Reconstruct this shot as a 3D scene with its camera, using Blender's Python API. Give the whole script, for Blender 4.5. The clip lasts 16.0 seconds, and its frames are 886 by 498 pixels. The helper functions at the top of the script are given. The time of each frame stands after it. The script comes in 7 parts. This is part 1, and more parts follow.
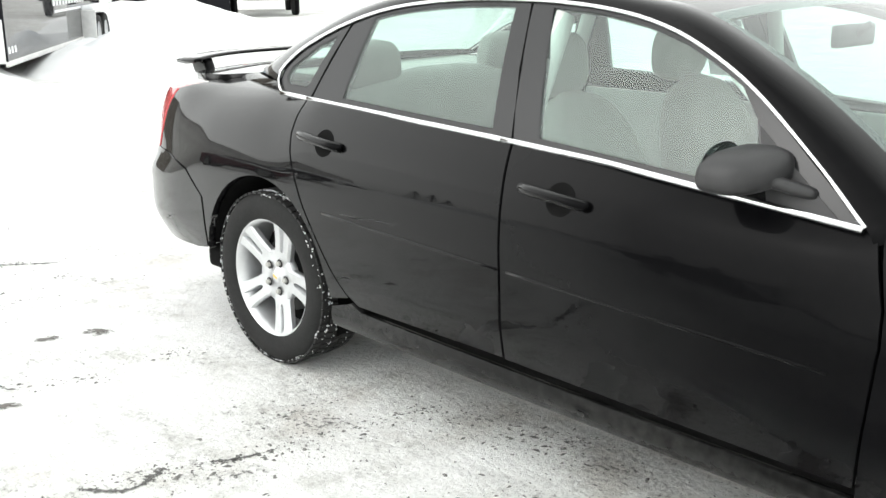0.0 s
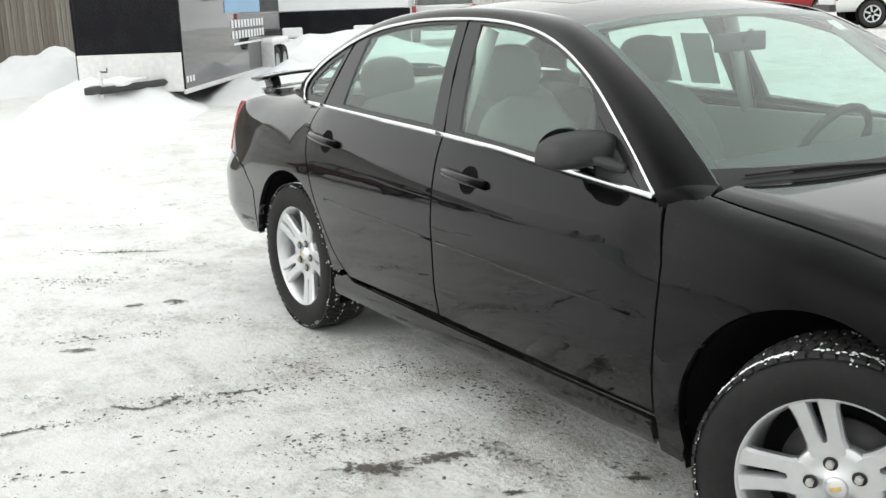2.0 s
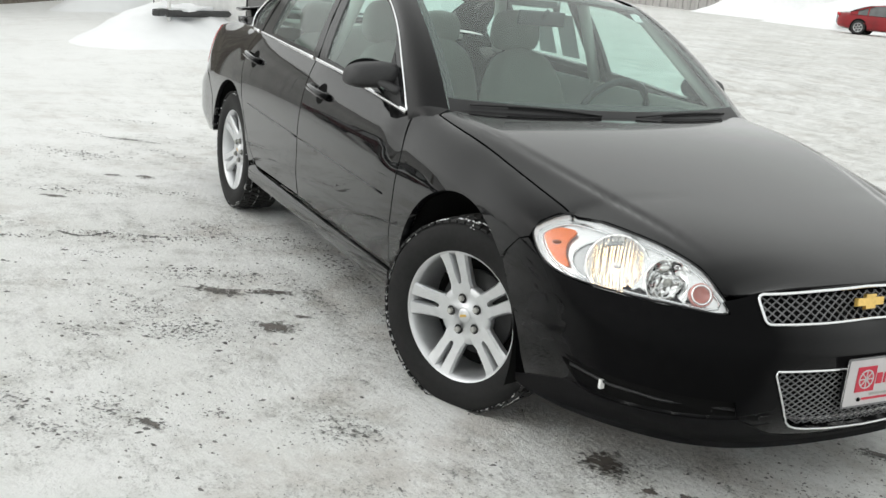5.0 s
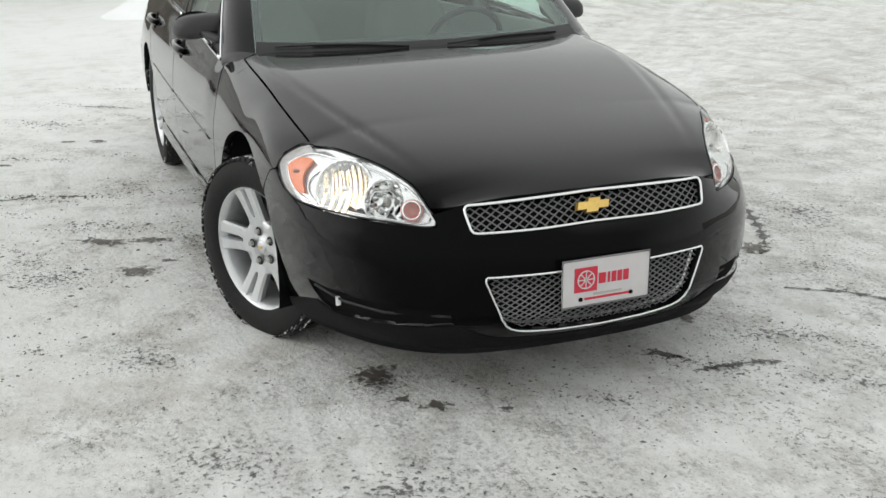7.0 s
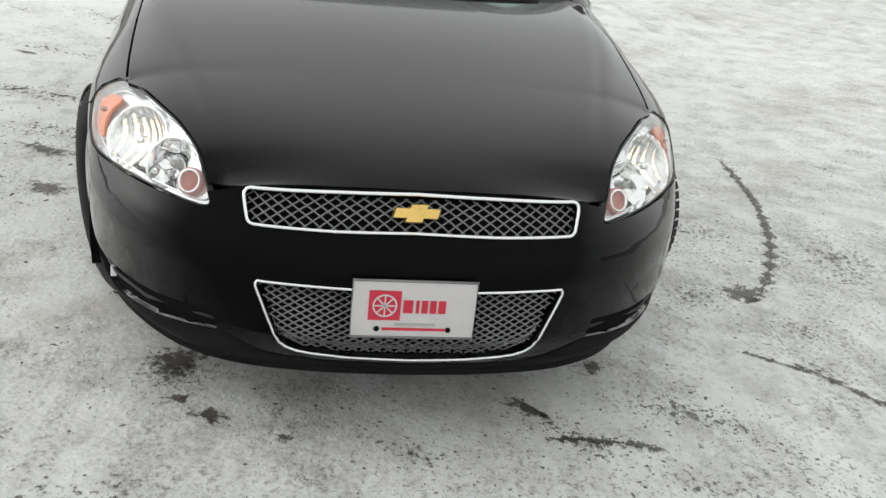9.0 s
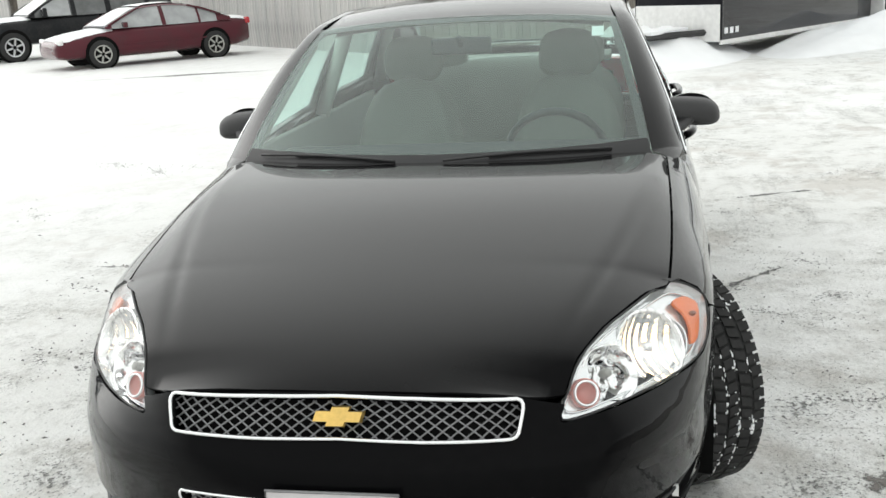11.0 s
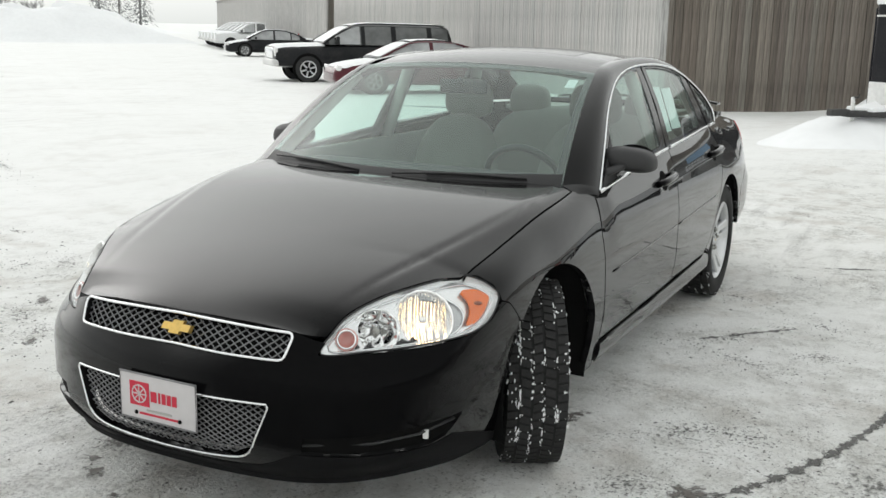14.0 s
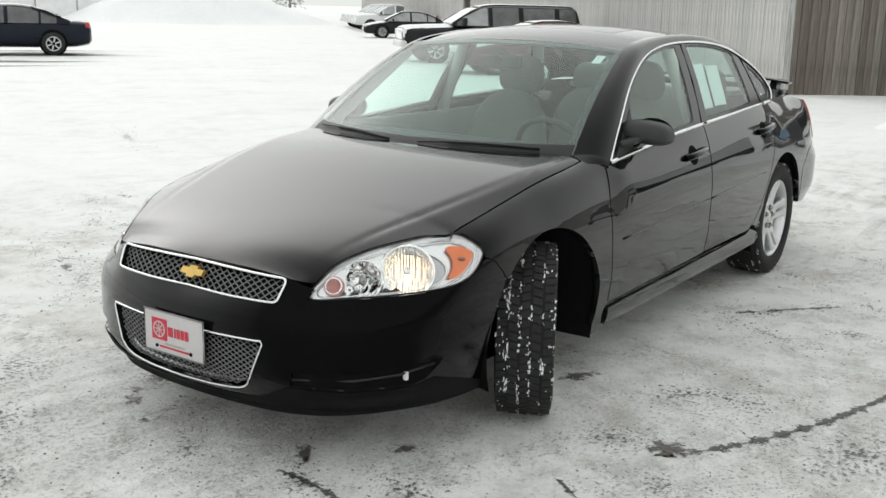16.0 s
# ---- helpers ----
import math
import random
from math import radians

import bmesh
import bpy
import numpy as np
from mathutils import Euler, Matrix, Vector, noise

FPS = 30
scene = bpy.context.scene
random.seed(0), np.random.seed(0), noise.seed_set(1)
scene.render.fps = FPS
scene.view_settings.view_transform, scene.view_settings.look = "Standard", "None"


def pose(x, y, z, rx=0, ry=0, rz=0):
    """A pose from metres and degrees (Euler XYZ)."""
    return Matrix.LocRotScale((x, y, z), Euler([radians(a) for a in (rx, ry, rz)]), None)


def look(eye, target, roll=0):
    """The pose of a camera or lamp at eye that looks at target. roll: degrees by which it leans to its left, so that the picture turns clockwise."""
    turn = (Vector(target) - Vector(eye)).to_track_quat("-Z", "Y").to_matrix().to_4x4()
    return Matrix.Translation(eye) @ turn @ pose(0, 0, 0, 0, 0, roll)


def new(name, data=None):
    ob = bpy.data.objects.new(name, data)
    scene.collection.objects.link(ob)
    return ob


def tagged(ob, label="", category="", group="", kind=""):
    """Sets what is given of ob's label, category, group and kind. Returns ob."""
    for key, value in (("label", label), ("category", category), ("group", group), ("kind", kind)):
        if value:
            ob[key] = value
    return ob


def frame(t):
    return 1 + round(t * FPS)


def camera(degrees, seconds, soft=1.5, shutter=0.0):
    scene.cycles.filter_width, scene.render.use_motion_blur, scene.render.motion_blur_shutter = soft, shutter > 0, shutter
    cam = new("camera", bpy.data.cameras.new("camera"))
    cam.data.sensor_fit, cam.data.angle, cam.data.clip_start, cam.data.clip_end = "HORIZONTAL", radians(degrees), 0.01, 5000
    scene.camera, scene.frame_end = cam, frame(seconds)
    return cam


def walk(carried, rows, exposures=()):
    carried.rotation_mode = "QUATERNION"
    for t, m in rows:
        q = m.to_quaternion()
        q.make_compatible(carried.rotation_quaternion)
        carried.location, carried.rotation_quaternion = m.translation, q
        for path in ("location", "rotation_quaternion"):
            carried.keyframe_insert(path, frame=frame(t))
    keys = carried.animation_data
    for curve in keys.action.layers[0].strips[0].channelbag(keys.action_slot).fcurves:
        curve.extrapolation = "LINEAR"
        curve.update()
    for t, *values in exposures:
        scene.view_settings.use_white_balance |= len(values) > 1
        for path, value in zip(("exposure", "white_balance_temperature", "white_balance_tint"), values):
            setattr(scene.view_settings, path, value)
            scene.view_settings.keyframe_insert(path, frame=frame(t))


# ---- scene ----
cam = camera(47.0, 16.0)
PATH = [
    (0, (1.766, -3.025, 1.493), (0.388, -1.676, 0.961), -0.3),
    (0.5, (2.031, -3.042, 1.5), (0.562, -1.774, 1.018), -2.6),
    (1, (2.295, -3.062, 1.491), (0.743, -1.902, 0.996), 1.4),
    (1.5, (2.567, -2.883, 1.483), (0.933, -1.838, 0.994), 0.5),
    (2, (2.827, -2.794, 1.464), (1.195, -1.739, 0.992), -2.1),
    (2.5, (3.108, -2.808, 1.47), (1.513, -1.715, 0.958), 5.0),
    (3, (3.362, -2.638, 1.454), (1.754, -1.563, 0.946), 1.8),
    (3.5, (3.639, -2.525, 1.464), (1.945, -1.586, 0.965), -0.3),
    (4, (3.96, -2.607, 1.455), (2.26, -1.672, 0.973), 2.1),
    (4.2, (4.051, -2.587, 1.461), (2.37, -1.617, 0.979), 4.4),
    (6.3, (4.936, -2.03, 1.466), (3.191, -1.288, 0.829), 2.3),
    (6.5, (5.006, -1.845, 1.479), (3.246, -1.143, 0.838), 0.4),
    (7, (5.046, -1.534, 1.508), (3.283, -0.838, 0.868), -0.7),
    (7.5, (4.921, -1.234, 1.52), (3.159, -0.576, 0.838), 3.3),
    (8, (4.895, -0.923, 1.492), (3.111, -0.378, 0.773), 1.5),
    (8.5, (4.954, -0.582, 1.51), (3.126, -0.181, 0.804), 0.4),
    (9, (4.706, -0.361, 1.495), (2.888, -0.016, 0.736), 6.2),
    (9.5, (4.476, -0.143, 1.486), (2.656, 0.062, 0.684), 3.1),
    (10, (4.345, 0.165, 1.496), (2.469, 0.153, 0.804), 1.9),
    (10.2, (4.324, 0.255, 1.556), (2.438, 0.152, 0.899), 0.6),
    (12.3, (4.76, 1.254, 1.582), (2.899, 0.623, 1.207), -0.9),
    (12.5, (4.775, 1.325, 1.581), (2.924, 0.674, 1.193), 1.3),
    (13, (4.714, 1.62, 1.558), (2.895, 0.897, 1.15), 0.6),
    (13.5, (4.657, 1.895, 1.565), (2.877, 1.085, 1.141), -0.2),
    (14, (4.766, 2.125, 1.559), (3.025, 1.237, 1.136), 1.2),
    (14.5, (4.787, 2.355, 1.56), (3.081, 1.392, 1.158), 2.1),
    (15, (4.692, 2.675, 1.541), (3.041, 1.624, 1.131), 3.1),
    (15.5, (4.709, 2.729, 1.554), (3.094, 1.638, 1.102), 0.4),
    (16, (4.756, 2.71, 1.55), (3.162, 1.594, 1.089), 1.1),
]
walk(cam, [(t, look(eye, target, roll)) for t, eye, target, roll in PATH],
     [(0.0, 1.02), (0.5, 0.72), (1.5, 0.48), (3.0, 0.48), (4.2, 0.34), (6.3, 0.04), (8.0, 0.1), (9.0, 0.15), (9.6, 0.3), (10.2, 0.47), (12.3, 0.12), (14.0, 0.08), (16.0, 0.1)])

# ---- light ----
world = bpy.data.worlds.new("overcast_sky")
scene.world = world
world.use_nodes = True
wn, wl = world.node_tree.nodes, world.node_tree.links
sky = wn.new("ShaderNodeTexSky")
sky.sky_type, sky.sun_disc = "NISHITA", False
sky.sun_elevation, sky.sun_rotation = radians(35), radians(200)
sky.air_density, sky.dust_density, sky.ozone_density = 1.0, 4.0, 1.0
grey = wn.new("ShaderNodeHueSaturation")
grey.inputs["Saturation"].default_value = 0.12
wl.new(sky.outputs["Color"], grey.inputs["Color"])
cloud = wn.new("ShaderNodeMix")  # a closed, even layer of cloud over most of the sky's own light
cloud.data_type = "RGBA"
cloud.inputs["Factor"].default_value = 0.7
cloud.inputs["B"].default_value = (6.35, 6.6, 6.4, 1)
wl.new(grey.outputs["Color"], cloud.inputs["A"])
wl.new(cloud.outputs["Result"], wn["Background"].inputs["Color"])
wn["Background"].inputs["Strength"].default_value = 0.15
sun_data = bpy.data.lights.new("sun", "SUN")
sun_data.energy, sun_data.angle, sun_data.color = 0.5, radians(170), (1.0, 0.98, 0.95)
sun = new("sun", sun_data)
sun.matrix_world = look((-2, 4, 20), (0, 0, 0))


# ---- materials ----
def material(name, color, rough=0.5, metal=0.0, grain=0.0, scale=40.0, bump=0.0, bump_scale=200.0, coat=0.0, spots=None, spec=0.5):
    """A principled material with a colour that varies at two scales and fine relief."""
    m = bpy.data.materials.new(name)
    m.use_nodes = True
    n, l = m.node_tree.nodes, m.node_tree.links
    b = n["Principled BSDF"]
    b.inputs["Roughness"].default_value, b.inputs["Metallic"].default_value = rough, metal
    b.inputs["Coat Weight"].default_value, b.inputs["Coat Roughness"].default_value = coat, 0.03
    b.inputs["Specular IOR Level"].default_value = spec
    b.inputs["Base Color"].default_value = (*color, 1)
    co = n.new("ShaderNodeTexCoord")
    if grain:
        a = n.new("ShaderNodeTexNoise")
        a.inputs["Scale"].default_value, a.inputs["Detail"].default_value = scale, 6
        c = n.new("ShaderNodeTexNoise")
        c.inputs["Scale"].default_value, c.inputs["Detail"].default_value = scale / 9, 3
        l.new(co.outputs["Object"], a.inputs["Vector"])
        l.new(co.outputs["Object"], c.inputs["Vector"])
        s = n.new("ShaderNodeMath")
        s.operation = "ADD"
        l.new(a.outputs["Fac"], s.inputs[0])
        l.new(c.outputs["Fac"], s.inputs[1])
        r = n.new("ShaderNodeMapRange")
        r.inputs["From Min"].default_value, r.inputs["From Max"].default_value = 0.6, 1.4
        r.inputs["To Min"].default_value, r.inputs["To Max"].default_value = 1 - grain, 1 + grain
        l.new(s.outputs[0], r.inputs["Value"])
        mix = n.new("ShaderNodeMix")
        mix.data_type, mix.blend_type = "RGBA", "MULTIPLY"
        mix.inputs["Factor"].default_value = 1
        mix.inputs["A"].default_value = (*color, 1)
        l.new(r.outputs["Result"], mix.inputs["B"])
        l.new(mix.outputs["Result"], b.inputs["Base Color"])
    if bump:
        t = n.new("ShaderNodeTexNoise")
        t.inputs["Scale"].default_value, t.inputs["Detail"].default_value = bump_scale, 4
        l.new(co.outputs["Object"], t.inputs["Vector"])
        k = n.new("ShaderNodeBump")
        k.inputs["Strength"].default_value, k.inputs["Distance"].default_value = bump, 0.002
        l.new(t.outputs["Fac"], k.inputs["Height"])
        l.new(k.outputs["Normal"], b.inputs["Normal"])
    return m


def ramp_node(n, stops):
    r = n.new("ShaderNodeValToRGB")
    e = r.color_ramp.elements
    while len(e) < len(stops):
        e.new(0.5)
    for k, (p, c) in zip(e, stops):
        k.position, k.color = p, (*c, 1) if len(c) == 3 else c
    return r


def paint_material(name, color, dust=0.03):
    """Car paint under a clear coat, with a thin film of road salt that thickens in blotches."""
    m = bpy.data.materials.new(name)
    m.use_nodes = True
    n, l = m.node_tree.nodes, m.node_tree.links
    b = n["Principled BSDF"]
    co = n.new("ShaderNodeTexCoord")
    fine, wide = n.new("ShaderNodeTexNoise"), n.new("ShaderNodeTexNoise")
    fine.inputs["Scale"].default_value, fine.inputs["Detail"].default_value = 35, 8
    wide.inputs["Scale"].default_value, wide.inputs["Detail"].default_value = 2.2, 5
    for k in (fine, wide):
        l.new(co.outputs["Object"], k.inputs["Vector"])
    p = n.new("ShaderNodeMath")
    p.operation = "MULTIPLY"
    l.new(fine.outputs["Fac"], p.inputs[0])
    l.new(wide.outputs["Fac"], p.inputs[1])
    r = ramp_node(n, [(0.2, (0, 0, 0)), (0.45, (1, 1, 1))])
    l.new(p.outputs[0], r.inputs["Fac"])
    d = n.new("ShaderNodeMath")
    d.operation = "MULTIPLY"
    d.inputs[1].default_value = dust
    l.new(r.outputs["Color"], d.inputs[0])
    mix = n.new("ShaderNodeMix")
    mix.data_type = "RGBA"
    mix.inputs["A"].default_value, mix.inputs["B"].default_value = (*color, 1), (0.05, 0.049, 0.047, 1)
    l.new(d.outputs[0], mix.inputs["Factor"])
    l.new(mix.outputs["Result"], b.inputs["Base Color"])
    b.inputs["Roughness"].default_value = 0.35
    b.inputs["Coat IOR"].default_value = 1.65
    face, w = n.new("ShaderNodeLayerWeight"), n.new("ShaderNodeMapRange")
    face.inputs["Blend"].default_value = 0.5
    w.inputs["From Min"].default_value, w.inputs["From Max"].default_value = 0.16, 0.63
    w.inputs["To Min"].default_value, w.inputs["To Max"].default_value = 0.05, 1.0
    l.new(face.outputs["Facing"], w.inputs["Value"])
    l.new(w.outputs["Result"], b.inputs["Coat Weight"])
    b.inputs["Specular IOR Level"].default_value = 0.02
    q = n.new("ShaderNodeMapRange")
    q.inputs["To Min"].default_value, q.inputs["To Max"].default_value = 0.01, 0.06
    l.new(r.outputs["Color"], q.inputs["Value"])
    l.new(q.outputs["Result"], b.inputs["Coat Roughness"])
    return m


def glass_material(name, tint, ior=1.5, rough=0.0, dusty=0.0):
    """Thin sheet glass: tinted, with the sky mirrored in it and a film of dried salt that also paints a veil of haze
    and reflection.
    """
    m = bpy.data.materials.new(name)
    m.use_nodes = True
    n, l = m.node_tree.nodes, m.node_tree.links
    n.remove(n["Principled BSDF"])
    t, g, x = n.new("ShaderNodeBsdfTransparent"), n.new("ShaderNodeBsdfGlossy"), n.new("ShaderNodeMixShader")
    f, p, q = n.new("ShaderNodeLayerWeight"), n.new("ShaderNodeMath"), n.new("ShaderNodeMapRange")  # the same gloss from both sides
    f.inputs["Blend"].default_value, p.operation, p.inputs[1].default_value = 0.5, "POWER", 5.0
    base = ((ior - 1) / (ior + 1)) ** 2 * 1.6
    q.inputs["To Min"].default_value, q.inputs["To Max"].default_value = base, 0.95
    l.new(f.outputs["Facing"], p.inputs[0])
    l.new(p.outputs[0], q.inputs["Value"])
    t.inputs["Color"].default_value = (*tint, 1)
    g.inputs["Roughness"].default_value = rough
    # pale green film: salt, plus haze and reflection put in as diffuse colour
    film, veil = n.new("ShaderNodeBsdfDiffuse"), n.new("ShaderNodeMixShader")
    film.inputs["Color"].default_value, veil.inputs["Fac"].default_value = (0.66, 0.74, 0.71, 1), dusty
    l.new(t.outputs[0], veil.inputs[1])
    l.new(film.outputs[0], veil.inputs[2])
    l.new(q.outputs["Result"], x.inputs["Fac"])
    l.new(veil.outputs[0], x.inputs[1])
    l.new(g.outputs[0], x.inputs[2])
    l.new(x.outputs[0], n["Material Output"].inputs["Surface"])
    return m


def glow_material(name, color, strength):
    m = bpy.data.materials.new(name)
    m.use_nodes = True
    b = m.node_tree.nodes["Principled BSDF"]
    b.inputs["Base Color"].default_value = (*color, 1)
    b.inputs["Emission Color"].default_value, b.inputs["Emission Strength"].default_value = (*color, 1), strength
    return m


def snow_material():
    """Trodden snow on asphalt: white drifts, grey packed ice, grit and dark worn-through specks."""
    m = bpy.data.materials.new("trodden_snow")
    m.use_nodes = True
    n, l = m.node_tree.nodes, m.node_tree.links
    b = n["Principled BSDF"]
    co = n.new("ShaderNodeTexCoord")

    def noise_at(scale, detail, rough=0.55, stretch=None):
        t = n.new("ShaderNodeTexNoise")
        t.inputs["Scale"].default_value, t.inputs["Detail"].default_value, t.inputs["Roughness"].default_value = scale, detail, rough
        if stretch:
            k = n.new("ShaderNodeMapping")
            k.inputs["Rotation"].default_value, k.inputs["Scale"].default_value = (0, 0, stretch[0]), (stretch[1], stretch[2], 1)
            l.new(co.outputs["Object"], k.inputs["Vector"])
            l.new(k.outputs["Vector"], t.inputs["Vector"])
        else:
            l.new(co.outputs["Object"], t.inputs["Vector"])
        return t.outputs["Fac"]

    def math_node(op, a, c):
        k = n.new("ShaderNodeMath")
        k.operation = op
        for i, v in enumerate((a, c)):
            if isinstance(v, (int, float)):
                k.inputs[i].default_value = v
            else:
                l.new(v, k.inputs[i])
        return k.outputs[0]

    def ramp(v, *stops):
        r = ramp_node(n, [(p, (c, c, c)) for p, c in stops])
        l.new(v, r.inputs["Fac"])
        return r.outputs["Color"]

    def blend(f, a, c):
        k = n.new("ShaderNodeMix")
        k.data_type = "RGBA"
        l.new(f, k.inputs["Factor"])
        for key, v in (("A", a), ("B", c)):
            if isinstance(v, tuple):
                k.inputs[key].default_value = (*v, 1)
            else:
                l.new(v, k.inputs[key])
        return k.outputs["Result"]

    wide, mid = noise_at(0.35, 4), noise_at(2.3, 6, 0.6)
    # the driven side of the lot is dirty, the side towards the barn lies under cleaner snow
    sep = n.new("ShaderNodeSeparateXYZ")
    l.new(co.outputs["Object"], sep.inputs["Vector"])
    away = math_node("ADD", math_node("MULTIPLY", sep.outputs["X"], -0.055), math_node("MULTIPLY", sep.outputs["Y"], -0.083))
    used = ramp(math_node("ADD", away, math_node("MULTIPLY", mid, 0.12)), (0.27, 1.0), (0.56, 0.28))
    packed = ramp(math_node("ADD", math_node("MULTIPLY", wide, 0.7), math_node("MULTIPLY", mid, 0.5)), (0.45, 0.0), (0.66, 1.0))
    packed = math_node("MULTIPLY", packed, used)
    colour = blend(packed, (0.87, 0.875, 0.867), (0.77, 0.775, 0.755))
    dirt = math_node("MULTIPLY", ramp(noise_at(2.7, 7, 0.68), (0.45, 0.12), (0.6, 1.0)), used)
    mottle = math_node("MULTIPLY", ramp(noise_at(9, 9, 0.74), (0.43, 0.0), (0.62, 0.85)), dirt)
    colour = blend(math_node("MULTIPLY", mottle, math_node("ADD", math_node("MULTIPLY", packed, 0.55), 0.4)), colour, (0.44, 0.435, 0.405))
    brown = ramp(math_node("MULTIPLY", noise_at(2.9, 6, 0.65), noise_at(0.8, 2)), (0.27, 0.0), (0.36, 0.45))
    colour = blend(math_node("MULTIPLY", brown, used), colour, (0.47, 0.43, 0.385))
    driven = ramp(math_node("ADD", math_node("MULTIPLY", away, -1.0), math_node("MULTIPLY", mid, 0.08)), (0.06, 0.0), (0.24, 1.0))
    home = math_node("MULTIPLY", ramp(noise_at(1.25, 5, 0.6), (0.42, 0.15), (0.58, 1.0)), dirt)
    fleck = ramp(noise_at(30, 6, 0.68, (0.95, 0.7, 1.25)), (0.54, 0.0), (0.61, 1.0))
    crumb = ramp(noise_at(90, 6, 0.75), (0.55, 0.0), (0.63, 1.0))
    colour = blend(math_node("MULTIPLY", crumb, math_node("ADD", math_node("MULTIPLY", math_node("MULTIPLY", packed, dirt), 0.6), math_node("MULTIPLY", home, 0.45))), colour, (0.2, 0.195, 0.185))
    stain = math_node("MULTIPLY", ramp(noise_at(5.5, 8, 0.72), (0.46, 0.0), (0.60, 0.5)), driven)
    colour = blend(stain, colour, (0.50, 0.49, 0.46))
    scraps = math_node("MULTIPLY", ramp(noise_at(55, 7, 0.75), (0.54, 0.0), (0.60, 0.8)), ramp(noise_at(3.2, 5, 0.65), (0.42, 0.15), (0.56, 1.0)))
    colour = blend(math_node("MULTIPLY", scraps, driven), colour, (0.17, 0.165, 0.155))
    grain = math_node("ADD", math_node("MULTIPLY", ramp(noise_at(130, 5, 0.7), (0.44, 0.0), (0.56, 1.0)), 0.7), 0.2)
    fleck = math_node("MULTIPLY", fleck, grain)
    colour = blend(math_node("MULTIPLY", fleck, math_node("MULTIPLY", home, 0.95)), colour, (0.13, 0.128, 0.12))
    streak = ramp(math_node("MULTIPLY", noise_at(1.6, 8, 0.66, (0.55, 0.35, 3.0)), noise_at(0.5, 3)), (0.30, 0.0), (0.38, 1.0))
    grit = ramp(noise_at(48, 9, 0.75), (0.49, 0.0), (0.62, 1.0))
    streak = math_node("MULTIPLY", streak, used)
    colour = blend(math_node("MULTIPLY", streak, math_node("ADD", math_node("MULTIPLY", grit, 0.6), 0.12)), colour, (0.15, 0.145, 0.14))
    l.new(colour, b.inputs["Base Color"])
    b.inputs["Roughness"].default_value = 0.62
    b.inputs["Specular IOR Level"].default_value = 0.3
    k = n.new("ShaderNodeBump")
    k.inputs["Strength"].default_value, k.inputs["Distance"].default_value = 0.9, 0.022
    lumps = math_node("ADD", math_node("MULTIPLY", noise_at(40, 7, 0.72), 0.62), math_node("MULTIPLY", noise_at(12, 4, 0.6), 0.5))
    l.new(math_node("ADD", mid, lumps), k.inputs["Height"])
    l.new(k.outputs["Normal"], b.inputs["Normal"])
    return m


def fluted_material(name, color, rough):
    """Mirror-bright metal pressed into upright flutes."""
    m = bpy.data.materials.new(name)
    m.use_nodes = True
    n, l = m.node_tree.nodes, m.node_tree.links
    b = n["Principled BSDF"]
    b.inputs["Base Color"].default_value = (*color, 1)
    b.inputs["Roughness"].default_value, b.inputs["Metallic"].default_value = rough, 1.0
    co, w, k = n.new("ShaderNodeTexCoord"), n.new("ShaderNodeTexWave"), n.new("ShaderNodeBump")
    w.bands_direction = "Y"
    w.inputs["Scale"].default_value, w.inputs["Distortion"].default_value, w.inputs["Detail Scale"].default_value = 15, 0.7, 6
    k.inputs["Strength"].default_value, k.inputs["Distance"].default_value = 0.7, 0.005
    l.new(co.outputs["Object"], w.inputs["Vector"])
    l.new(w.outputs["Fac"], k.inputs["Height"])
    l.new(k.outputs["Normal"], b.inputs["Normal"])
    return m


def facet_material(name, color, rough):
    """Mirror-bright metal broken into large bent facets."""
    m = fluted_material(name, color, rough)
    n, l = m.node_tree.nodes, m.node_tree.links
    v = n.new("ShaderNodeTexVoronoi")
    v.feature, v.inputs["Scale"].default_value = "SMOOTH_F1", 26
    l.new(n["Texture Coordinate"].outputs["Object"], v.inputs["Vector"])
    l.new(v.outputs["Distance"], n["Bump"].inputs["Height"])
    n["Bump"].inputs["Strength"].default_value, n["Bump"].inputs["Distance"].default_value = 1.0, 0.03
    return m


def broken_material(name, color, scale, low, high):
    """Wet grit that covers the snow in crumbs, with gaps between them."""
    m = material(name, color, 0.5, 0, 0.55, 45, 0.8, 150)
    n, l = m.node_tree.nodes, m.node_tree.links
    co, a = n.new("ShaderNodeTexCoord"), n.new("ShaderNodeTexNoise")
    a.inputs["Scale"].default_value, a.inputs["Detail"].default_value, a.inputs["Roughness"].default_value = scale, 8, 0.68
    l.new(co.outputs["Object"], a.inputs["Vector"])
    out, k, add = n.new("ShaderNodeVectorMath"), n.new("ShaderNodeMath"), n.new("ShaderNodeMath")
    out.operation = "LENGTH"  # 0 in the middle of a patch, 1 at its rim: it thins outwards
    l.new(co.outputs["UV"], out.inputs[0])
    k.operation, k.inputs[1].default_value, k.inputs[2].default_value = "MULTIPLY_ADD", -0.34, 0.17
    l.new(out.outputs["Value"], k.inputs[0])
    l.new(k.outputs[0], add.inputs[0])
    l.new(a.outputs["Fac"], add.inputs[1])
    r = ramp_node(n, [(low, (0, 0, 0)), (high, (1, 1, 1))])
    l.new(add.outputs[0], r.inputs["Fac"])
    l.new(r.outputs["Color"], n["Principled BSDF"].inputs["Alpha"])
    return m


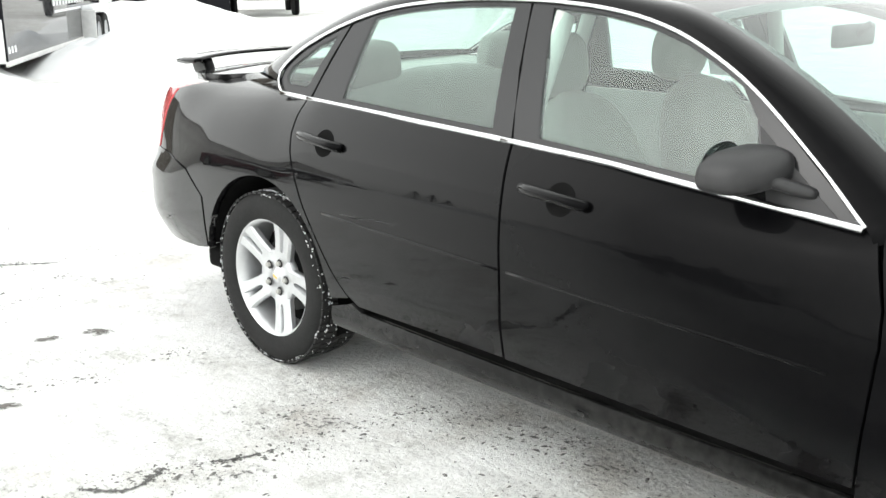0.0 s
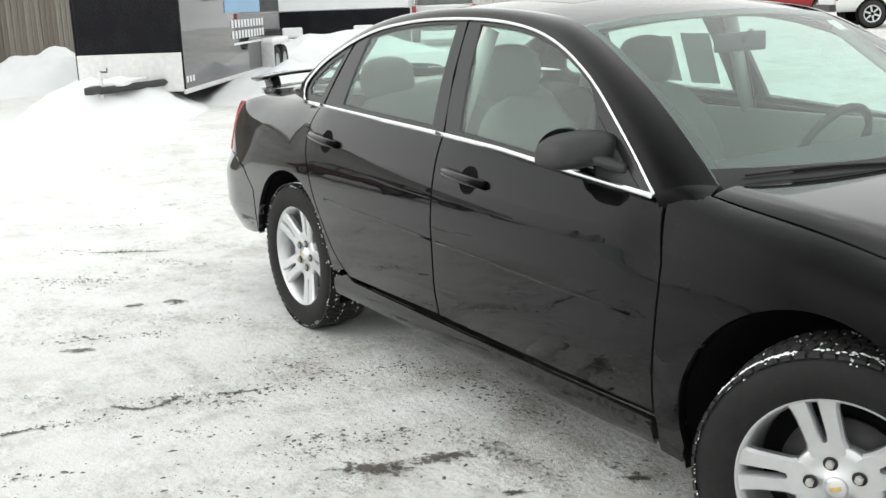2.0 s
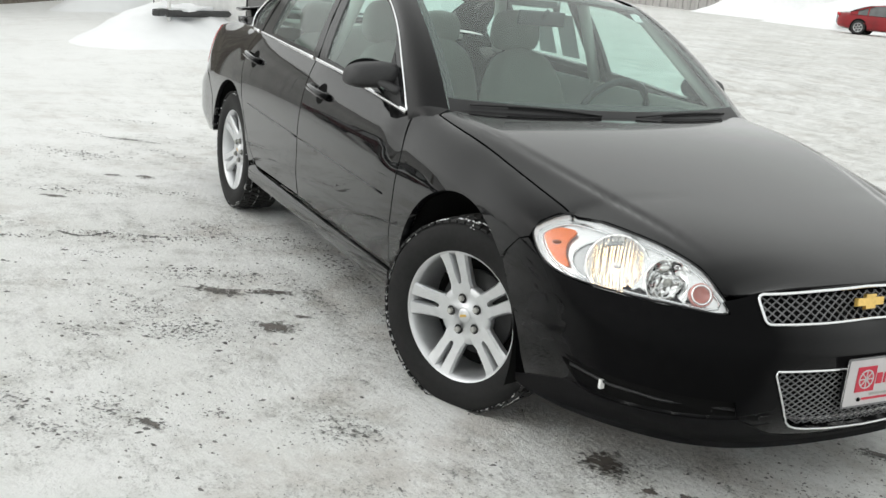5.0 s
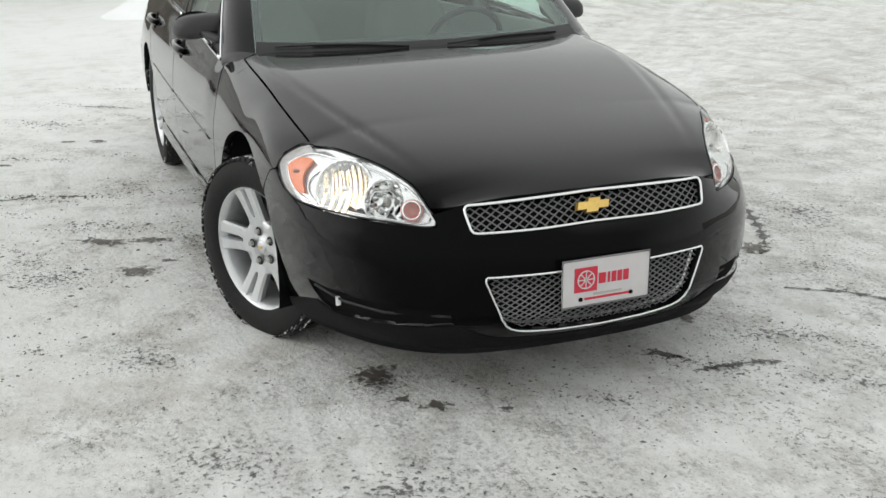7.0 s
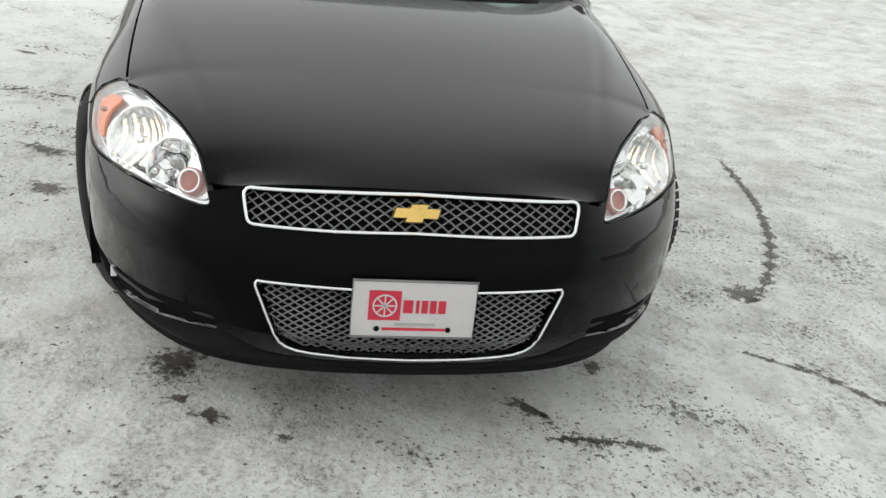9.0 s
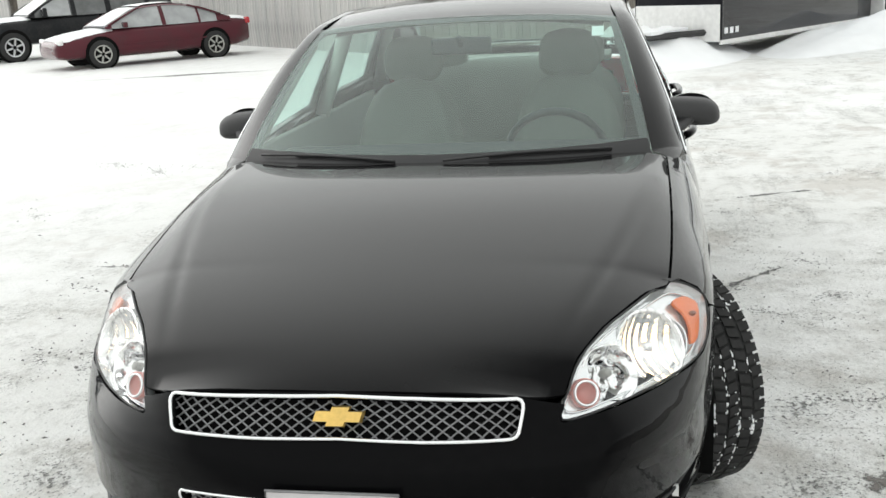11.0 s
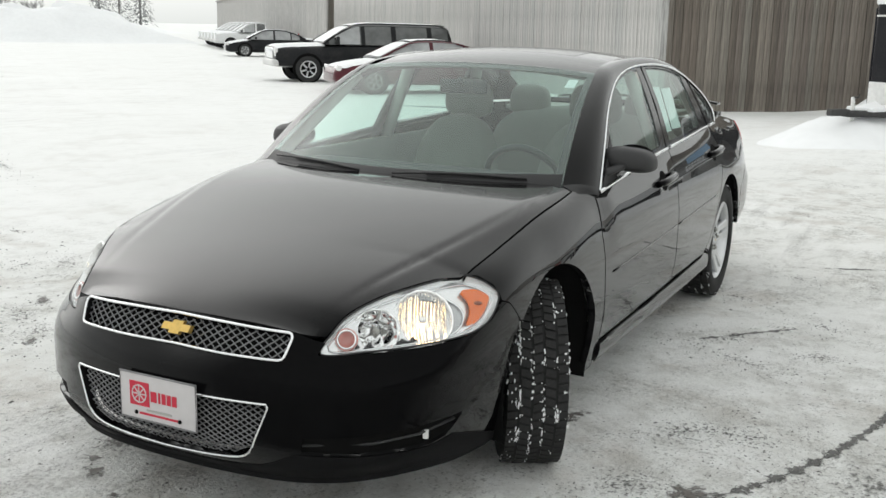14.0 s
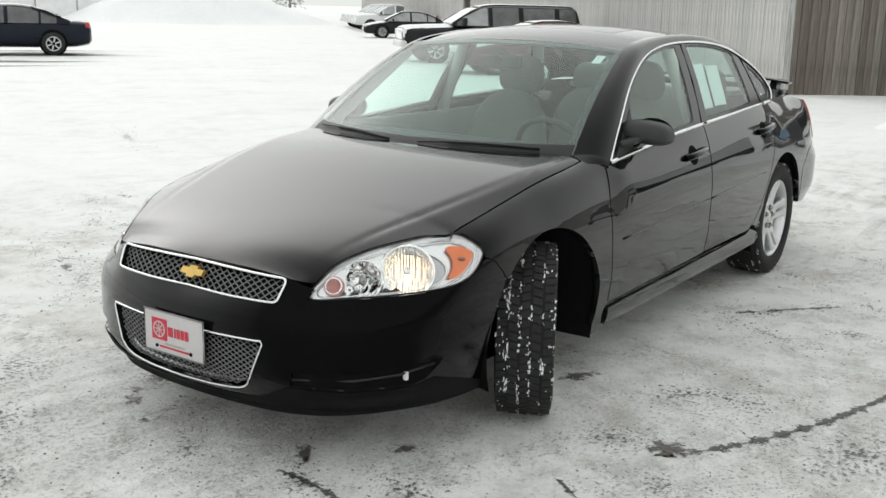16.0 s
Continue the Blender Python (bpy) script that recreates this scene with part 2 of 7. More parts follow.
black_paint = paint_material("black_clearcoat_paint", (0.0022, 0.0022, 0.0026), 0.025)
salted_paint = paint_material("salted_black_paint", (0.006, 0.006, 0.006), 0.35)
chrome = material("chrome", (0.85, 0.86, 0.87), 0.09, 1.0, bump=0.02)
alloy = material("silver_wheel_paint", (0.62, 0.63, 0.64), 0.32, 0.75, 0.08, 30, coat=0.4)
rubber = material("tyre_rubber", (0.011, 0.011, 0.011), 0.7, 0, 0.35, 60, 0.3, 250, spec=0.25)
tread_rubber = material("salted_tread_rubber", (0.016, 0.016, 0.016), 0.85, 0, 0.6, 90, 0.3, 250)
black_plastic = material("black_plastic", (0.014, 0.014, 0.015), 0.45, 0, 0.2, 60, 0.15, 500)
mirror_plastic = material("grained_black_plastic", (0.02, 0.02, 0.021), 0.5, 0, 0.15, 80, 0.15, 700)
# near-black for the underbody, and for shade painted behind wheels and in recesses
dark_void = material("dark_underbody_and_shade", (0.006, 0.006, 0.006), 0.9, 0, 0.3, 20, spec=0.08)
chin_black = material("matt_chin_black", (0.006, 0.006, 0.0065), 0.7, 0, 0.3, 50, spec=0.12)
lamp_panel = material("grey_lamp_panel", (0.5, 0.505, 0.51), 0.22, 0.8, 0.1, 40)
brown_lens = material("brown_lens", (0.22, 0.06, 0.02), 0.3, 0, 0.1, 60, coat=0.5)
window_glass = glass_material("green_tinted_window_glass", (0.80, 0.965, 0.915), 1.45, dusty=0.105)
clear_lens = glass_material("clear_lamp_lens", (0.96, 0.97, 0.97), 1.35)
frit = material("black_window_frit", (0.008, 0.008, 0.009), 0.12, 0, 0.1, 40)
reflector = fluted_material("lamp_reflector", (0.95, 0.95, 0.95), 0.2)
facet_mirror = facet_material("faceted_lamp_reflector", (0.95, 0.95, 0.95), 0.06)
lamp_housing = material("bright_lamp_housing", (0.9, 0.905, 0.91), 0.16, 0.7, 0.05, 50)
amber = material("amber_lens", (0.75, 0.16, 0.03), 0.25, 0, 0.1, 60, 0.3, 160, coat=0.8)
pale_red = material("pale_red_lens", (0.6, 0.25, 0.22), 0.25, 0, 0.1, 60, 0.3, 160, coat=0.8)
red_lens = material("red_lens", (0.45, 0.012, 0.02), 0.2, 0, 0.1, 50, coat=1.0)
white_lens = material("white_lens", (0.75, 0.75, 0.74), 0.2, 0, 0.1, 50, coat=1.0)
bulb_glow = glow_material("lit_bulb", (1.0, 0.68, 0.33), 9.0)
grille_wire = material("grey_grille_plastic", (0.19, 0.19, 0.195), 0.35, 0.4, 0.15, 60)
gold = material("gold_badge", (0.72, 0.48, 0.13), 0.3, 0.75, 0.15, 90, coat=0.6)
plate_white = material("white_plate", (0.56, 0.54, 0.545), 0.4, 0, 0.06, 30, coat=0.3)
plate_red = material("red_plate_print", (0.55, 0.02, 0.05), 0.4, 0, 0.06, 60)
cloth = material("grey_beige_seat_cloth", (0.22, 0.22, 0.205), 0.9, 0, 0.12, 60, 0.4, 600)
trim_grey = material("grey_door_trim", (0.38, 0.38, 0.355), 0.75, 0, 0.12, 40, 0.2, 300)
dash_black = material("dark_dashboard", (0.035, 0.036, 0.038), 0.6, 0, 0.15, 40, 0.3, 300)
headliner = material("grey_headliner", (0.58, 0.58, 0.55), 0.95, 0, 0.08, 60)
paper = material("white_paper", (0.8, 0.82, 0.83), 0.7, 0, 0.04, 20)
snow = snow_material()
fresh_snow = material("fresh_snow", (0.86, 0.87, 0.88), 0.7, 0, 0.05, 4, 0.6, 30)
wet_asphalt = broken_material("wet_asphalt", (0.10, 0.088, 0.078), 34, 0.40, 0.60)
sparse_grit = broken_material("sparse_grit", (0.10, 0.098, 0.092), 48, 0.64, 0.76)
track_grit = broken_material("gritty_tyre_track", (0.075, 0.072, 0.068), 55, 0.42, 0.60)


# ---- mesh tools ----
def mesh_object(name, bm, mat, parent=None, label="", smooth=True, normals=None):
    me = bpy.data.meshes.new(name)
    bm.to_mesh(me)
    bm.free()
    me.materials.append(mat)
    for p in me.polygons:
        p.use_smooth = smooth
    if normals is not None:
        me.normals_split_custom_set_from_vertices(normals)
    ob = new(name, me)
    if parent:
        ob.parent = parent
    if label:
        ob["label"] = label
    return ob


def part(name, bm, mat, parent, label="", smooth=True, at=None):
    ob = mesh_object(name, bm, mat, parent, label, smooth)
    if at is not None:
        ob.matrix_local = at
    return ob


def thing(name, label, category, group="", kind=""):
    return tagged(new(name), label, category, group, kind)


def auto_sharp(bm, angle=35):
    for e in bm.edges:
        if len(e.link_faces) == 2 and e.calc_face_angle(0) > radians(angle):
            e.smooth = False


def box(sx, sy, sz, at=(0, 0, 0), bevel=0.0, segments=2, bm=None, turn=None):
    out = bm or bmesh.new()
    made = bmesh.ops.create_cube(out, size=1.0)["verts"]
    for v in made:
        v.co = Vector((v.co.x * sx, v.co.y * sy, v.co.z * sz))
    if bevel:
        faces = {f for v in made for f in v.link_faces}
        edges = list({e for f in faces for e in f.edges})
        r = bmesh.ops.bevel(out, geom=edges, offset=bevel, segments=segments, profile=0.7, affect="EDGES")
        made = list({v for f in r["faces"] for v in f.verts} | {v for v in made if v.is_valid})
    for v in made:
        co = (turn @ v.co) if turn else v.co
        v.co = co + Vector(at)
    return out


def revolve(profile, steps=48, axis="y", bm=None, at=(0, 0, 0)):
    """A lathe form from (radius, along) pairs, round the y axis or the given one."""
    out = bm or bmesh.new()
    rings = []
    for i in range(steps):
        a = 2 * math.pi * i / steps
        ring = []
        for r, h in profile:
            c, s = r * math.cos(a), r * math.sin(a)
            p = {"y": (c, h, s), "z": (c, s, h), "x": (h, c, s)}[axis]
            ring.append(out.verts.new(Vector(p) + Vector(at)))
        rings.append(ring)
    for i in range(steps):
        a, b = rings[i], rings[(i + 1) % steps]
        for j in range(len(profile) - 1):
            if profile[j][0] < 1e-6 and profile[j + 1][0] < 1e-6:
                continue
            out.faces.new((a[j], a[j + 1], b[j + 1], b[j]))
    bmesh.ops.remove_doubles(out, verts=out.verts, dist=1e-6)
    bmesh.ops.recalc_face_normals(out, faces=out.faces)
    return out


def tube(points, radius, closed=False, sides=8, bm=None, flat=1.0, up=None):
    """A round bar along points; flat squeezes it along its second axis."""
    out = bm or bmesh.new()
    pts = [Vector(p) for p in points]
    n = len(pts)
    rings = []
    for i, p in enumerate(pts):
        a, b = (pts[i - 1], pts[(i + 1) % n]) if closed else (pts[max(i - 1, 0)], pts[min(i + 1, n - 1)])
        d = (b - a).normalized()
        u = Vector(up) if up else (Vector((0, 0, 1)) if abs(d.z) < 0.9 else Vector((1, 0, 0)))
        s = d.cross(u).normalized()
        u = s.cross(d)
        rings.append([out.verts.new(p + radius * (math.cos(t) * s + flat * math.sin(t) * u)) for t in (2 * math.pi * k / sides for k in range(sides))])
    for i in range(n if closed else n - 1):
        a, b = rings[i], rings[(i + 1) % n]
        for k in range(sides):
            out.faces.new((a[k], a[(k + 1) % sides], b[(k + 1) % sides], b[k]))
    if not closed:
        out.faces.new(rings[0][::-1])
        out.faces.new(rings[-1])
    bmesh.ops.recalc_face_normals(out, faces=out.faces)
    return out


def spline(points, n, closed=False):
    """n points along a Catmull-Rom curve through the given ones, evenly by length."""
    p = np.array(points, float)
    k = len(p)
    out = []
    for i in range(k if closed else k - 1):
        if closed:
            a, b, c, d = p[(i - 1) % k], p[i], p[(i + 1) % k], p[(i + 2) % k]
        else:
            b, c = p[i], p[i + 1]
            a = p[i - 1] if i else 2 * b - c
            d = p[i + 2] if i + 2 < k else 2 * c - b
        for t in np.linspace(0, 1, 24, endpoint=False):
            out.append(0.5 * (2 * b + (c - a) * t + (2 * a - 5 * b + 4 * c - d) * t * t + (3 * b - a - 3 * c + d) * t ** 3))
    out.append(p[0] if closed else p[-1])
    out = np.array(out)
    run = np.concatenate([[0], np.cumsum(np.linalg.norm(np.diff(out, axis=0), axis=1))])
    at = np.linspace(0, run[-1], n + 1 if closed else n)
    res = np.stack([np.interp(at, run, out[:, j]) for j in range(p.shape[1])], 1)
    return res[:-1] if closed else res


def slopes(x, y):
    """Monotone cubic slopes."""
    h, d = np.diff(x), np.diff(y) / np.diff(x)
    m = np.empty(len(x))
    m[0], m[-1] = d[0], d[-1]
    for i in range(1, len(x) - 1):
        m[i] = 0 if d[i - 1] * d[i] <= 0 else (h[i - 1] + h[i]) * 3 / ((2 * h[i] + h[i - 1]) / d[i - 1] + (h[i] + 2 * h[i - 1]) / d[i])
    return m


class Curve1:
    """A smooth monotone curve y(x) through pairs."""

    def __init__(self, pairs):
        self.x, self.y = (np.array(v, float) for v in zip(*pairs))
        self.m = slopes(self.x, self.y)

    def __call__(self, q):
        q = min(max(q, self.x[0]), self.x[-1])
        i = min(int(np.searchsorted(self.x, q, "right")) - 1, len(self.x) - 2)
        h = self.x[i + 1] - self.x[i]
        t = (q - self.x[i]) / h
        return float((2 * t ** 3 - 3 * t * t + 1) * self.y[i] + (t ** 3 - 2 * t * t + t) * h * self.m[i] + (3 * t * t - 2 * t ** 3) * self.y[i + 1] + (t ** 3 - t * t) * h * self.m[i + 1])


def normal_of(fn, a, b, e=1e-3):
    p = Vector(fn(a + e, b)) - Vector(fn(a - e, b))
    q = Vector(fn(a, b + e)) - Vector(fn(a, b - e))
    n = p.cross(q)
    return n.normalized() if n.length > 1e-12 else Vector((0, 0, 1))


def sheet(name, outline, fn, mat, parent=None, label="", holes=(), step=(0.04, 0.04), depth=0.014, outward=None, lines=()):
    """A formed panel: the 2D outline, with holes, laid on the surface fn(a, b), with its edges turned inwards by depth."""
    loops = [[Vector((a, b, 0)) for a, b in ring] for ring in (outline, *holes)]
    flat = [v for ring in loops for v in ring]
    bm = bmesh.new()
    vs = [bm.verts.new(v) for v in flat]
    for tri in mathutils_tessellate(loops):
        try:
            bm.faces.new([vs[i] for i in tri])
        except ValueError:
            pass
    for axis in (0, 1):
        lo, hi = min(v[axis] for v in flat), max(v[axis] for v in flat)
        count = max(1, math.ceil((hi - lo) / step[axis]))
        cuts = [lo + (hi - lo) * i / count for i in range(1, count)]
        for c in cuts:
            co, no = Vector((0, 0, 0)), Vector((0, 0, 0))
            co[axis], no[axis] = c, 1
            bmesh.ops.bisect_plane(bm, geom=bm.verts[:] + bm.edges[:] + bm.faces[:], plane_co=co, plane_no=no, dist=1e-5)
    bmesh.ops.remove_doubles(bm, verts=bm.verts, dist=2e-5)
    bm.normal_update()
    normals = []
    sign = 1.0
    mid = flat[0]
    if outward is not None:
        c = bm.faces[:] and bm.faces[:][len(bm.faces) // 2].calc_center_median()
        sign = 1.0 if normal_of(fn, c.x, c.y).dot(Vector(outward(Vector(fn(c.x, c.y))))) > 0 else -1.0
    edge_turn = {}
    for e in bm.edges:
        if len(e.link_faces) == 1:
            edge_turn[e] = e.link_faces[0]
    flip = sign < 0
    bm.verts.ensure_lookup_table()
    base = {}
    for v in bm.verts:
        a, b = v.co.x, v.co.y
        base[v] = (Vector(fn(a, b)), sign * normal_of(fn, a, b))
    up = {f: f.normal.z > 0 for f in bm.faces}
    for v in bm.verts:
        v.co = base[v][0]
    for f in bm.faces:
        if up[f] == flip:
            f.normal_flip()
    normals = {v: base[v][1] for v in bm.verts}
    if depth:
        rim = {}
        for e, f in edge_turn.items():
            a, b = e.verts
            centre = f.calc_center_median()
            out = ((a.co + b.co) / 2 - centre)
            for v in (a, b):
                rim.setdefault(v, Vector())
                rim[v] += out.normalized()
        top = {v: bm.verts.new(v.co) for v in rim}
        low = {v: bm.verts.new(v.co - depth * base[v][1]) for v in rim}
        for v, o in rim.items():
            o = o - o.dot(base[v][1]) * base[v][1]
            o = o.normalized() if o.length > 1e-9 else base[v][1]
            normals[top[v]] = (o + base[v][1]).normalized()
            normals[low[v]] = o
        for e, f in edge_turn.items():
            a, b = e.verts
            made = bm.faces.new((top[a], top[b], low[b], low[a]))
            made.normal_update()
            if made.normal.dot(normals[low[a]]) < 0:
                made.normal_flip()
    bm.verts.index_update()
    ns = [tuple(normals[v]) for v in bm.verts]
    return mesh_object(name, bm, mat, parent, label, True, ns)


def mathutils_tessellate(loops):
    from mathutils.geometry import tessellate_polygon
    return tessellate_polygon(loops)


def ring_line(pts, fn, lift=0.0, sign=1.0):
    """The 3D line of a 2D outline on a surface, lifted along its normal."""
    return [Vector(fn(a, b)) + lift * sign * normal_of(fn, a, b) for a, b in pts]


def loft(name, rows, mat, parent=None, label="", thickness=0.0):
    """A skin through rows of points, all of one length."""
    bm = bmesh.new()
    g = [[bm.verts.new(Vector(p)) for p in row] for row in rows]
    for i in range(len(g) - 1):
        for j in range(len(g[0]) - 1):
            bm.faces.new((g[i][j], g[i + 1][j], g[i + 1][j + 1], g[i][j + 1]))
    bmesh.ops.recalc_face_normals(bm, faces=bm.faces)
    if thickness:
        bmesh.ops.solidify(bm, geom=bm.faces[:], thickness=thickness)
    return mesh_object(name, bm, mat, parent, label)


# ---- the black sedan: body surface ----
# Half outline seen from above, from the middle of the nose round to the middle of the tail.
PLAN = spline([(2.44, -0.46), (2.487, -0.25), (2.50, 0), (2.487, 0.25), (2.44, 0.46), (2.33, 0.645), (2.13, 0.785), (1.85, 0.86), (1.4, 0.896), (0.9, 0.906), (0, 0.912), (-0.9, 0.91),
               (-1.4, 0.903), (-1.85, 0.883), (-2.2, 0.858), (-2.45, 0.765), (-2.575, 0.56), (-2.62, 0.26), (-2.632, 0), (-2.62, -0.26), (-2.575, -0.56)], 900)
PLAN = np.concatenate([[(2.50, 0)], PLAN[PLAN[:, 1] > 0.004], [(-2.632, 0)]])
RUN = np.concatenate([[0], np.cumsum(np.linalg.norm(np.diff(PLAN, axis=0), axis=1))])
TANGENT = np.gradient(PLAN, RUN, axis=0)
TANGENT[:2], TANGENT[-2:] = (0, 1), (0, -1)
END = float(RUN[-1])


def s_at(x, rear=False):
    """The run along the outline at which it reaches x, on the flank."""
    order = np.argsort(PLAN[:, 0])
    return float(np.interp(x, PLAN[order, 0], RUN[order]))


S_FW, S_RW = s_at(1.4035), s_at(-1.4035)
# How far the skin lies inside that outline, by height, at stations along it.
STATIONS = [
    (0.0, [(0.14, 0.16), (0.20, 0.085), (0.26, 0.025), (0.34, 0.0), (0.46, 0.003), (0.53, 0.02), (0.565, 0.045), (0.585, 0.066), (0.672, 0.105), (0.71, 0.15), (1.12, 0.6)]),
    (0.45, [(0.14, 0.16), (0.20, 0.085), (0.26, 0.025), (0.34, 0.0), (0.46, 0.003), (0.54, 0.018), (0.565, 0.03), (0.588, 0.043), (0.664, 0.082), (0.71, 0.13), (1.12, 0.6)]),
    (0.84, [(0.14, 0.17), (0.22, 0.075), (0.28, 0.028), (0.38, 0.002), (0.50, 0.0), (0.56, 0.015), (0.61, 0.048), (0.69, 0.10), (0.76, 0.165), (0.81, 0.24), (1.12, 0.7)]),
    (1.28, [(0.14, 0.10), (0.22, 0.045), (0.34, 0.012), (0.48, 0.0), (0.60, 0.0), (0.68, 0.004), (0.74, 0.022), (0.79, 0.07), (0.82, 0.13), (0.835, 0.19), (1.12, 0.8)]),
    (S_FW, [(0.14, 0.1), (0.2, 0.06), (0.34, 0.02), (0.5, 0.0), (0.66, 0.004), (0.75, 0.022), (0.82, 0.055), (0.865, 0.092), (0.892, 0.134), (0.905, 0.19), (1.12, 0.8)]),
    (s_at(0.95), [(0.14, 0.11), (0.2, 0.055), (0.34, 0.02), (0.5, 0.0), (0.66, 0.002), (0.77, 0.022), (0.86, 0.052), (0.915, 0.083), (0.95, 0.128), (0.965, 0.19), (1.12, 0.7)]),
    (s_at(0.75), [(0.14, 0.11), (0.2, 0.055), (0.34, 0.02), (0.5, 0.0), (0.66, 0.0), (0.77, 0.014), (0.86, 0.036), (0.94, 0.085), (1.02, 0.145), (1.06, 0.185), (1.12, 0.29)]),
    (s_at(-0.2), [(0.14, 0.11), (0.2, 0.055), (0.34, 0.02), (0.5, 0.0), (0.66, 0.0), (0.78, 0.012), (0.89, 0.038), (0.95, 0.06), (1.005, 0.087), (1.06, 0.116), (1.12, 0.156)]),
    (s_at(-1.1), [(0.14, 0.11), (0.2, 0.055), (0.34, 0.02), (0.5, 0.0), (0.66, 0.0), (0.78, 0.012), (0.9, 0.038), (0.98, 0.07), (1.04, 0.104), (1.08, 0.14), (1.12, 0.19)]),
    (S_RW, [(0.14, 0.1), (0.24, 0.04), (0.36, 0.01), (0.5, 0.0), (0.66, 0.0), (0.78, 0.012), (0.9, 0.05), (0.98, 0.09), (1.045, 0.15), (1.07, 0.2), (1.12, 0.4)]),
    (s_at(-1.8), [(0.14, 0.14), (0.24, 0.05), (0.34, 0.012), (0.5, 0.0), (0.66, 0.0), (0.78, 0.014), (0.89, 0.05), (0.97, 0.10), (1.03, 0.17), (1.06, 0.26), (1.12, 0.7)]),
    (s_at(-2.2), [(0.14, 0.25), (0.24, 0.14), (0.34, 0.055), (0.48, 0.006), (0.62, 0.004), (0.72, 0.03), (0.84, 0.055), (0.94, 0.09), (1.01, 0.14), (1.04, 0.2), (1.12, 0.5)]),
    (END - 0.3, [(0.14, 0.28), (0.24, 0.18), (0.34, 0.075), (0.48, 0.006), (0.62, 0.01), (0.7, 0.06), (0.82, 0.085), (0.94, 0.11), (1.02, 0.14), (1.05, 0.19), (1.12, 0.5)]),
    (END, [(0.14, 0.28), (0.24, 0.18), (0.34, 0.075), (0.48, 0.006), (0.62, 0.01), (0.7, 0.06), (0.82, 0.085), (0.94, 0.11), (1.02, 0.14), (1.05, 0.19), (1.12, 0.5)]),
]
Z_GRID = np.linspace(0.14, 1.12, 393)
# closer sections between those, each point carried along smoothly
RUNS = [s for s, _ in STATIONS]
TRACKS = [[Curve1([(s, p[k][i]) for s, p in STATIONS]) for i in range(2)] for k in range(11)]
FINE = sorted(set(RUNS + [float(s) for a, b in zip(RUNS, RUNS[1:]) for s in np.linspace(a, b, max(2, int((b - a) / 0.06) + 2))]))
STATIONS = [(s, [(c(s), d(s)) for c, d in TRACKS]) for s in FINE]
S_KEYS = np.array([s for s, _ in STATIONS])
INSET = np.array([[Curve1(p)(z) for z in Z_GRID] for _, p in STATIONS])
INSET_M = np.array([slopes(S_KEYS, INSET[:, j]) for j in range(len(Z_GRID))]).T


def inset(s, z):
    j = min(max((z - 0.14) / (Z_GRID[1] - Z_GRID[0]), 0), len(Z_GRID) - 1.001)
    k, f = int(j), j - int(j)
    i = min(max(int(np.searchsorted(S_KEYS, s, "right")) - 1, 0), len(S_KEYS) - 2)
    h = S_KEYS[i + 1] - S_KEYS[i]
    t = min(max((s - S_KEYS[i]) / h, 0), 1)
    w = (2 * t ** 3 - 3 * t * t + 1, (t ** 3 - 2 * t * t + t) * h, 3 * t * t - 2 * t ** 3, (t ** 3 - t * t) * h)
    r = [w[0] * INSET[i, q] + w[1] * INSET_M[i, q] + w[2] * INSET[i + 1, q] + w[3] * INSET_M[i + 1, q] for q in (k, k + 1)]
    return r[0] * (1 - f) + r[1] * f


def skin(s, z):
    """A point of the lower body: s along the outline (minus on the car's right), z up."""
    a = min(abs(s), END)
    x, y = np.interp(a, RUN, PLAN[:, 0]), np.interp(a, RUN, PLAN[:, 1])
    tx, ty = np.interp(a, RUN, TANGENT[:, 0]), np.interp(a, RUN, TANGENT[:, 1])
    k = math.hypot(tx, ty)
    d = inset(a, z)
    return (x - d * ty / k, (y + d * tx / k) * (1 if s >= 0 else -1), z)


def out_of_car(p):
    return (p.x * 0.6, p.y * 2, p.z - 0.55)


def flank(points, side):
    """Outline points given as (x, z) on a flank, in skin coordinates."""
    return [(side * s_at(x), z) for x, z in points]


def arc(cx, cz, r, a0, a1, n):
    return [(cx + r * math.cos(radians(a)), cz + r * math.sin(radians(a))) for a in np.linspace(a0, a1, n)]


def bend(points, n):
    return [tuple(p) for p in spline(points, n)]


sedan = thing("sedan", "glossy black four-door sedan with chrome trim on trodden snow", "car")
ARCH_F, ARCH_R, ARCH_Z = 0.405, 0.41, 0.335
ARCH_X, ARCH_BACK = 1.42, -1.395
# hood gap line: x, y, z
GAP_HOOD = spline([(1.01, 0.770, 0.943), (1.2, 0.770, 0.925), (1.5, 0.766, 0.885), (1.75, 0.756, 0.84), (1.92, 0.743, 0.80)], 40)
HOOD_MID = Curve1([(0.9, 0.985), (1.15, 0.965), (1.5, 0.92), (1.75, 0.872), (1.95, 0.825), (2.2, 0.755), (2.32, 0.714), (2.388, 0.684), (2.45, 0.64)])
# lamp outline on the skin: (run, height)
LAMP = [(0.536, 0.609), (0.70, 0.613), (0.87, 0.617), (1.0, 0.624), (1.09, 0.633), (1.165, 0.658), (1.226, 0.717), (1.217, 0.748), (1.185, 0.776), (1.140, 0.787),
        (1.04, 0.781), (0.92, 0.768), (0.79, 0.748), (0.640, 0.710), (0.572, 0.664)]


def skin_at(x, y):
    """Run and height of the skin over a point of the plan, near its upper edge."""
    s, z = s_at(min(x, 2.2)), 0.75
    for _ in range(40):
        lo, hi = 0.5, 1.1
        for _ in range(22):
            z = (lo + hi) / 2
            lo, hi = (z, hi) if abs(skin(s, z)[1]) > y else (lo, z)
        s += 0.7 * (skin(s, z)[0] - x)
    return s, z


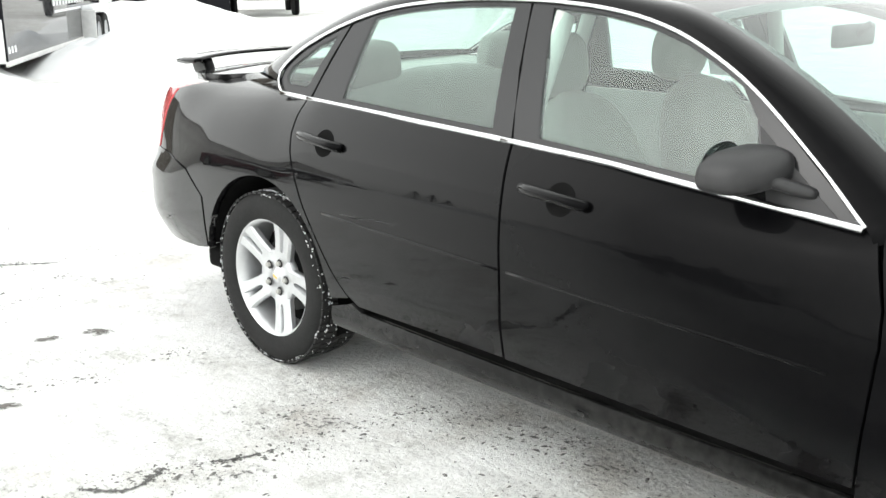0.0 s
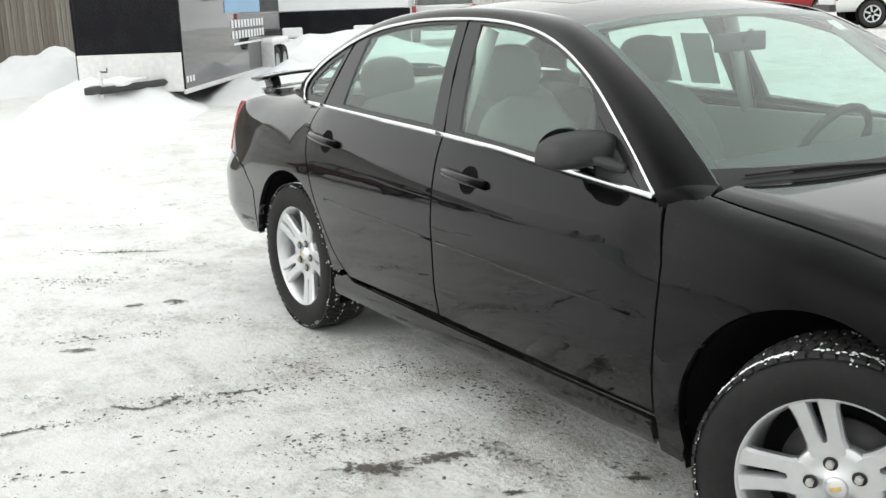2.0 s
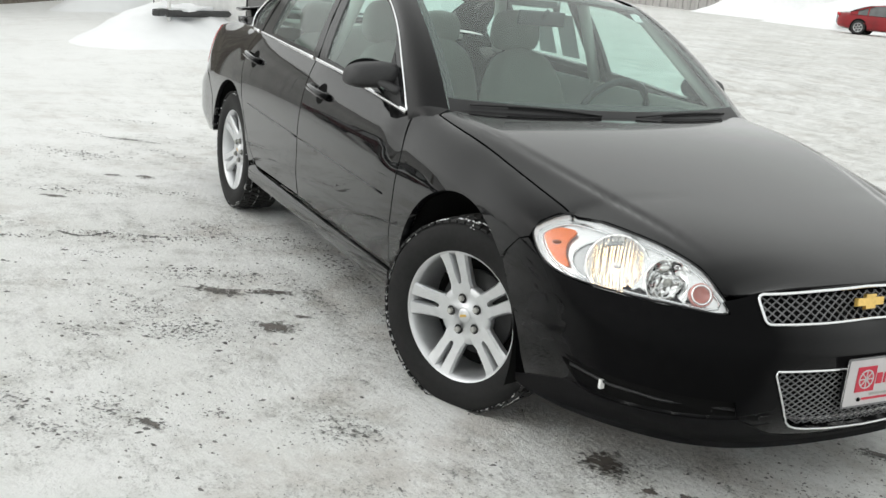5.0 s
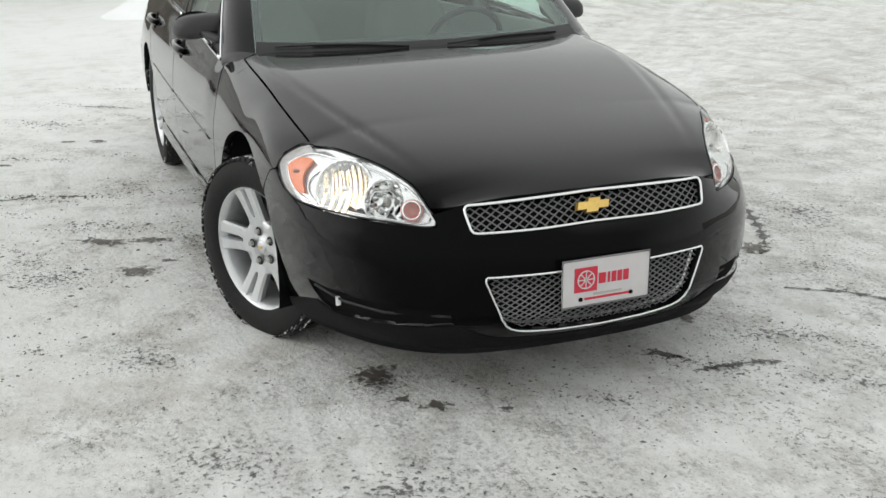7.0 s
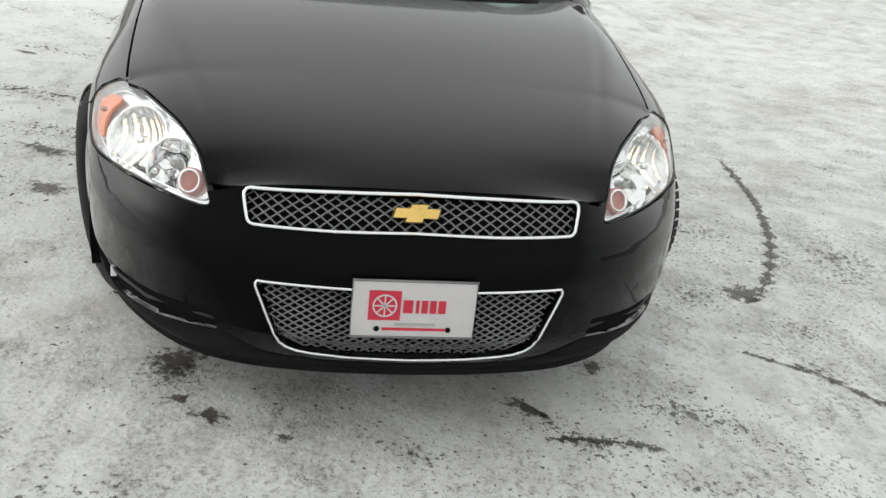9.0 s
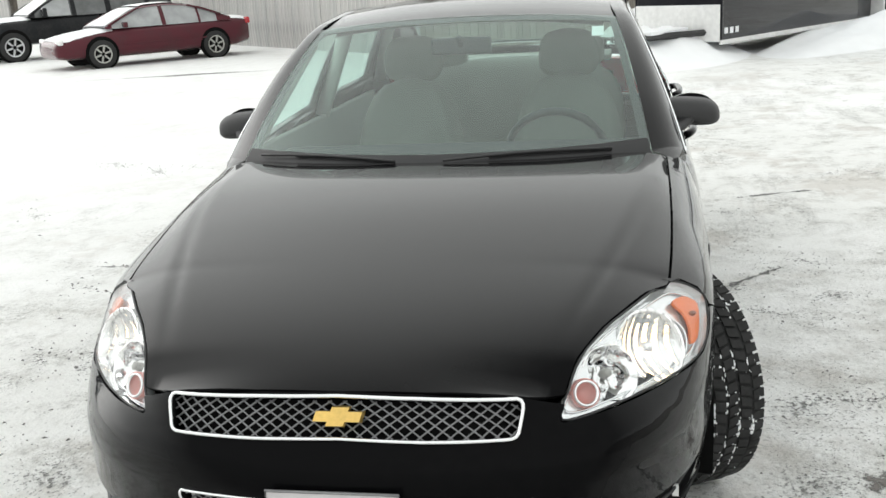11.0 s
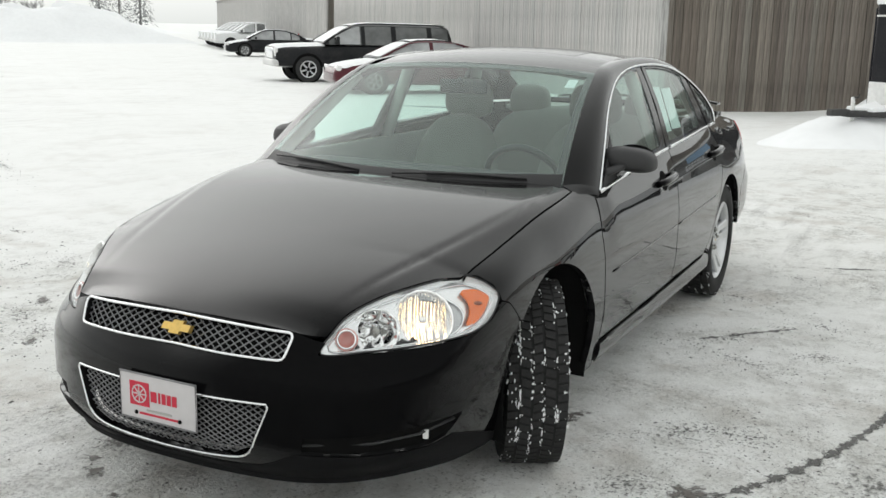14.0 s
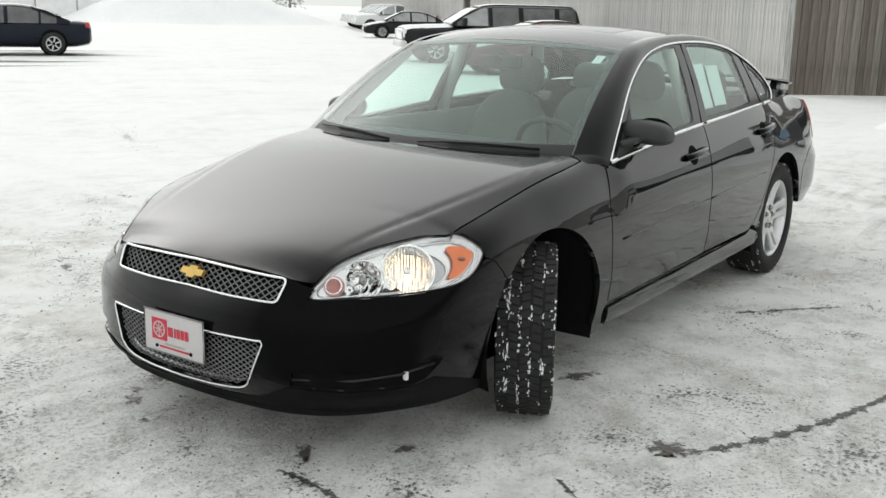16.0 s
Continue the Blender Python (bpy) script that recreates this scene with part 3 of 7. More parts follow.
# the hood's border: x, half width, height
BORDER = [(x, y, skin_at(x, y)[1]) for x, y, z in GAP_HOOD[:-1:2]] + [skin(*LAMP[k]) for k in (9, 10, 11, 12, 13, 14)] + [(2.345, 0.482, 0.650), (2.368, 0.42, 0.660)]
BORDER = sorted(BORDER)
HOOD_Y, HOOD_Z = (Curve1([(b[0], b[k]) for b in BORDER]) for k in (1, 2))
HOOD_MID = np.poly1d(np.polyfit(HOOD_MID.x, HOOD_MID.y, 5))
CREASE = np.poly1d(np.polyfit([1.0, 1.2, 1.5, 1.8, 2.0, 2.2, 2.5], [0.745, 0.73, 0.685, 0.615, 0.555, 0.495, 0.40], 3))


def hood_skin(x, y):
    a, edge = abs(y), float(HOOD_Y(x))
    drop = float(HOOD_MID(x) - HOOD_Z(x))
    t = min(1, max(0, (2.35 - x) / 0.45))
    t = t * t * (3 - 2 * t)
    cr = min(float(CREASE(x)), edge - 0.045)
    q = (a - cr) / (edge - cr)
    fold = max(0, (math.sqrt(q * q + 0.006) + q) / 2 - 0.0) / ((math.sqrt(1.006) + 1) / 2)  # bends down outside the crease
    creased = 0.42 * (a / edge) ** 2.2 + 0.58 * fold ** 1.15
    groove = 0.0045 * math.exp(-((a - cr) / 0.022) ** 2) * t
    return (x, y, float(HOOD_MID(x)) - drop * (creased * t + (a / edge) ** 2.6 * (1 - t)) - groove)


def upward(p):
    return (0, 0, 1)


lamp_low = [(0.50, 0.600)] + LAMP[0:7]


# hood
lamp_top = [skin(s, z) for s, z in ((0.558, 0.645), LAMP[14], LAMP[13], LAMP[12], LAMP[11], LAMP[10])]
half = [(2.389, 0), (2.385, 0.2), (2.374, 0.33), (2.360, 0.42)] + [(p[0] - 0.004, p[1] - 0.007) for p in lamp_top] + [(float(x), float(y) - 0.004) for x, y, z in GAP_HOOD[::-1]]
half_back = [(1.01, 0.755), (1.035, 0.6), (1.075, 0.4), (1.095, 0.2), (1.105, 0)]
ring = half + half_back
ring = ring + [(x, -y) for x, y in ring[::-1] if y > 1e-6]
hood = sheet("hood", ring, hood_skin, black_paint, sedan, "glossy black hood with two soft creases", step=(0.04, 0.014), outward=upward, depth=0.012)

# front bumper with openings for grilles and side slots
arch_front = arc(ARCH_X, ARCH_Z, ARCH_F, -17, 42, 9)
seam = [(1.757, 0.64), (1.80, 0.685)]
side_line = flank(arch_front[:7] + [(1.737, 0.60)] + seam, 1)
low = [(0, 0.200), (0.3, 0.200), (0.6, 0.2), (0.95, 0.198), (1.15, 0.195), (1.27, 0.2)]
top = [(s, z - 0.006) for s, z in lamp_low[::-1][1:-1]] + [(0.527, 0.608), (0.549, 0.638), (0.515, 0.646), (0.46, 0.660), (0.2, 0.677), (0, 0.679)]
half = low + side_line + [(1.234, 0.698)] + top
ring = half + [(-s, z) for s, z in half[::-1] if abs(s) > 1e-6]
GRILLE = [(0, 0.583), (0.2, 0.583), (0.404, 0.586), (0.414, 0.589), (0.421, 0.596), (0.440, 0.644), (0.4405, 0.652), (0.436, 0.659), (0.426, 0.662), (0.2, 0.668), (0, 0.670)]
GRILLE = GRILLE + [(-s, z) for s, z in GRILLE[::-1] if abs(s) > 1e-6]
LOWER = [(0, 0.262), (0.15, 0.266), (0.24, 0.273), (0.277, 0.279), (0.302, 0.289), (0.32, 0.304), (0.332, 0.326), (0.382, 0.448), (0.382, 0.456), (0.377, 0.461), (0.16, 0.459), (0, 0.459)]
LOWER = LOWER + [(-s, z) for s, z in LOWER[::-1] if abs(s) > 1e-6]
SLOT = [(0.478, 0.313), (0.56, 0.308), (0.66, 0.303), (0.82, 0.297), (0.91, 0.299), (0.965, 0.315), (1.0, 0.348), (1.028, 0.384), (0.95, 0.380), (0.85, 0.377), (0.75, 0.373), (0.66, 0.368), (0.49, 0.364)]
slots = [SLOT, [(-s, z) for s, z in SLOT[::-1]]]
bumper = sheet("front_bumper", ring, skin, black_paint, sedan, "glossy black front bumper cover", holes=[GRILLE, LOWER, *slots], step=(0.045, 0.03), outward=out_of_car, depth=0.03)


def offset_skin(d):
    def fn(s, z):
        n = normal_of(skin, s, z)
        p = Vector(skin(s, z))
        n = n if n.dot(Vector(out_of_car(p))) > 0 else -n
        return p - d * n
    return fn


def grille(name, outline, pitch_s, pitch_z, parent, chrome_r, label):
    """A recessed black backing, a diamond lattice and a bright frame."""
    g = sheet(name, outline, offset_skin(0.04), dark_void, parent, label, step=(0.08, 0.04), depth=0, outward=out_of_car)
    inner = offset_skin(0.014)
    s0, s1 = min(p[0] for p in outline), max(p[0] for p in outline)
    z0, z1 = min(p[1] for p in outline), max(p[1] for p in outline)

    def inside(s, z):
        hit = False
        for (a, b), (c, d) in zip(outline, outline[1:] + outline[:1]):
            if (b > z) != (d > z) and s < (c - a) * (z - b) / (d - b) + a:
                hit = not hit
        return hit
    bm = bmesh.new()
    slope = pitch_z / pitch_s
    count = int((s1 - s0 + (z1 - z0) / slope) / pitch_s) + 2
    for way in (1, -1):
        for i in range(-1, count):
            run = []
            start = s0 - (z1 - z0) / slope + i * pitch_s if way > 0 else s0 + i * pitch_s
            for z in np.linspace(z0, z1, 25):
                s = start + (z - z0) / slope if way > 0 else start + (z1 - z0) / slope * 0 + (z1 - z) / slope - (z1 - z0) / slope
                if inside(s, z):
                    run.append(inner(s, z))
                else:
                    if len(run) > 1:
                        tube(run[::2] if len(run) > 4 else run, 0.0023, sides=4, bm=bm)
                    run = []
            if len(run) > 1:
                tube(run[::2] if len(run) > 4 else run, 0.0023, sides=4, bm=bm)
    mesh_object("lattice", bm, grille_wire, g, "grey plastic diamond lattice", False)
    dense = []
    for (a, b), (c, d) in zip(outline, outline[1:] + outline[:1]):
        n = max(1, int(math.hypot(c - a, d - b) / 0.012))
        dense += [(a + (c - a) * i / n, b + (d - b) * i / n) for i in range(n)]
    line = ring_line(dense, offset_skin(-0.004))
    mesh_object("grille_frame", tube(line, chrome_r, True, 8), chrome, g, "bright chrome frame")
    return g


upper_grille = grille("upper_grille", GRILLE, 0.036, 0.036 * 0.62, sedan, 0.0048, "slim dark grille behind a chrome frame")
lower_grille = grille("lower_grille", LOWER, 0.030, 0.030 * 0.62, sedan, 0.0037, "wide lower air intake with a diamond lattice")
for sl in slots:
    w = sheet("bumper_slot", sl, offset_skin(0.012), dark_void, bumper, "black side slot of the bumper", step=(0.1, 0.05), depth=0, outward=out_of_car)
    k = 1 if sl[0][0] > 0 else -1
    mesh_object("slot_bar", tube([offset_skin(0.008)(k * s, z) for s, z in ((0.485, 0.338), (0.7, 0.337), (0.86, 0.343), (1.0, 0.364))], 0.0045, sides=6), black_plastic, bumper)
    part("clip", box(0.012, 0.016, 0.03, (0, 0, 0), 0.003), white_lens, bumper, "small white clip in the slot", False, Matrix.Translation(offset_skin(0.008)(k * 0.885, 0.336)))

# chin below the slots and the tray behind it
def chin_skin(s, z):
    p = skin(s, max(z, 0.205))
    k = min(1, max(0, (0.225 - z) / 0.04))
    n = Vector((p[0] - 1.2, p[1], 0)).normalized()
    return (p[0] + n.x * (0.004 + 0.003 * k), p[1] + n.y * (0.004 + 0.003 * k), z)


# matt black sheet over the bumper below the slots
chin = [(0, 0.188), (0.45, 0.188), (0.8, 0.188), (1.05, 0.192), (1.22, 0.202), (1.262, 0.215), (1.262, 0.238), (1.12, 0.282), (1.0, 0.312), (0.97, 0.304), (0.915, 0.293), (0.82, 0.291), (0.66, 0.297), (0.56, 0.302), (0.47, 0.307), (0.43, 0.29), (0.38, 0.265), (0.34, 0.252), (0.2, 0.236), (0, 0.232)]
sheet("chin", chin + [(-s, z) for s, z in chin[::-1] if s], chin_skin, chin_black, bumper, "matt black chin over the foot of the bumper", step=(0.05, 0.03), outward=out_of_car, depth=0.01)
part("undertray", box(0.6, 1.0, 0.03, (1.88, 0, 0.235), 0.01), dark_void, sedan, "dark tray under the nose")

# badge: a plain gold shape on the grille
bm = bmesh.new()
flat_badge = [(-0.062, -0.013), (-0.026, -0.013), (-0.03, -0.024), (0.014, -0.024), (0.018, -0.013), (0.054, -0.013), (0.062, 0.013), (0.026, 0.013), (0.03, 0.024), (-0.014, 0.024), (-0.018, 0.013), (-0.054, 0.013)]
lower_face = [bm.verts.new((0, y, z)) for y, z in flat_badge]
upper_face = [bm.verts.new((0.012, y * 0.93, z * 0.88)) for y, z in flat_badge]
bm.faces.new(upper_face)
for i in range(len(flat_badge)):
    j = (i + 1) % len(flat_badge)
    bm.faces.new((lower_face[i], lower_face[j], upper_face[j], upper_face[i]))
bmesh.ops.recalc_face_normals(bm, faces=bm.faces)
part("badge", bm, gold, sedan, "gold badge on the grille", False, Matrix.Translation((2.412, 0, 0.628)) @ pose(0, 0, 0, 0, -22, 0))

# advertising plate
plate = part("plate_bracket", box(0.02, 0.26, 0.11, (2.488, 0, 0.405), 0.006), black_plastic, sedan)
plate_board = part("advertising_plate", box(0.004, 0.305, 0.152, (2.51, 0, 0.408), 0.0015), plate_white, sedan, "white advertising plate with red print in a pale frame")
line = [(2.512, y, z) for y, z in ((-0.1515, 0.333), (0.1515, 0.333), (0.1515, 0.483), (-0.1515, 0.483))]
part("plate_frame", tube(line, 0.0035, True, 6), grille_wire, plate_board, "thin grey plate frame")
part("logo_patch", box(0.002, 0.078, 0.078, (2.5135, -0.072, 0.418), 0.0005), plate_red, plate_board, "plain red square", False)
part("logo_ring", revolve([(0.026, 0), (0.026, 0.0015), (0.03, 0.0015), (0.03, 0)], 28, "x", at=(2.5145, -0.072, 0.418)), plate_white, plate_board, "white spoked ring")
bm = bmesh.new()
for i in range(4):
    box(0.0012, 0.052, 0.0035, (2.5152, -0.072, 0.418), bm=bm, turn=Matrix.Rotation(i * math.pi / 4, 3, "X"))
part("logo_spokes", bm, plate_white, plate_board, "", False)
for i, w in enumerate((0.026, 0.009, 0.017, 0.017, 0.02)):
    y = (-0.015, 0.008, 0.0255, 0.046, 0.068)[i]
    part("print_bar", box(0.0015, w * 0.92, 0.034, (2.5132, y, 0.416), 0.0004), plate_red, plate_board, "", False)
part("print_bar", box(0.0012, 0.1, 0.0065, (2.5131, 0.005, 0.368)), trim_grey, plate_board, "", False)
part("print_bar", box(0.0012, 0.16, 0.007, (2.5131, 0.005, 0.355)), plate_red, plate_board, "", False)
for y in (-0.088, 0.088):
    part("bolt", revolve([(0, 0.003), (0.006, 0.003), (0.007, 0)], 12, "x", at=(2.513, y, 0.355)), dark_void, plate_board)

plate.location = plate_board.location = (0.004, 0, 0.011)

# ---- headlights, fenders, doors, quarters: one of each on both flanks ----
def headlight(side):
    bowls = [("low_beam_bowl", 0.925, 0.688, 0.088, 0.075, "chrome low-beam reflector"), ("high_beam_bowl", 0.742, 0.669, 0.066, 0.055, "chrome high-beam reflector")]
    outline = [(side * s, z) for s, z in spline(LAMP, 60, True)]

    def rise(s, z):
        return (Vector(skin(side * s, z + 0.01)) - Vector(skin(side * s, z - 0.01))).length / 0.02
    holes = [[(side * (s + r * math.cos(a)), z + r / rise(s, z) * math.sin(a)) for a in np.linspace(0, 2 * math.pi, 28, endpoint=False)] for _, s, z, r, _, _ in bowls]
    unit = sheet("headlight", outline, offset_skin(0.03), lamp_housing, sedan, "lit headlight unit with bright housing behind a clear lens", holes=holes, step=(0.05, 0.03), depth=0, outward=out_of_car)
    lens = sheet("lens", outline, offset_skin(0.003), clear_lens, unit, "clear lens", step=(0.05, 0.03), depth=0, outward=out_of_car)
    lens.visible_shadow = False
    ring = [(side * s, z) for s, z in spline(LAMP, 90, True)]
    walls = [ring_line(ring + ring[:1], offset_skin(d)) for d in (0.006, 0.031)]
    loft("housing_wall", walls, lamp_housing, unit, "bright wall of the housing")
    mesh_object("seal", tube(ring_line(ring, offset_skin(0.004)), 0.003, True, 6), black_plastic, unit)
    inner = ring_line([(side * (0.91 + (s - 0.91) * 0.93), 0.70 + (z - 0.70) * 0.86) for s, z in spline(LAMP, 90, True)], offset_skin(0.026))
    mesh_object("bezel", tube(inner, 0.003, True, 6), chrome, unit, "thin chrome step in the housing")

    def axis(s, z):
        k = Vector(skin(side * s, z)) - Vector(offset_skin(0.1)(side * s, z))
        return (k.normalized() * 0.7 + Vector((0.3, 0, 0.0))).normalized()

    def bowl(name, s, z, r, depth, mat, label, sunk=0.024):
        at, n = Vector(offset_skin(sunk)(side * s, z)), axis(s, z)
        prof = [(r * t, -depth * (1 - t * t)) for t in np.linspace(0, 1, 11)] + [(r * 1.05, 0.003), (r * 1.09, 0.001), (r * 1.1, -0.02)]
        m = Matrix.Translation(at) @ n.to_track_quat("X", "Z").to_matrix().to_4x4()
        return part(name, revolve(prof, 36, "x"), mat, unit, label, True, m)
    big = bowl(*bowls[0][:5], reflector, bowls[0][5])
    part("bulb", revolve([(0, 0.016), (0.006, 0.014), (0.0075, 0.004), (0.0075, -0.03), (0, -0.03)], 14, "x"), bulb_glow, big, "lit bulb", True, Matrix.Translation((-0.032, 0, -0.008)))
    part("bulb_shield", revolve([(0, 0.022), (0.012, 0.016), (0.0145, -0.004), (0.0145, -0.01)], 16, "x"), reflector, big, "chrome shield before the bulb", True, Matrix.Translation((-0.022, 0, 0.004)))
    small = bowl(*bowls[1][:5], facet_mirror, bowls[1][5])
    part("bulb_cap", revolve([(0, 0.012), (0.010, 0.008), (0.012, -0.01), (0.009, -0.03), (0, -0.03)], 14, "x"), trim_grey, small, "", True, Matrix.Translation((-0.014, 0, 0.006)))
    tiny = bowl("turn_signal", 0.624, 0.648, 0.031, 0.02, pale_red, "pale red turn signal", 0.008)
    part("signal_ring", revolve([(0.024, 0), (0.026, 0.006), (0.030, 0.005), (0.031, -0.012)], 24, "x"), lamp_housing, tiny, "white ring")
    # dark facets along the foot, a grey panel between the bowl and the marker, bright edges of both
    for s, z, w in ((0.66, 0.630, 0.016), (0.705, 0.628, 0.02), (0.825, 0.631, 0.03), (0.865, 0.632, 0.02)):
        tri = [(side * (s - w), z - 0.002), (side * (s + w), z), (side * (s + w * 0.2), z + 0.013)]
        sheet("facet", tri, offset_skin(0.022), black_plastic, unit, "dark facet at the foot of the lamp", step=(0.03, 0.03), depth=0.004, outward=out_of_car)
    turn = np.linspace(-1.25, 1.5, 18)
    far_arc = [(0.945 + 0.128 * math.cos(a), 0.692 + 0.062 * math.sin(a)) for a in turn]
    near_arc = [(0.932 + 0.100 * math.cos(a), 0.689 + 0.056 * math.sin(a)) for a in turn]
    sheet("side_panel", [(side * s, z) for s, z in far_arc + near_arc[::-1]], offset_skin(0.024), lamp_panel, unit, "grey panel beside the reflector", step=(0.03, 0.03), depth=0.004, outward=out_of_car)
    mesh_object("panel_edge", tube(ring_line([(side * s, z) for s, z in far_arc], offset_skin(0.02)), 0.003, False, 6), chrome, unit, "bright curved edge")
    AMBER = [(1.068, 0.656), (1.105, 0.657), (1.148, 0.680), (1.190, 0.718), (1.184, 0.737), (1.155, 0.753), (1.102, 0.752), (1.108, 0.72), (1.095, 0.685)]
    marker = sheet("amber_marker", [(side * s, z) for s, z in spline(AMBER, 30, True)], offset_skin(0.014), amber, unit, "amber side marker", step=(0.03, 0.03), depth=0.008, outward=out_of_car)
    part("marker_bulb", revolve([(0, 0.005), (0.008, 0.004), (0.01, 0)], 12, "x"), brown_lens, marker, "dark square bulb", True, Matrix.Translation(offset_skin(0.014)(side * 1.138, 0.712)) @ axis(1.138, 0.712).to_track_quat("X", "Z").to_matrix().to_4x4() @ Matrix.Diagonal((1, 1.6, 0.7, 1)))
    return unit


fender_arch = arc(ARCH_X, ARCH_Z, ARCH_F, 42, 190, 24)
BELT = [(0.86, 0.926), (0.6, 0.948), (0.2, 0.982), (-0.185, 1.003)]
BELT_R = [(-0.20, 1.004), (-0.6, 1.020), (-1.19, 1.038)]


def flank_panels(side):
    word = "left" if side > 0 else "right"
    top_line = []
    for x, y, z in GAP_HOOD[::2][::-1]:
        top_line.append(skin_at(x, y + 0.003))
    ring = [(s_at(0.945), 0.957)] + [(s_at(0.897), 0.942), (s_at(0.943), 0.77), (s_at(0.95), 0.69), (s_at(0.923), 0.335), (s_at(0.923), 0.215), (s_at(1.0), 0.205)]
    ring += [(s_at(x), z) for x, z in fender_arch[::-1]]
    ring += [(s_at(1.754), 0.643), (s_at(1.797), 0.688), (1.233, 0.704), (1.225, 0.752), (1.192, 0.782), (1.146, 0.793)]
    ring += top_line
    sheet("fender", [(side * a, b) for a, b in ring], skin, black_paint, sedan, "glossy black front fender", step=(0.05, 0.03), outward=out_of_car, depth=0.03)

    def formed_door(name, pts, label):
        return sheet(name, flank(pts, side), skin, black_paint, sedan, label, step=(0.06, 0.03), outward=out_of_car, depth=0.03)
    door_f = formed_door("front_door", [(0.915, 0.338), (0.942, 0.69), (0.935, 0.77), (0.887, 0.925)] + BELT[1:] + [(-0.155, 0.65), (-0.145, 0.362)], "glossy black front door with salt spots")
    door_r = formed_door("rear_door", [(-0.155, 0.365), (-0.165, 0.65), (-0.195, 0.999)] + BELT_R[1:] + bend([(-1.205, 1.039), (-1.225, 0.95), (-1.20, 0.84), (-1.075, 0.63), (-0.945, 0.46), (-0.87, 0.385), (-0.83, 0.365)], 14), "glossy black rear door with salt spots")
    # rocker
    rear_arch = arc(ARCH_BACK, ARCH_Z, ARCH_R, -8, 188, 28)
    rocker = [(0.915, 0.312), (-0.82, 0.340), (-0.88, 0.36)] + [(ARCH_BACK + ARCH_R, 0.33), (-0.98, 0.262), (0.915, 0.232)]
    def rocker_skin(s, z):
        p = Vector(skin(s, z))
        return (p.x, p.y + side * (0.020 * math.sin(min(max((z - 0.2) / 0.15, 0), 1) * math.pi) - 0.006), p.z)
    sheet("rocker", flank(rocker, side), rocker_skin, salted_paint, sedan, "dusty black rocker panel", step=(0.1, 0.02), outward=out_of_car, depth=0.03)
    # quarter panel
    gap_back = bend([(-1.215, 1.039), (-1.235, 0.95), (-1.21, 0.84), (-1.085, 0.63), (-0.955, 0.46), (-0.88, 0.385)], 14)
    quarter = gap_back + [(-0.99, 0.36)] + [(x, z) for x, z in rear_arch if z > 0.36][0:] + [(-1.80, 0.40), (-1.82, 0.60), (-1.95, 0.70), (-2.17, 0.742), (-2.295, 0.743)]
    quarter += [(-2.285, 0.80), (-2.265, 0.92), (-2.235, 0.997), (-2.08, 1.028)] + [(-1.95, 1.052), (-1.8, 1.062), (-1.6, 1.066), (-1.45, 1.060), (-1.36, 1.050)]
    sheet("quarter_panel", flank(quarter, side), skin, black_paint, sedan, "glossy black rear quarter panel", step=(0.06, 0.03), outward=out_of_car, depth=0.03)
    # lamp at the tail
    tail = [(s_at(-2.30), 0.745), (s_at(-2.29), 0.80), (s_at(-2.27), 0.92), (s_at(-2.245), 0.995), (s_at(-2.36), 0.988), (END - 0.45, 0.98), (END - 0.42, 0.80), (END - 0.46, 0.752), (s_at(-2.4), 0.745)]
    lamp = sheet("tail_lamp", [(side * a, b) for a, b in tail], offset_skin(-0.004), red_lens, sedan, "red tail lamp with a white foot", step=(0.05, 0.03), depth=0.03, outward=out_of_car)
    foot = [(s_at(-2.305), 0.747), (s_at(-2.297), 0.785), (s_at(-2.4), 0.79), (END - 0.46, 0.80), (END - 0.48, 0.755), (s_at(-2.4), 0.748)]
    sheet("reverse_lamp", [(side * a, b) for a, b in foot], offset_skin(-0.008), white_lens, lamp, "white reversing lamp", step=(0.05, 0.03), depth=0.01, outward=out_of_car)
    # side moulding line, handles
    for d, x0, x1 in ((door_f, 0.84, -0.13), (door_r, -0.17, -1.0)):
        line = [offset_skin(-0.0005)(side * s_at(x), 0.603 + 0.036 * (0.88 - x)) for x in np.linspace(x0, x1, 14)]
        mesh_object("moulding", tube(line, 0.0045, False, 6), black_paint, d, "thin body-colour side moulding")
    for d, x, z in ((door_f, 0.012, 0.879), (door_r, -1.045, 0.912)):
        a = s_at(x + 0.022) * side
        # no hollow here: a near-black oval on the door paints the recess's shade
        cup = [(a + 0.05 * math.cos(t), z - 0.003 + 0.046 * math.sin(t)) for t in np.linspace(0, 2 * math.pi, 24, endpoint=False)]
        sheet("handle_cup_shade", cup, offset_skin(-0.0015), dark_void, d, "dark oval painted for the shade in the handle recess", step=(0.03, 0.03), depth=0.004, outward=out_of_car)
        a = s_at(x) * side
        pts = [offset_skin(o)(a + k * side, z + 0.08 * k) for k, o in ((-0.115, 0.002), (-0.105, -0.016), (-0.07, -0.031), (0.0, -0.036), (0.07, -0.030), (0.105, -0.014), (0.118, 0.002))]
        mesh_object("handle", tube(spline(pts, 20), 0.0175, False, 12, flat=0.95), black_paint, d, "black pull handle")
    return door_f, door_r


doors = {}
for side in (-1, 1):
    headlight(side)
    doors[side] = flank_panels(side)

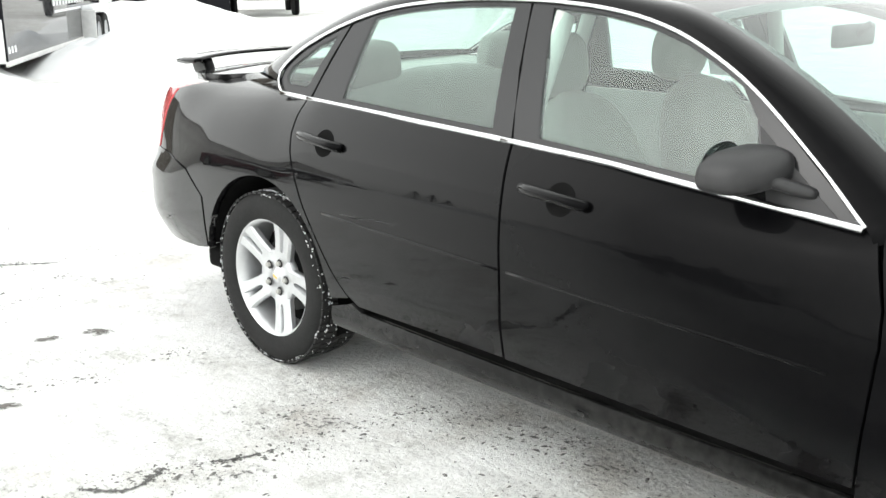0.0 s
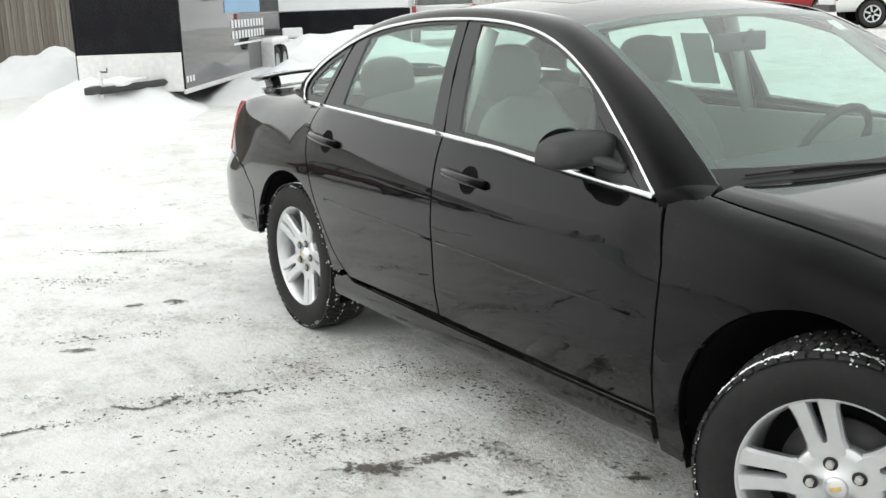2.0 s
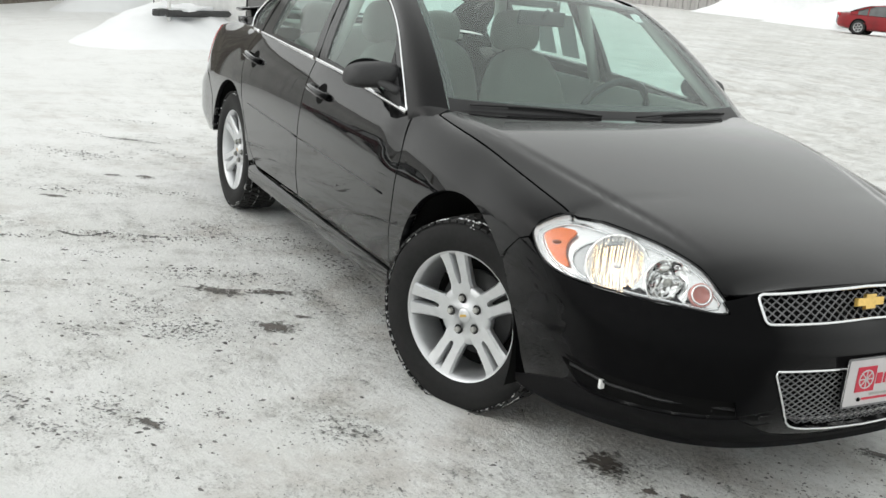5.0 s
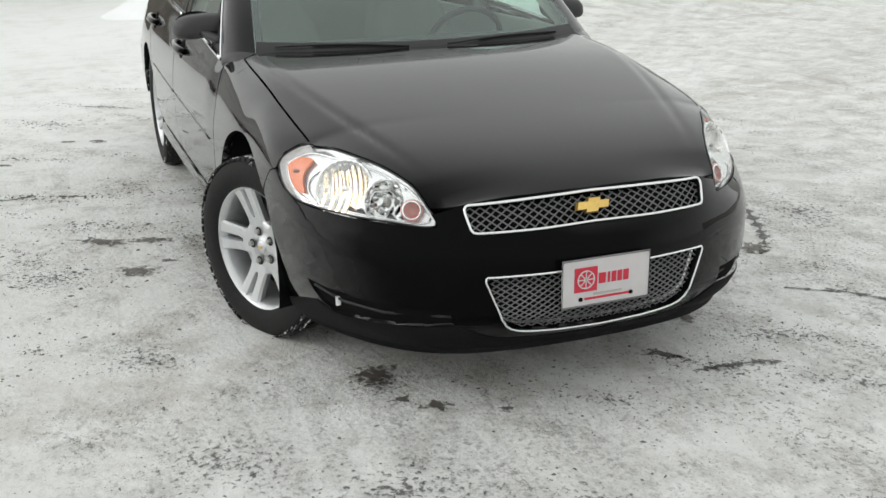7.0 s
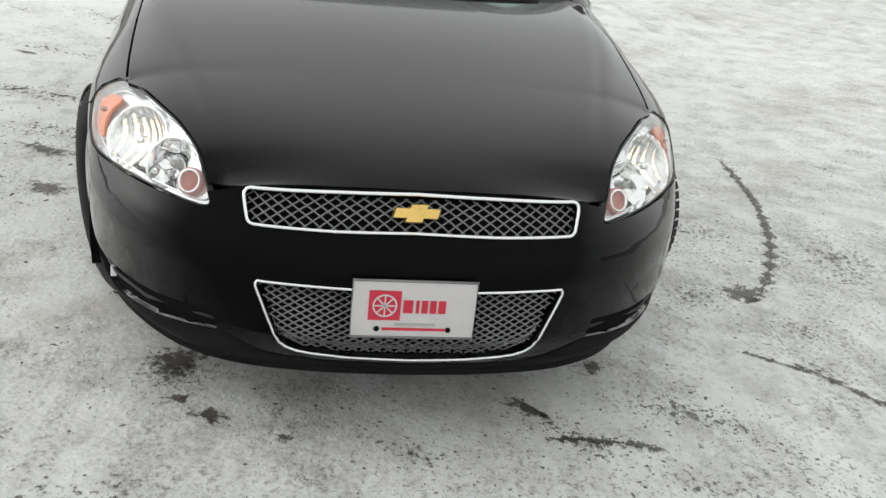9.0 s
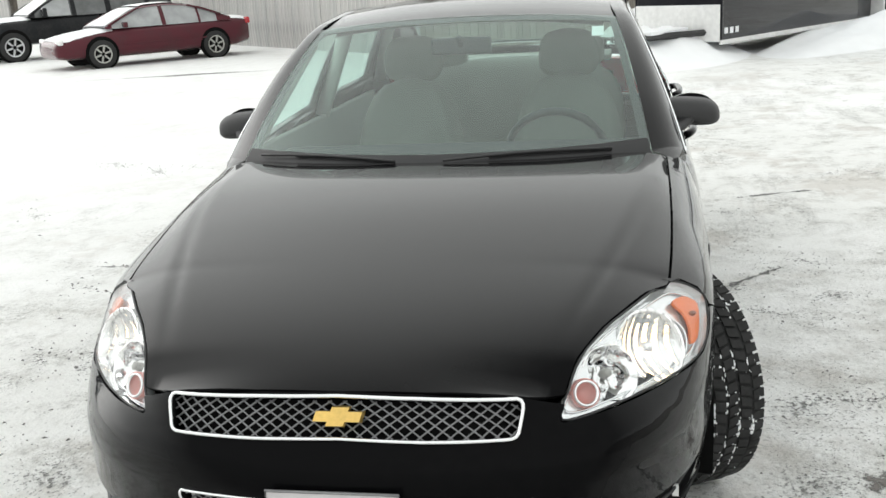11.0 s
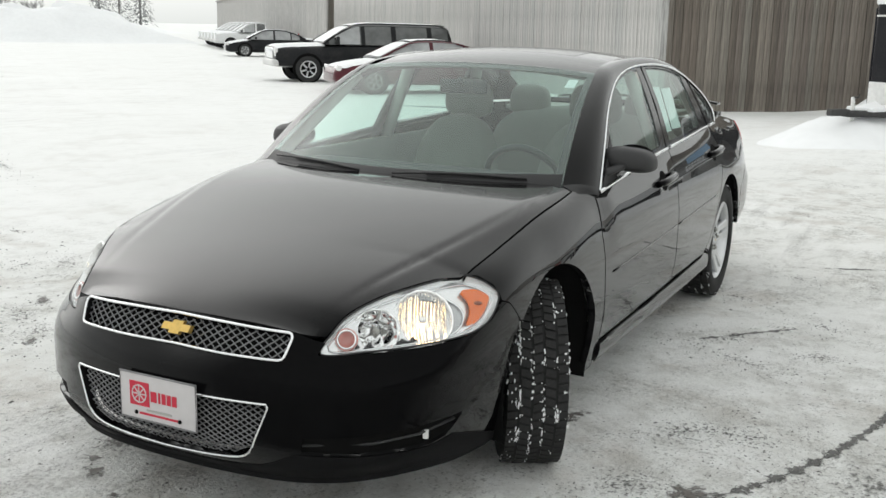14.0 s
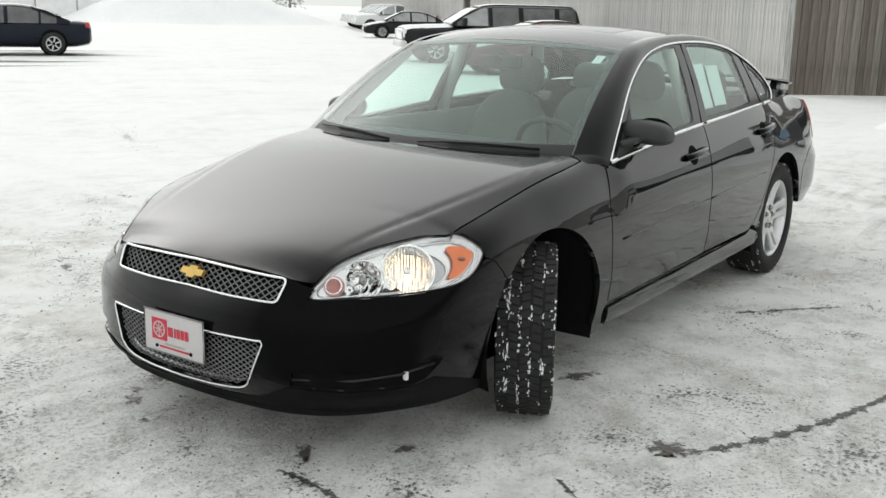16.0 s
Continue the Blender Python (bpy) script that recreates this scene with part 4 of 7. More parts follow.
# rear bumper, trunk and rear panel
half = [(END, 0.335), (END - 0.5, 0.335), (s_at(-2.2), 0.345), (s_at(-1.9), 0.372), (s_at(-1.815), 0.388), (s_at(-1.815), 0.40), (s_at(-1.835), 0.60), (s_at(-1.96), 0.692), (s_at(-2.17), 0.736), (s_at(-2.3), 0.74), (END - 0.3, 0.742), (END, 0.742)]
for side in (-1, 1):
    sheet("rear_bumper", [(side * a, b) for a, b in half], skin, black_paint, sedan, "glossy black rear bumper half", step=(0.06, 0.04), outward=out_of_car, depth=0.03)
    back = [(END, 0.75), (END - 0.44, 0.75), (END - 0.41, 0.80), (END - 0.43, 0.985), (END, 1.005)]
    sheet("trunk_face", [(side * a, b) for a, b in back], skin, black_paint, sedan, "black face of the trunk lid", step=(0.06, 0.04), outward=out_of_car, depth=0.03)
TRUNK_MID = Curve1([(-2.6, 0.98), (-2.44, 1.045), (-2.3, 1.075), (-2.0, 1.098), (-1.8, 1.105), (-1.6, 1.12)])


def trunk_skin(x, y):
    return (x, y, TRUNK_MID(x) - 0.085 * abs(y) ** 2.4)


ring = [(-1.74, 0), (-1.755, 0.3), (-1.79, 0.585), (-1.95, 0.66), (-2.1, 0.665), (-2.22, 0.63), (-2.36, 0.5), (-2.43, 0.3), (-2.445, 0)]
ring = ring + [(x, -y) for x, y in ring[::-1] if y > 1e-6]
sheet("trunk_lid", ring, trunk_skin, black_paint, sedan, "glossy black trunk lid", step=(0.06, 0.06), outward=upward, depth=0.03)
# spoiler
bm = bmesh.new()
blade = []
for y in np.linspace(-0.57, 0.57, 29):
    k = abs(y) / 0.57
    cx, cz, chord, th = -2.495 + 0.09 * k ** 3, 1.108 - 0.02 * k ** 4, 0.19 - 0.03 * k ** 6, 0.013
    blade.append([bm.verts.new((cx + chord * px, y, cz + 0.25 * chord * px * 0.3 + th * pz)) for px, pz in ((0.6, 0), (0.35, 0.8), (0, 1), (-0.4, 1.1), (-0.55, 0.9), (-0.5, 0), (0, -0.8), (0.4, -0.6))])
for a, b in zip(blade, blade[1:]):
    for i in range(8):
        bm.faces.new((a[i], a[(i + 1) % 8], b[(i + 1) % 8], b[i]))
bm.faces.new(blade[0])
bm.faces.new(blade[-1][::-1])
bmesh.ops.recalc_face_normals(bm, faces=bm.faces)
spoiler = part("spoiler", bm, black_paint, sedan, "black raised rear spoiler")
for y in (-0.48, 0.48):
    bm = box(0.12, 0.05, 0.07, (-2.40, y, 1.065), 0.015, 3)
    for v in bm.verts:
        v.co.x += (v.co.z - 1.05) * -0.5
    part("spoiler_post", bm, black_paint, spoiler)

# ---- greenhouse ----
# side window opening: x, z
DLO = [(0.862, 0.934), (0.736, 1.043), (0.549, 1.183), (0.40, 1.268), (0.24, 1.333), (0.05, 1.375), (-0.20, 1.397), (-0.52, 1.398), (-0.77, 1.380), (-0.96, 1.350), (-1.14, 1.296), (-1.32, 1.214), (-1.415, 1.135), (-1.42, 1.085),
       (-1.385, 1.052), (-1.2, 1.045), (-0.2, 1.010), (0.15, 0.993)]
ARCHED = 14  # so many of them run over the top


def side_glass(x, z):
    """Half width of the window surface."""
    base = 0.818 - 0.018 * max(0, x - 0.3) - 0.035 * max(0, -0.6 - x)
    h = z - 1.0
    return base - 0.34 * h - 0.32 * h * h


def dlo_line(n, lift=0.0, side=1):
    up = spline(DLO[:ARCHED], n)
    return [(x, side * (side_glass(x, z) + lift), z) for x, z in up]


def wind_skin(u, v):
    """Windscreen: u across from -1 to 1, v up from 0 to 1."""
    a = abs(u)
    bx, by, bz = 1.165 - 0.18 * a ** 2.2, 0.722 * u, 0.945 + 0.015 * a ** 2
    tx, ty, tz = 0.335 - 0.035 * a ** 2, 0.60 * u, 1.404 - 0.030 * a ** 2.2
    bow = 0.035 * 4 * v * (1 - v)
    return (bx + (tx - bx) * v + bow * 0.5, by + (ty - by) * v, bz + (tz - bz) * v + bow * 0.8)


def rear_skin(u, v):
    a = abs(u)
    bx, by, bz = -1.745 - 0.04 * a ** 2, 0.60 * u, 1.102 - 0.02 * a ** 2
    tx, ty, tz = -1.066 + 0.06 * a ** 2, 0.555 * u, 1.404 - 0.016 * a ** 2.2
    bow = 0.03 * 4 * v * (1 - v)
    return (bx + (tx - bx) * v - bow * 0.4, by + (ty - by) * v, bz + (tz - bz) * v + bow)


WIND = [wind_skin(1, v) for v in (0, 0.33, 0.66, 1)] + [(0.1, 0.575, 1.412), (-0.25, 0.565, 1.435), (-0.65, 0.56, 1.429), (-1.0, 0.555, 1.389), (-1.27, 0.56, 1.316), (-1.53, 0.578, 1.204), (-1.78, 0.60, 1.084)]
for side in (-1, 1):
    a = [Vector((x, side * (side_glass(x, z) + 0.006), z)) for x, z in spline(DLO[:ARCHED], 90)]
    b = [Vector((x, side * y, z)) for x, y, z in spline(WIND, 90)]
    rows = []
    for t in np.linspace(0, 1, 7):
        row = []
        for p, q in zip(a, b):
            n = Vector((0, side * 0.75, 0.66))
            row.append(p.lerp(q, t) + n * (0.022 * 4 * t * (1 - t)))
        rows.append(row)
    loft("roof_rail", rows, black_paint, sedan, "black pillars and roof rail over the doors")
    # foot of the front pillar and of the rear pillar
    top_row = [row[0] for row in rows]
    low_row = []
    for p in top_row:
        q = Vector(skin(side * s_at(p.x + 0.025), p.z - 0.04))
        low_row.append(Vector((q.x, q.y - side * 0.006, q.z)))
    mid_row = [p.lerp(q, 0.5) + Vector((0.004, side * 0.004, 0.004)) for p, q in zip(top_row, low_row)]
    foot = [top_row, mid_row, low_row]
    loft("pillar_foot", foot, black_paint, sedan)
    rows = []
    for t in np.linspace(0, 1, 12):
        p = Vector((-1.42 + (-1.78 + 1.42) * t, side * (side_glass(-1.42, 1.085) + 0.006 + (0.60 - side_glass(-1.42, 1.085)) * t ** 1.2), 1.085))
        q = Vector(skin(side * s_at(-1.36 - 0.56 * t), 1.045 + 0.012 * t))
        rows.append([p, p.lerp(q, 0.5) + Vector((0, side * 0.006, 0.004)), q])
    loft("pillar_base", rows, black_paint, sedan, "black base of the rear pillar")


def dome(x, y):
    """The roof."""
    mid = Curve1([(-1.4, 1.317), (-1.05, 1.409), (-0.7, 1.455), (-0.3, 1.472), (0.0, 1.459), (0.2, 1.432), (0.33, 1.404), (0.5, 1.356)])(x)
    return (x, y, mid - 0.13 * abs(y) ** 2.2)


edge = [(x, y) for x, y, z in spline(WIND[3:8], 20)]
front = [(0.335, 0), (0.33, 0.2), (0.315, 0.45)]
back = [(-1.04, 0.4), (-1.06, 0.2), (-1.065, 0)]
ring = front + [(x, y + 0.004) for x, y in edge] + back
ring = ring + [(x, -y) for x, y in ring[::-1] if y > 1e-6]
hole = [(0.02, 0.4), (0.02, -0.4), (-0.42, -0.4), (-0.42, 0.4)]
sheet("roof", ring, dome, black_paint, sedan, "glossy black roof with a glass sunroof", holes=[hole], step=(0.06, 0.06), outward=upward, depth=0.02)
sun_pane = sheet("sunroof", [(0.012, 0.392), (0.012, -0.392), (-0.412, -0.392), (-0.412, 0.392)], dome, frit, sedan, "dark glass sunroof", step=(0.08, 0.08), outward=upward, depth=0.01)


for name, fn, label, out in (("windshield", wind_skin, "green-tinted windshield", lambda p: (1, 0, 1)), ("rear_window", rear_skin, "green-tinted rear window", lambda p: (-1, 0, 1))):
    g = sheet(name, [(-1, 0), (1, 0), (1, 1), (-1, 1)], fn, window_glass, sedan, label, step=(0.1, 0.1), outward=out, depth=0)
    g.visible_shadow = False
    m = 0.05
    sheet("frit_band", [(-0.995, 0.002), (0.995, 0.002), (0.995, 0.998), (-0.995, 0.998)], lambda u, v, f=fn: tuple(Vector(f(u, v)) + Vector((0, 0, -0.004))), frit, g, "black edge band of the glass", holes=[[(-0.955, 0.085), (0.955, 0.085), (0.95, 0.955), (-0.95, 0.955)]], step=(0.1, 0.1), outward=out, depth=0)

for side in (-1, 1):
    dark = [(x, z) for x, z in spline(DLO[:ARCHED], 40)] + [(x, z) for x, z in spline(DLO[ARCHED - 1:] + DLO[:1], 30)][1:-1]

    def pane_skin(x, z, k=side, d=0.0):
        return (x, k * (side_glass(x, z) - d), z)
    out = lambda p, k=side: (0, k, 0.2)
    # openings of the three panes: front door, rear door, quarter
    def top_at(x):
        c = spline(DLO[:ARCHED], 200)
        i = np.argmin(abs(c[:, 0] - x) + (c[:, 1] < 1.09) * 0.03)
        return float(c[i, 1])
    def low_at(x):
        return float(np.interp(x, [-1.385, -1.2, -0.79, -0.47, -0.2, 0.15, 0.4, 0.862], [1.052, 1.045, 1.032, 1.021, 1.010, 0.993, 0.972, 0.934]))
    m = 0.018
    front_pane = [(0.60, low_at(0.6) + m)] + [(x, top_at(x) - m) for x in np.linspace(0.55, -0.195, 12)] + [(-0.105, low_at(-0.105) + m)]
    front_pane[1] = (0.545, 1.135)
    rear_pane = [(-0.285, low_at(-0.285) + m)] + [(x, top_at(x) - m) for x in np.linspace(-0.345, -0.98, 11)] + [(-1.02, low_at(-1.02) + m)]
    quarter_pane = [(-1.24, low_at(-1.24) + 0.03), (-1.15, top_at(-1.15) - 0.032), (-1.25, top_at(-1.25) - 0.03), (-1.365, 1.142), (-1.385, 1.105), (-1.36, low_at(-1.36) + 0.03)]
    frame_part = sheet("window_surround", dark, pane_skin, frit, sedan, "black window surround with pillars", holes=[front_pane, rear_pane, quarter_pane], step=(0.08, 0.08), outward=out, depth=0.02)
    for pts, owner in ((front_pane, doors[side][0]), (rear_pane, doors[side][1]), (quarter_pane, frame_part)):
        g = sheet("window_pane", pts, lambda x, z, k=side: pane_skin(x, z, k, 0.006), window_glass, owner, "green-tinted side glass", step=(0.1, 0.1), outward=out, depth=0)
        g.visible_shadow = False
    line = [Vector(pane_skin(x, z, side, -0.006)) for x, z in dark]
    # bright strip in three lengths
    belt = [Vector(pane_skin(x, low_at(x) - 0.004, side, -0.010)) for x in np.linspace(0.858, -1.385, 40)]
    for i0, i1 in ((0, 19), (19, 36), (36, 39)):
        mesh_object("belt_trim", tube(belt[i0:i1 + 1], 0.0055, False, 6, flat=1.8), chrome, sedan, "bright chrome belt trim")
    over = [Vector((x, side * (side_glass(x, z) + 0.008), z)) for x, z in spline(DLO[:ARCHED + 1], 90)]
    mesh_object("window_trim", tube(over, 0.0048, False, 6, flat=1.4), chrome, sedan, "bright chrome window trim")
    # door gaps through the surround
    for xa, xb in ((-0.2, -0.285), (-1.2, -1.09)):
        mesh_object("door_gap", tube([pane_skin(xa, low_at(xa), side, -0.0015), pane_skin((xa + xb) / 2, (low_at(xa) + top_at(xb)) / 2, side, -0.0015), pane_skin(xb, top_at(xb) - 0.004, side, -0.0015)], 0.003, False, 5), dark_void, frame_part)


# mirrors
def mirror(side):
    bm = bmesh.new()
    bmesh.ops.create_uvsphere(bm, u_segments=32, v_segments=18, radius=1)
    for v in bm.verts:
        x, y, z = v.co
        p = 0.62
        v.co = (math.copysign(abs(x) ** p, x) * 0.085 * (1 if x > 0 else 0.72), math.copysign(abs(y) ** p, y) * 0.108, math.copysign(abs(z) ** 0.75, z) * (0.062 if z > 0 else 0.038))
        v.co.x -= 0.25 * (side * v.co.y)
        v.co.z -= 0.10 * (side * v.co.y + 0.1)
    shell = part("mirror_housing", bm, mirror_plastic, sedan, "grained black door mirror", True, Matrix.Translation((0.572, side * 0.868, 1.032)))
    part("mirror_face", revolve([(0, 0), (0.07, 0), (0.075, 0.006)], 24, "x"), chrome, shell, "mirror glass", True, Matrix.Translation((-0.062, 0, 0)) @ Matrix.Diagonal((1, 1.3, 0.8, 1)))
    arm = tube(spline([(0.72, side * 0.80, 0.985), (0.69, side * 0.825, 0.995), (0.64, side * 0.855, 1.012)], 8), 0.028, False, 12, flat=0.6)
    part("mirror_arm", arm, mirror_plastic, sedan, "black mirror foot")
    sail = sheet("mirror_sail", [(0.80, 0.94), (0.62, 0.95), (0.61, 0.98), (0.555, 1.125)], lambda x, z, k=side: (x, k * (side_glass(x, z) + 0.003), z), mirror_plastic, sedan, "black triangle at the mirror", step=(0.08, 0.08), outward=lambda p, k=side: (0, k, 0), depth=0.006)


for side in (-1, 1):
    mirror(side)

# wipers and cowl
bm = bmesh.new()
cowl = [[wind_skin(u, 0.075) for u in np.linspace(-0.99, 0.99, 24)], [tuple(Vector(wind_skin(u, 0.0)) + Vector((0.02, 0, -0.012))) for u in np.linspace(-1.0, 1.0, 24)], [tuple(Vector(wind_skin(u, 0.0)) + Vector((0.03, 0, -0.08))) for u in np.linspace(-1.0, 1.0, 24)]]
loft("cowl", cowl, black_plastic, sedan, "black cowl under the windshield")
for u0, u1, v1 in ((0.05, 0.82, 0.085), (-0.90, -0.18, 0.085)):
    pts = [Vector(wind_skin(u, 0.032 + 0.02 * math.sin(math.pi * k))) + Vector((0.008, 0, 0.010)) for k, u in ((t, u0 + (u1 - u0) * t) for t in np.linspace(0, 1, 12))]
    w = mesh_object("wiper", tube(pts, 0.0038, False, 6, flat=1.2), black_plastic, sedan, "black wiper arm and blade")
    mesh_object("blade", tube([p + Vector((-0.003, 0, -0.004)) for p in pts[3:]], 0.0048, False, 6), black_plastic, w)


# ---- wheels ----
frame_iron = material("dark_iron", (0.06, 0.06, 0.06), 0.6, 0.4, 0.3, 30)


def wheel(name, side):
    """A wheel about its own y axis; the face looks along side * y."""
    hub = thing(name, "", "")
    for key in list(hub.keys()):
        del hub[key]
    R, W, r0 = 0.338, 0.112, 0.232
    o = side
    prof = [(r0, -0.098), (r0 + 0.014, -0.108), (0.285, -W), (0.316, -0.108), (0.331, -0.096), (R - 0.002, -0.08), (R, -0.03), (R, 0.03), (R - 0.002, 0.08), (0.331, 0.096), (0.316, 0.108), (0.285, W), (r0 + 0.014, 0.108), (r0, 0.098)]
    tyre = part("tyre", revolve([(a, h * o) for a, h in prof], 72), rubber, hub, "black winter-salted tyre")
    # tread blocks
    bm = bmesh.new()
    for i in range(64):
        a = 2 * math.pi * i / 64
        for j, (y, w, sk) in enumerate(((-0.086, 0.034, 0.2), (-0.042, 0.034, -0.35), (0.0, 0.03, 0.35), (0.042, 0.034, -0.35), (0.086, 0.034, 0.2))):
            b = a + (j % 2) * math.pi / 64
            rr = R - (0.004 if abs(y) > 0.08 else 0.0)
            m = Matrix.Rotation(-b, 3, "Y") @ Matrix.Translation((rr, 0, 0)).to_3x3()
            turn = Matrix.Rotation(-b, 3, "Y")
            vs = []
            for dx in (-0.003, 0.005):
                for dy, dz in ((-1, -1), (1, -1), (1, 1), (-1, 1)):
                    p = Vector((rr + dx, y + dy * w / 2, dz * 0.0125 + dy * sk * 0.012))
                    vs.append(bm.verts.new(turn @ p))
            for q in ((4, 5, 6, 7), (0, 1, 5, 4), (1, 2, 6, 5), (2, 3, 7, 6), (3, 0, 4, 7)):
                bm.faces.new([vs[k] for k in q])
    bmesh.ops.recalc_face_normals(bm, faces=bm.faces)
    part("tread", bm, tread_rubber, tyre, "tread blocks with packed snow", False)
    # snow caught on the shoulders
    bm = bmesh.new()
    rng = random.Random(name)
    for i in range(2600):
        a, y = rng.uniform(0, 2 * math.pi), rng.choice((-0.098, -0.064, -0.064, -0.021, 0.021, 0.064, 0.064, 0.098)) + rng.gauss(0, 0.007)
        if noise.noise(Vector((math.cos(a) * 5, math.sin(a) * 5, y * 22))) < -0.02:
            continue
        rr = R + 0.0025 - max(0, abs(y) - 0.085) * 0.5
        s, st, wd = rng.uniform(0.001, 0.0038), rng.uniform(0.8, 3.2), rng.uniform(0.5, 1.3)
        tip = bm.verts.new((rr + s * 0.7, y, 0))
        ring = []
        for k in range(6):
            b = k * math.pi / 3
            ring.append(bm.verts.new((rr - 0.002, y + s * wd * math.sin(b) * rng.uniform(0.6, 1.5), s * st * math.cos(b) * rng.uniform(0.6, 1.5))))
        for k in range(6):
            bm.faces.new((ring[k], ring[(k + 1) % 6], tip))
        turn = Matrix.Rotation(-a, 3, "Y")
        for v in ring + [tip]:
            v.co = turn @ v.co
    bmesh.ops.recalc_face_normals(bm, faces=bm.faces)
    part("packed_snow", bm, fresh_snow, tyre, "crumbs of packed snow")["kind"] = "stuff"
    face = 0.062
    barrel = part("rim", revolve([(a, h * o) for a, h in ((0.20, -0.09), (0.205, 0.02), (0.215, 0.07), (0.226, 0.094), (0.236, 0.100), (0.240, 0.094), (0.234, 0.088))], 64), alloy, hub, "silver alloy rim")
    part("brake_disc", revolve([(0.05, 0.0), (0.15, 0.0), (0.15, -0.02 * o), (0.05, -0.02 * o)], 40), frame_iron, hub, "grey brake disc")
    # added near-black disc: the shade behind the spokes, put in as colour
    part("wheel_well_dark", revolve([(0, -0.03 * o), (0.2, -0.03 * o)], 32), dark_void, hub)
    for i in range(5):
        a = math.pi / 2 + 2 * math.pi * i / 5
        for k in (-1, 1):
            bm = bmesh.new()
            rows = []
            # radius, slot edge, outer edge, height of the face, bevel at the slot
            for r, c0, c1, h, e0 in ((0.074, 0.0, 0.046, face + 0.001, 0), (0.098, 0.0, 0.0495, face + 0.004, 0), (0.112, 0.0, 0.0465, face + 0.006, 0), (0.117, 0.005, 0.0468, face + 0.007, 0.003), (0.14, 0.0078, 0.0485, face + 0.011, 0.004), (0.18, 0.0092, 0.0525, face + 0.019, 0.004), (0.208, 0.0102, 0.0575, face + 0.026, 0.004), (0.220, 0.0108, 0.064, face + 0.029, 0.004), (0.229, 0.0112, 0.078, face + 0.031, 0.004)):
                e, d = 0.007, 0.03
                g = min(0.008, e0 * 2)
                row = [(c0 + e0, h), (c0, h - g * 0.8), (c0, h - d), (c1 - 0.002, h - d), (c1, h - 0.009), (c1 - e, h)]
                rows.append([bm.verts.new((r if p < 0.06 else math.sqrt(max(r * r - p * p, 0.04)) + 0.004, o * q, k * p)) for p, q in row])
            for p, q in zip(rows, rows[1:]):
                for j in range(6):
                    bm.faces.new((p[j], p[(j + 1) % 6], q[(j + 1) % 6], q[j]))
            bm.faces.new(rows[0])
            bm.faces.new(rows[-1][::-1])
            bmesh.ops.remove_doubles(bm, verts=bm.verts, dist=1e-5)
            bmesh.ops.recalc_face_normals(bm, faces=bm.faces)
            auto_sharp(bm, 40)
            part("spoke", bm, alloy, barrel, "", True, Matrix.Rotation(-a, 4, "Y"))
    hubcap = part("hub_plate", revolve([(0, (face + 0.004) * o), (0.03, (face + 0.004) * o), (0.034, (face - 0.002) * o), (0.075, (face + 0.0005) * o), (0.100, (face + 0.0025) * o), (0.106, (face - 0.003) * o), (0.106, (face - 0.03) * o)], 40), alloy, barrel)
    part("centre_cap", revolve([(0, (face + 0.011) * o), (0.02, (face + 0.010) * o), (0.028, (face + 0.006) * o), (0.029, face * o)], 32), alloy, barrel, "silver centre cap")
    part("cap_emblem", box(0.026, 0.002, 0.009, (0, (face + 0.0115) * o, 0), 0.0008), gold, barrel, "small gold emblem", False)
    for i in range(5):
        a = math.pi / 2 + 2 * math.pi * (i + 0.0) / 5
        at = (0.060 * math.cos(a), (face - 0.004) * o, 0.060 * math.sin(a))
        part("lug_well", revolve([(0.0175, 0.0062 * o), (0.0155, 0.0085 * o), (0.0125, 0.0065 * o), (0, 0.0065 * o)], 18, at=at), black_plastic, barrel)
        part("lug_nut", revolve([(0.0105, 0.004 * o), (0.0105, 0.018 * o), (0.007, 0.021 * o), (0, 0.021 * o)], 6, at=at), trim_grey, barrel, "steel lug nut", False)
    return hub


STEER = 24.0
SPIN = {("front_wheel", -1): -16, ("front_wheel", 1): 20, ("rear_wheel", -1): 22, ("rear_wheel", 1): -8}
WHEELS = [("front_wheel", -1, pose(1.452, -0.785, 0.318, 0, 0, STEER)), ("front_wheel", 1, pose(1.39, 0.767, 0.322, 0, 0, STEER + 5)), ("rear_wheel", -1, pose(-1.4035, -0.765, 0.338)), ("rear_wheel", 1, pose(-1.4035, 0.765, 0.338))]
for name, side, m in WHEELS:
    w = wheel(name, side)
    w.parent = sedan
    w.matrix_local = m @ pose(0, 0, 0, 0, SPIN[name, side], 0)
    w["label"] = "silver five-spoke wheel with a snowy tyre"
    # liner of the wheel arch
    x = ARCH_X if m.translation.x > 0 else ARCH_BACK
    bm = bmesh.new()
    rows = [[(x + (ARCH_F + 0.012 - 0.03 * j) * math.cos(a), side * (0.865 - 0.17 * j), 0.335 + (ARCH_F + 0.012 - 0.03 * j) * math.sin(a)) for a in np.linspace(-0.33, math.pi + (0.33 if m.translation.x > 0 else -0.16), 24)] for j in range(3)]
    g = [[bm.verts.new(p) for p in r] for r in rows]
    for i in range(2):
        for j in range(23):
            bm.faces.new((g[i][j], g[i][j + 1], g[i + 1][j + 1], g[i + 1][j]))
    bm.faces.new(g[2])
    bmesh.ops.recalc_face_normals(bm, faces=bm.faces)
    part("arch_liner", bm, dark_void, sedan, "black wheel arch liner")

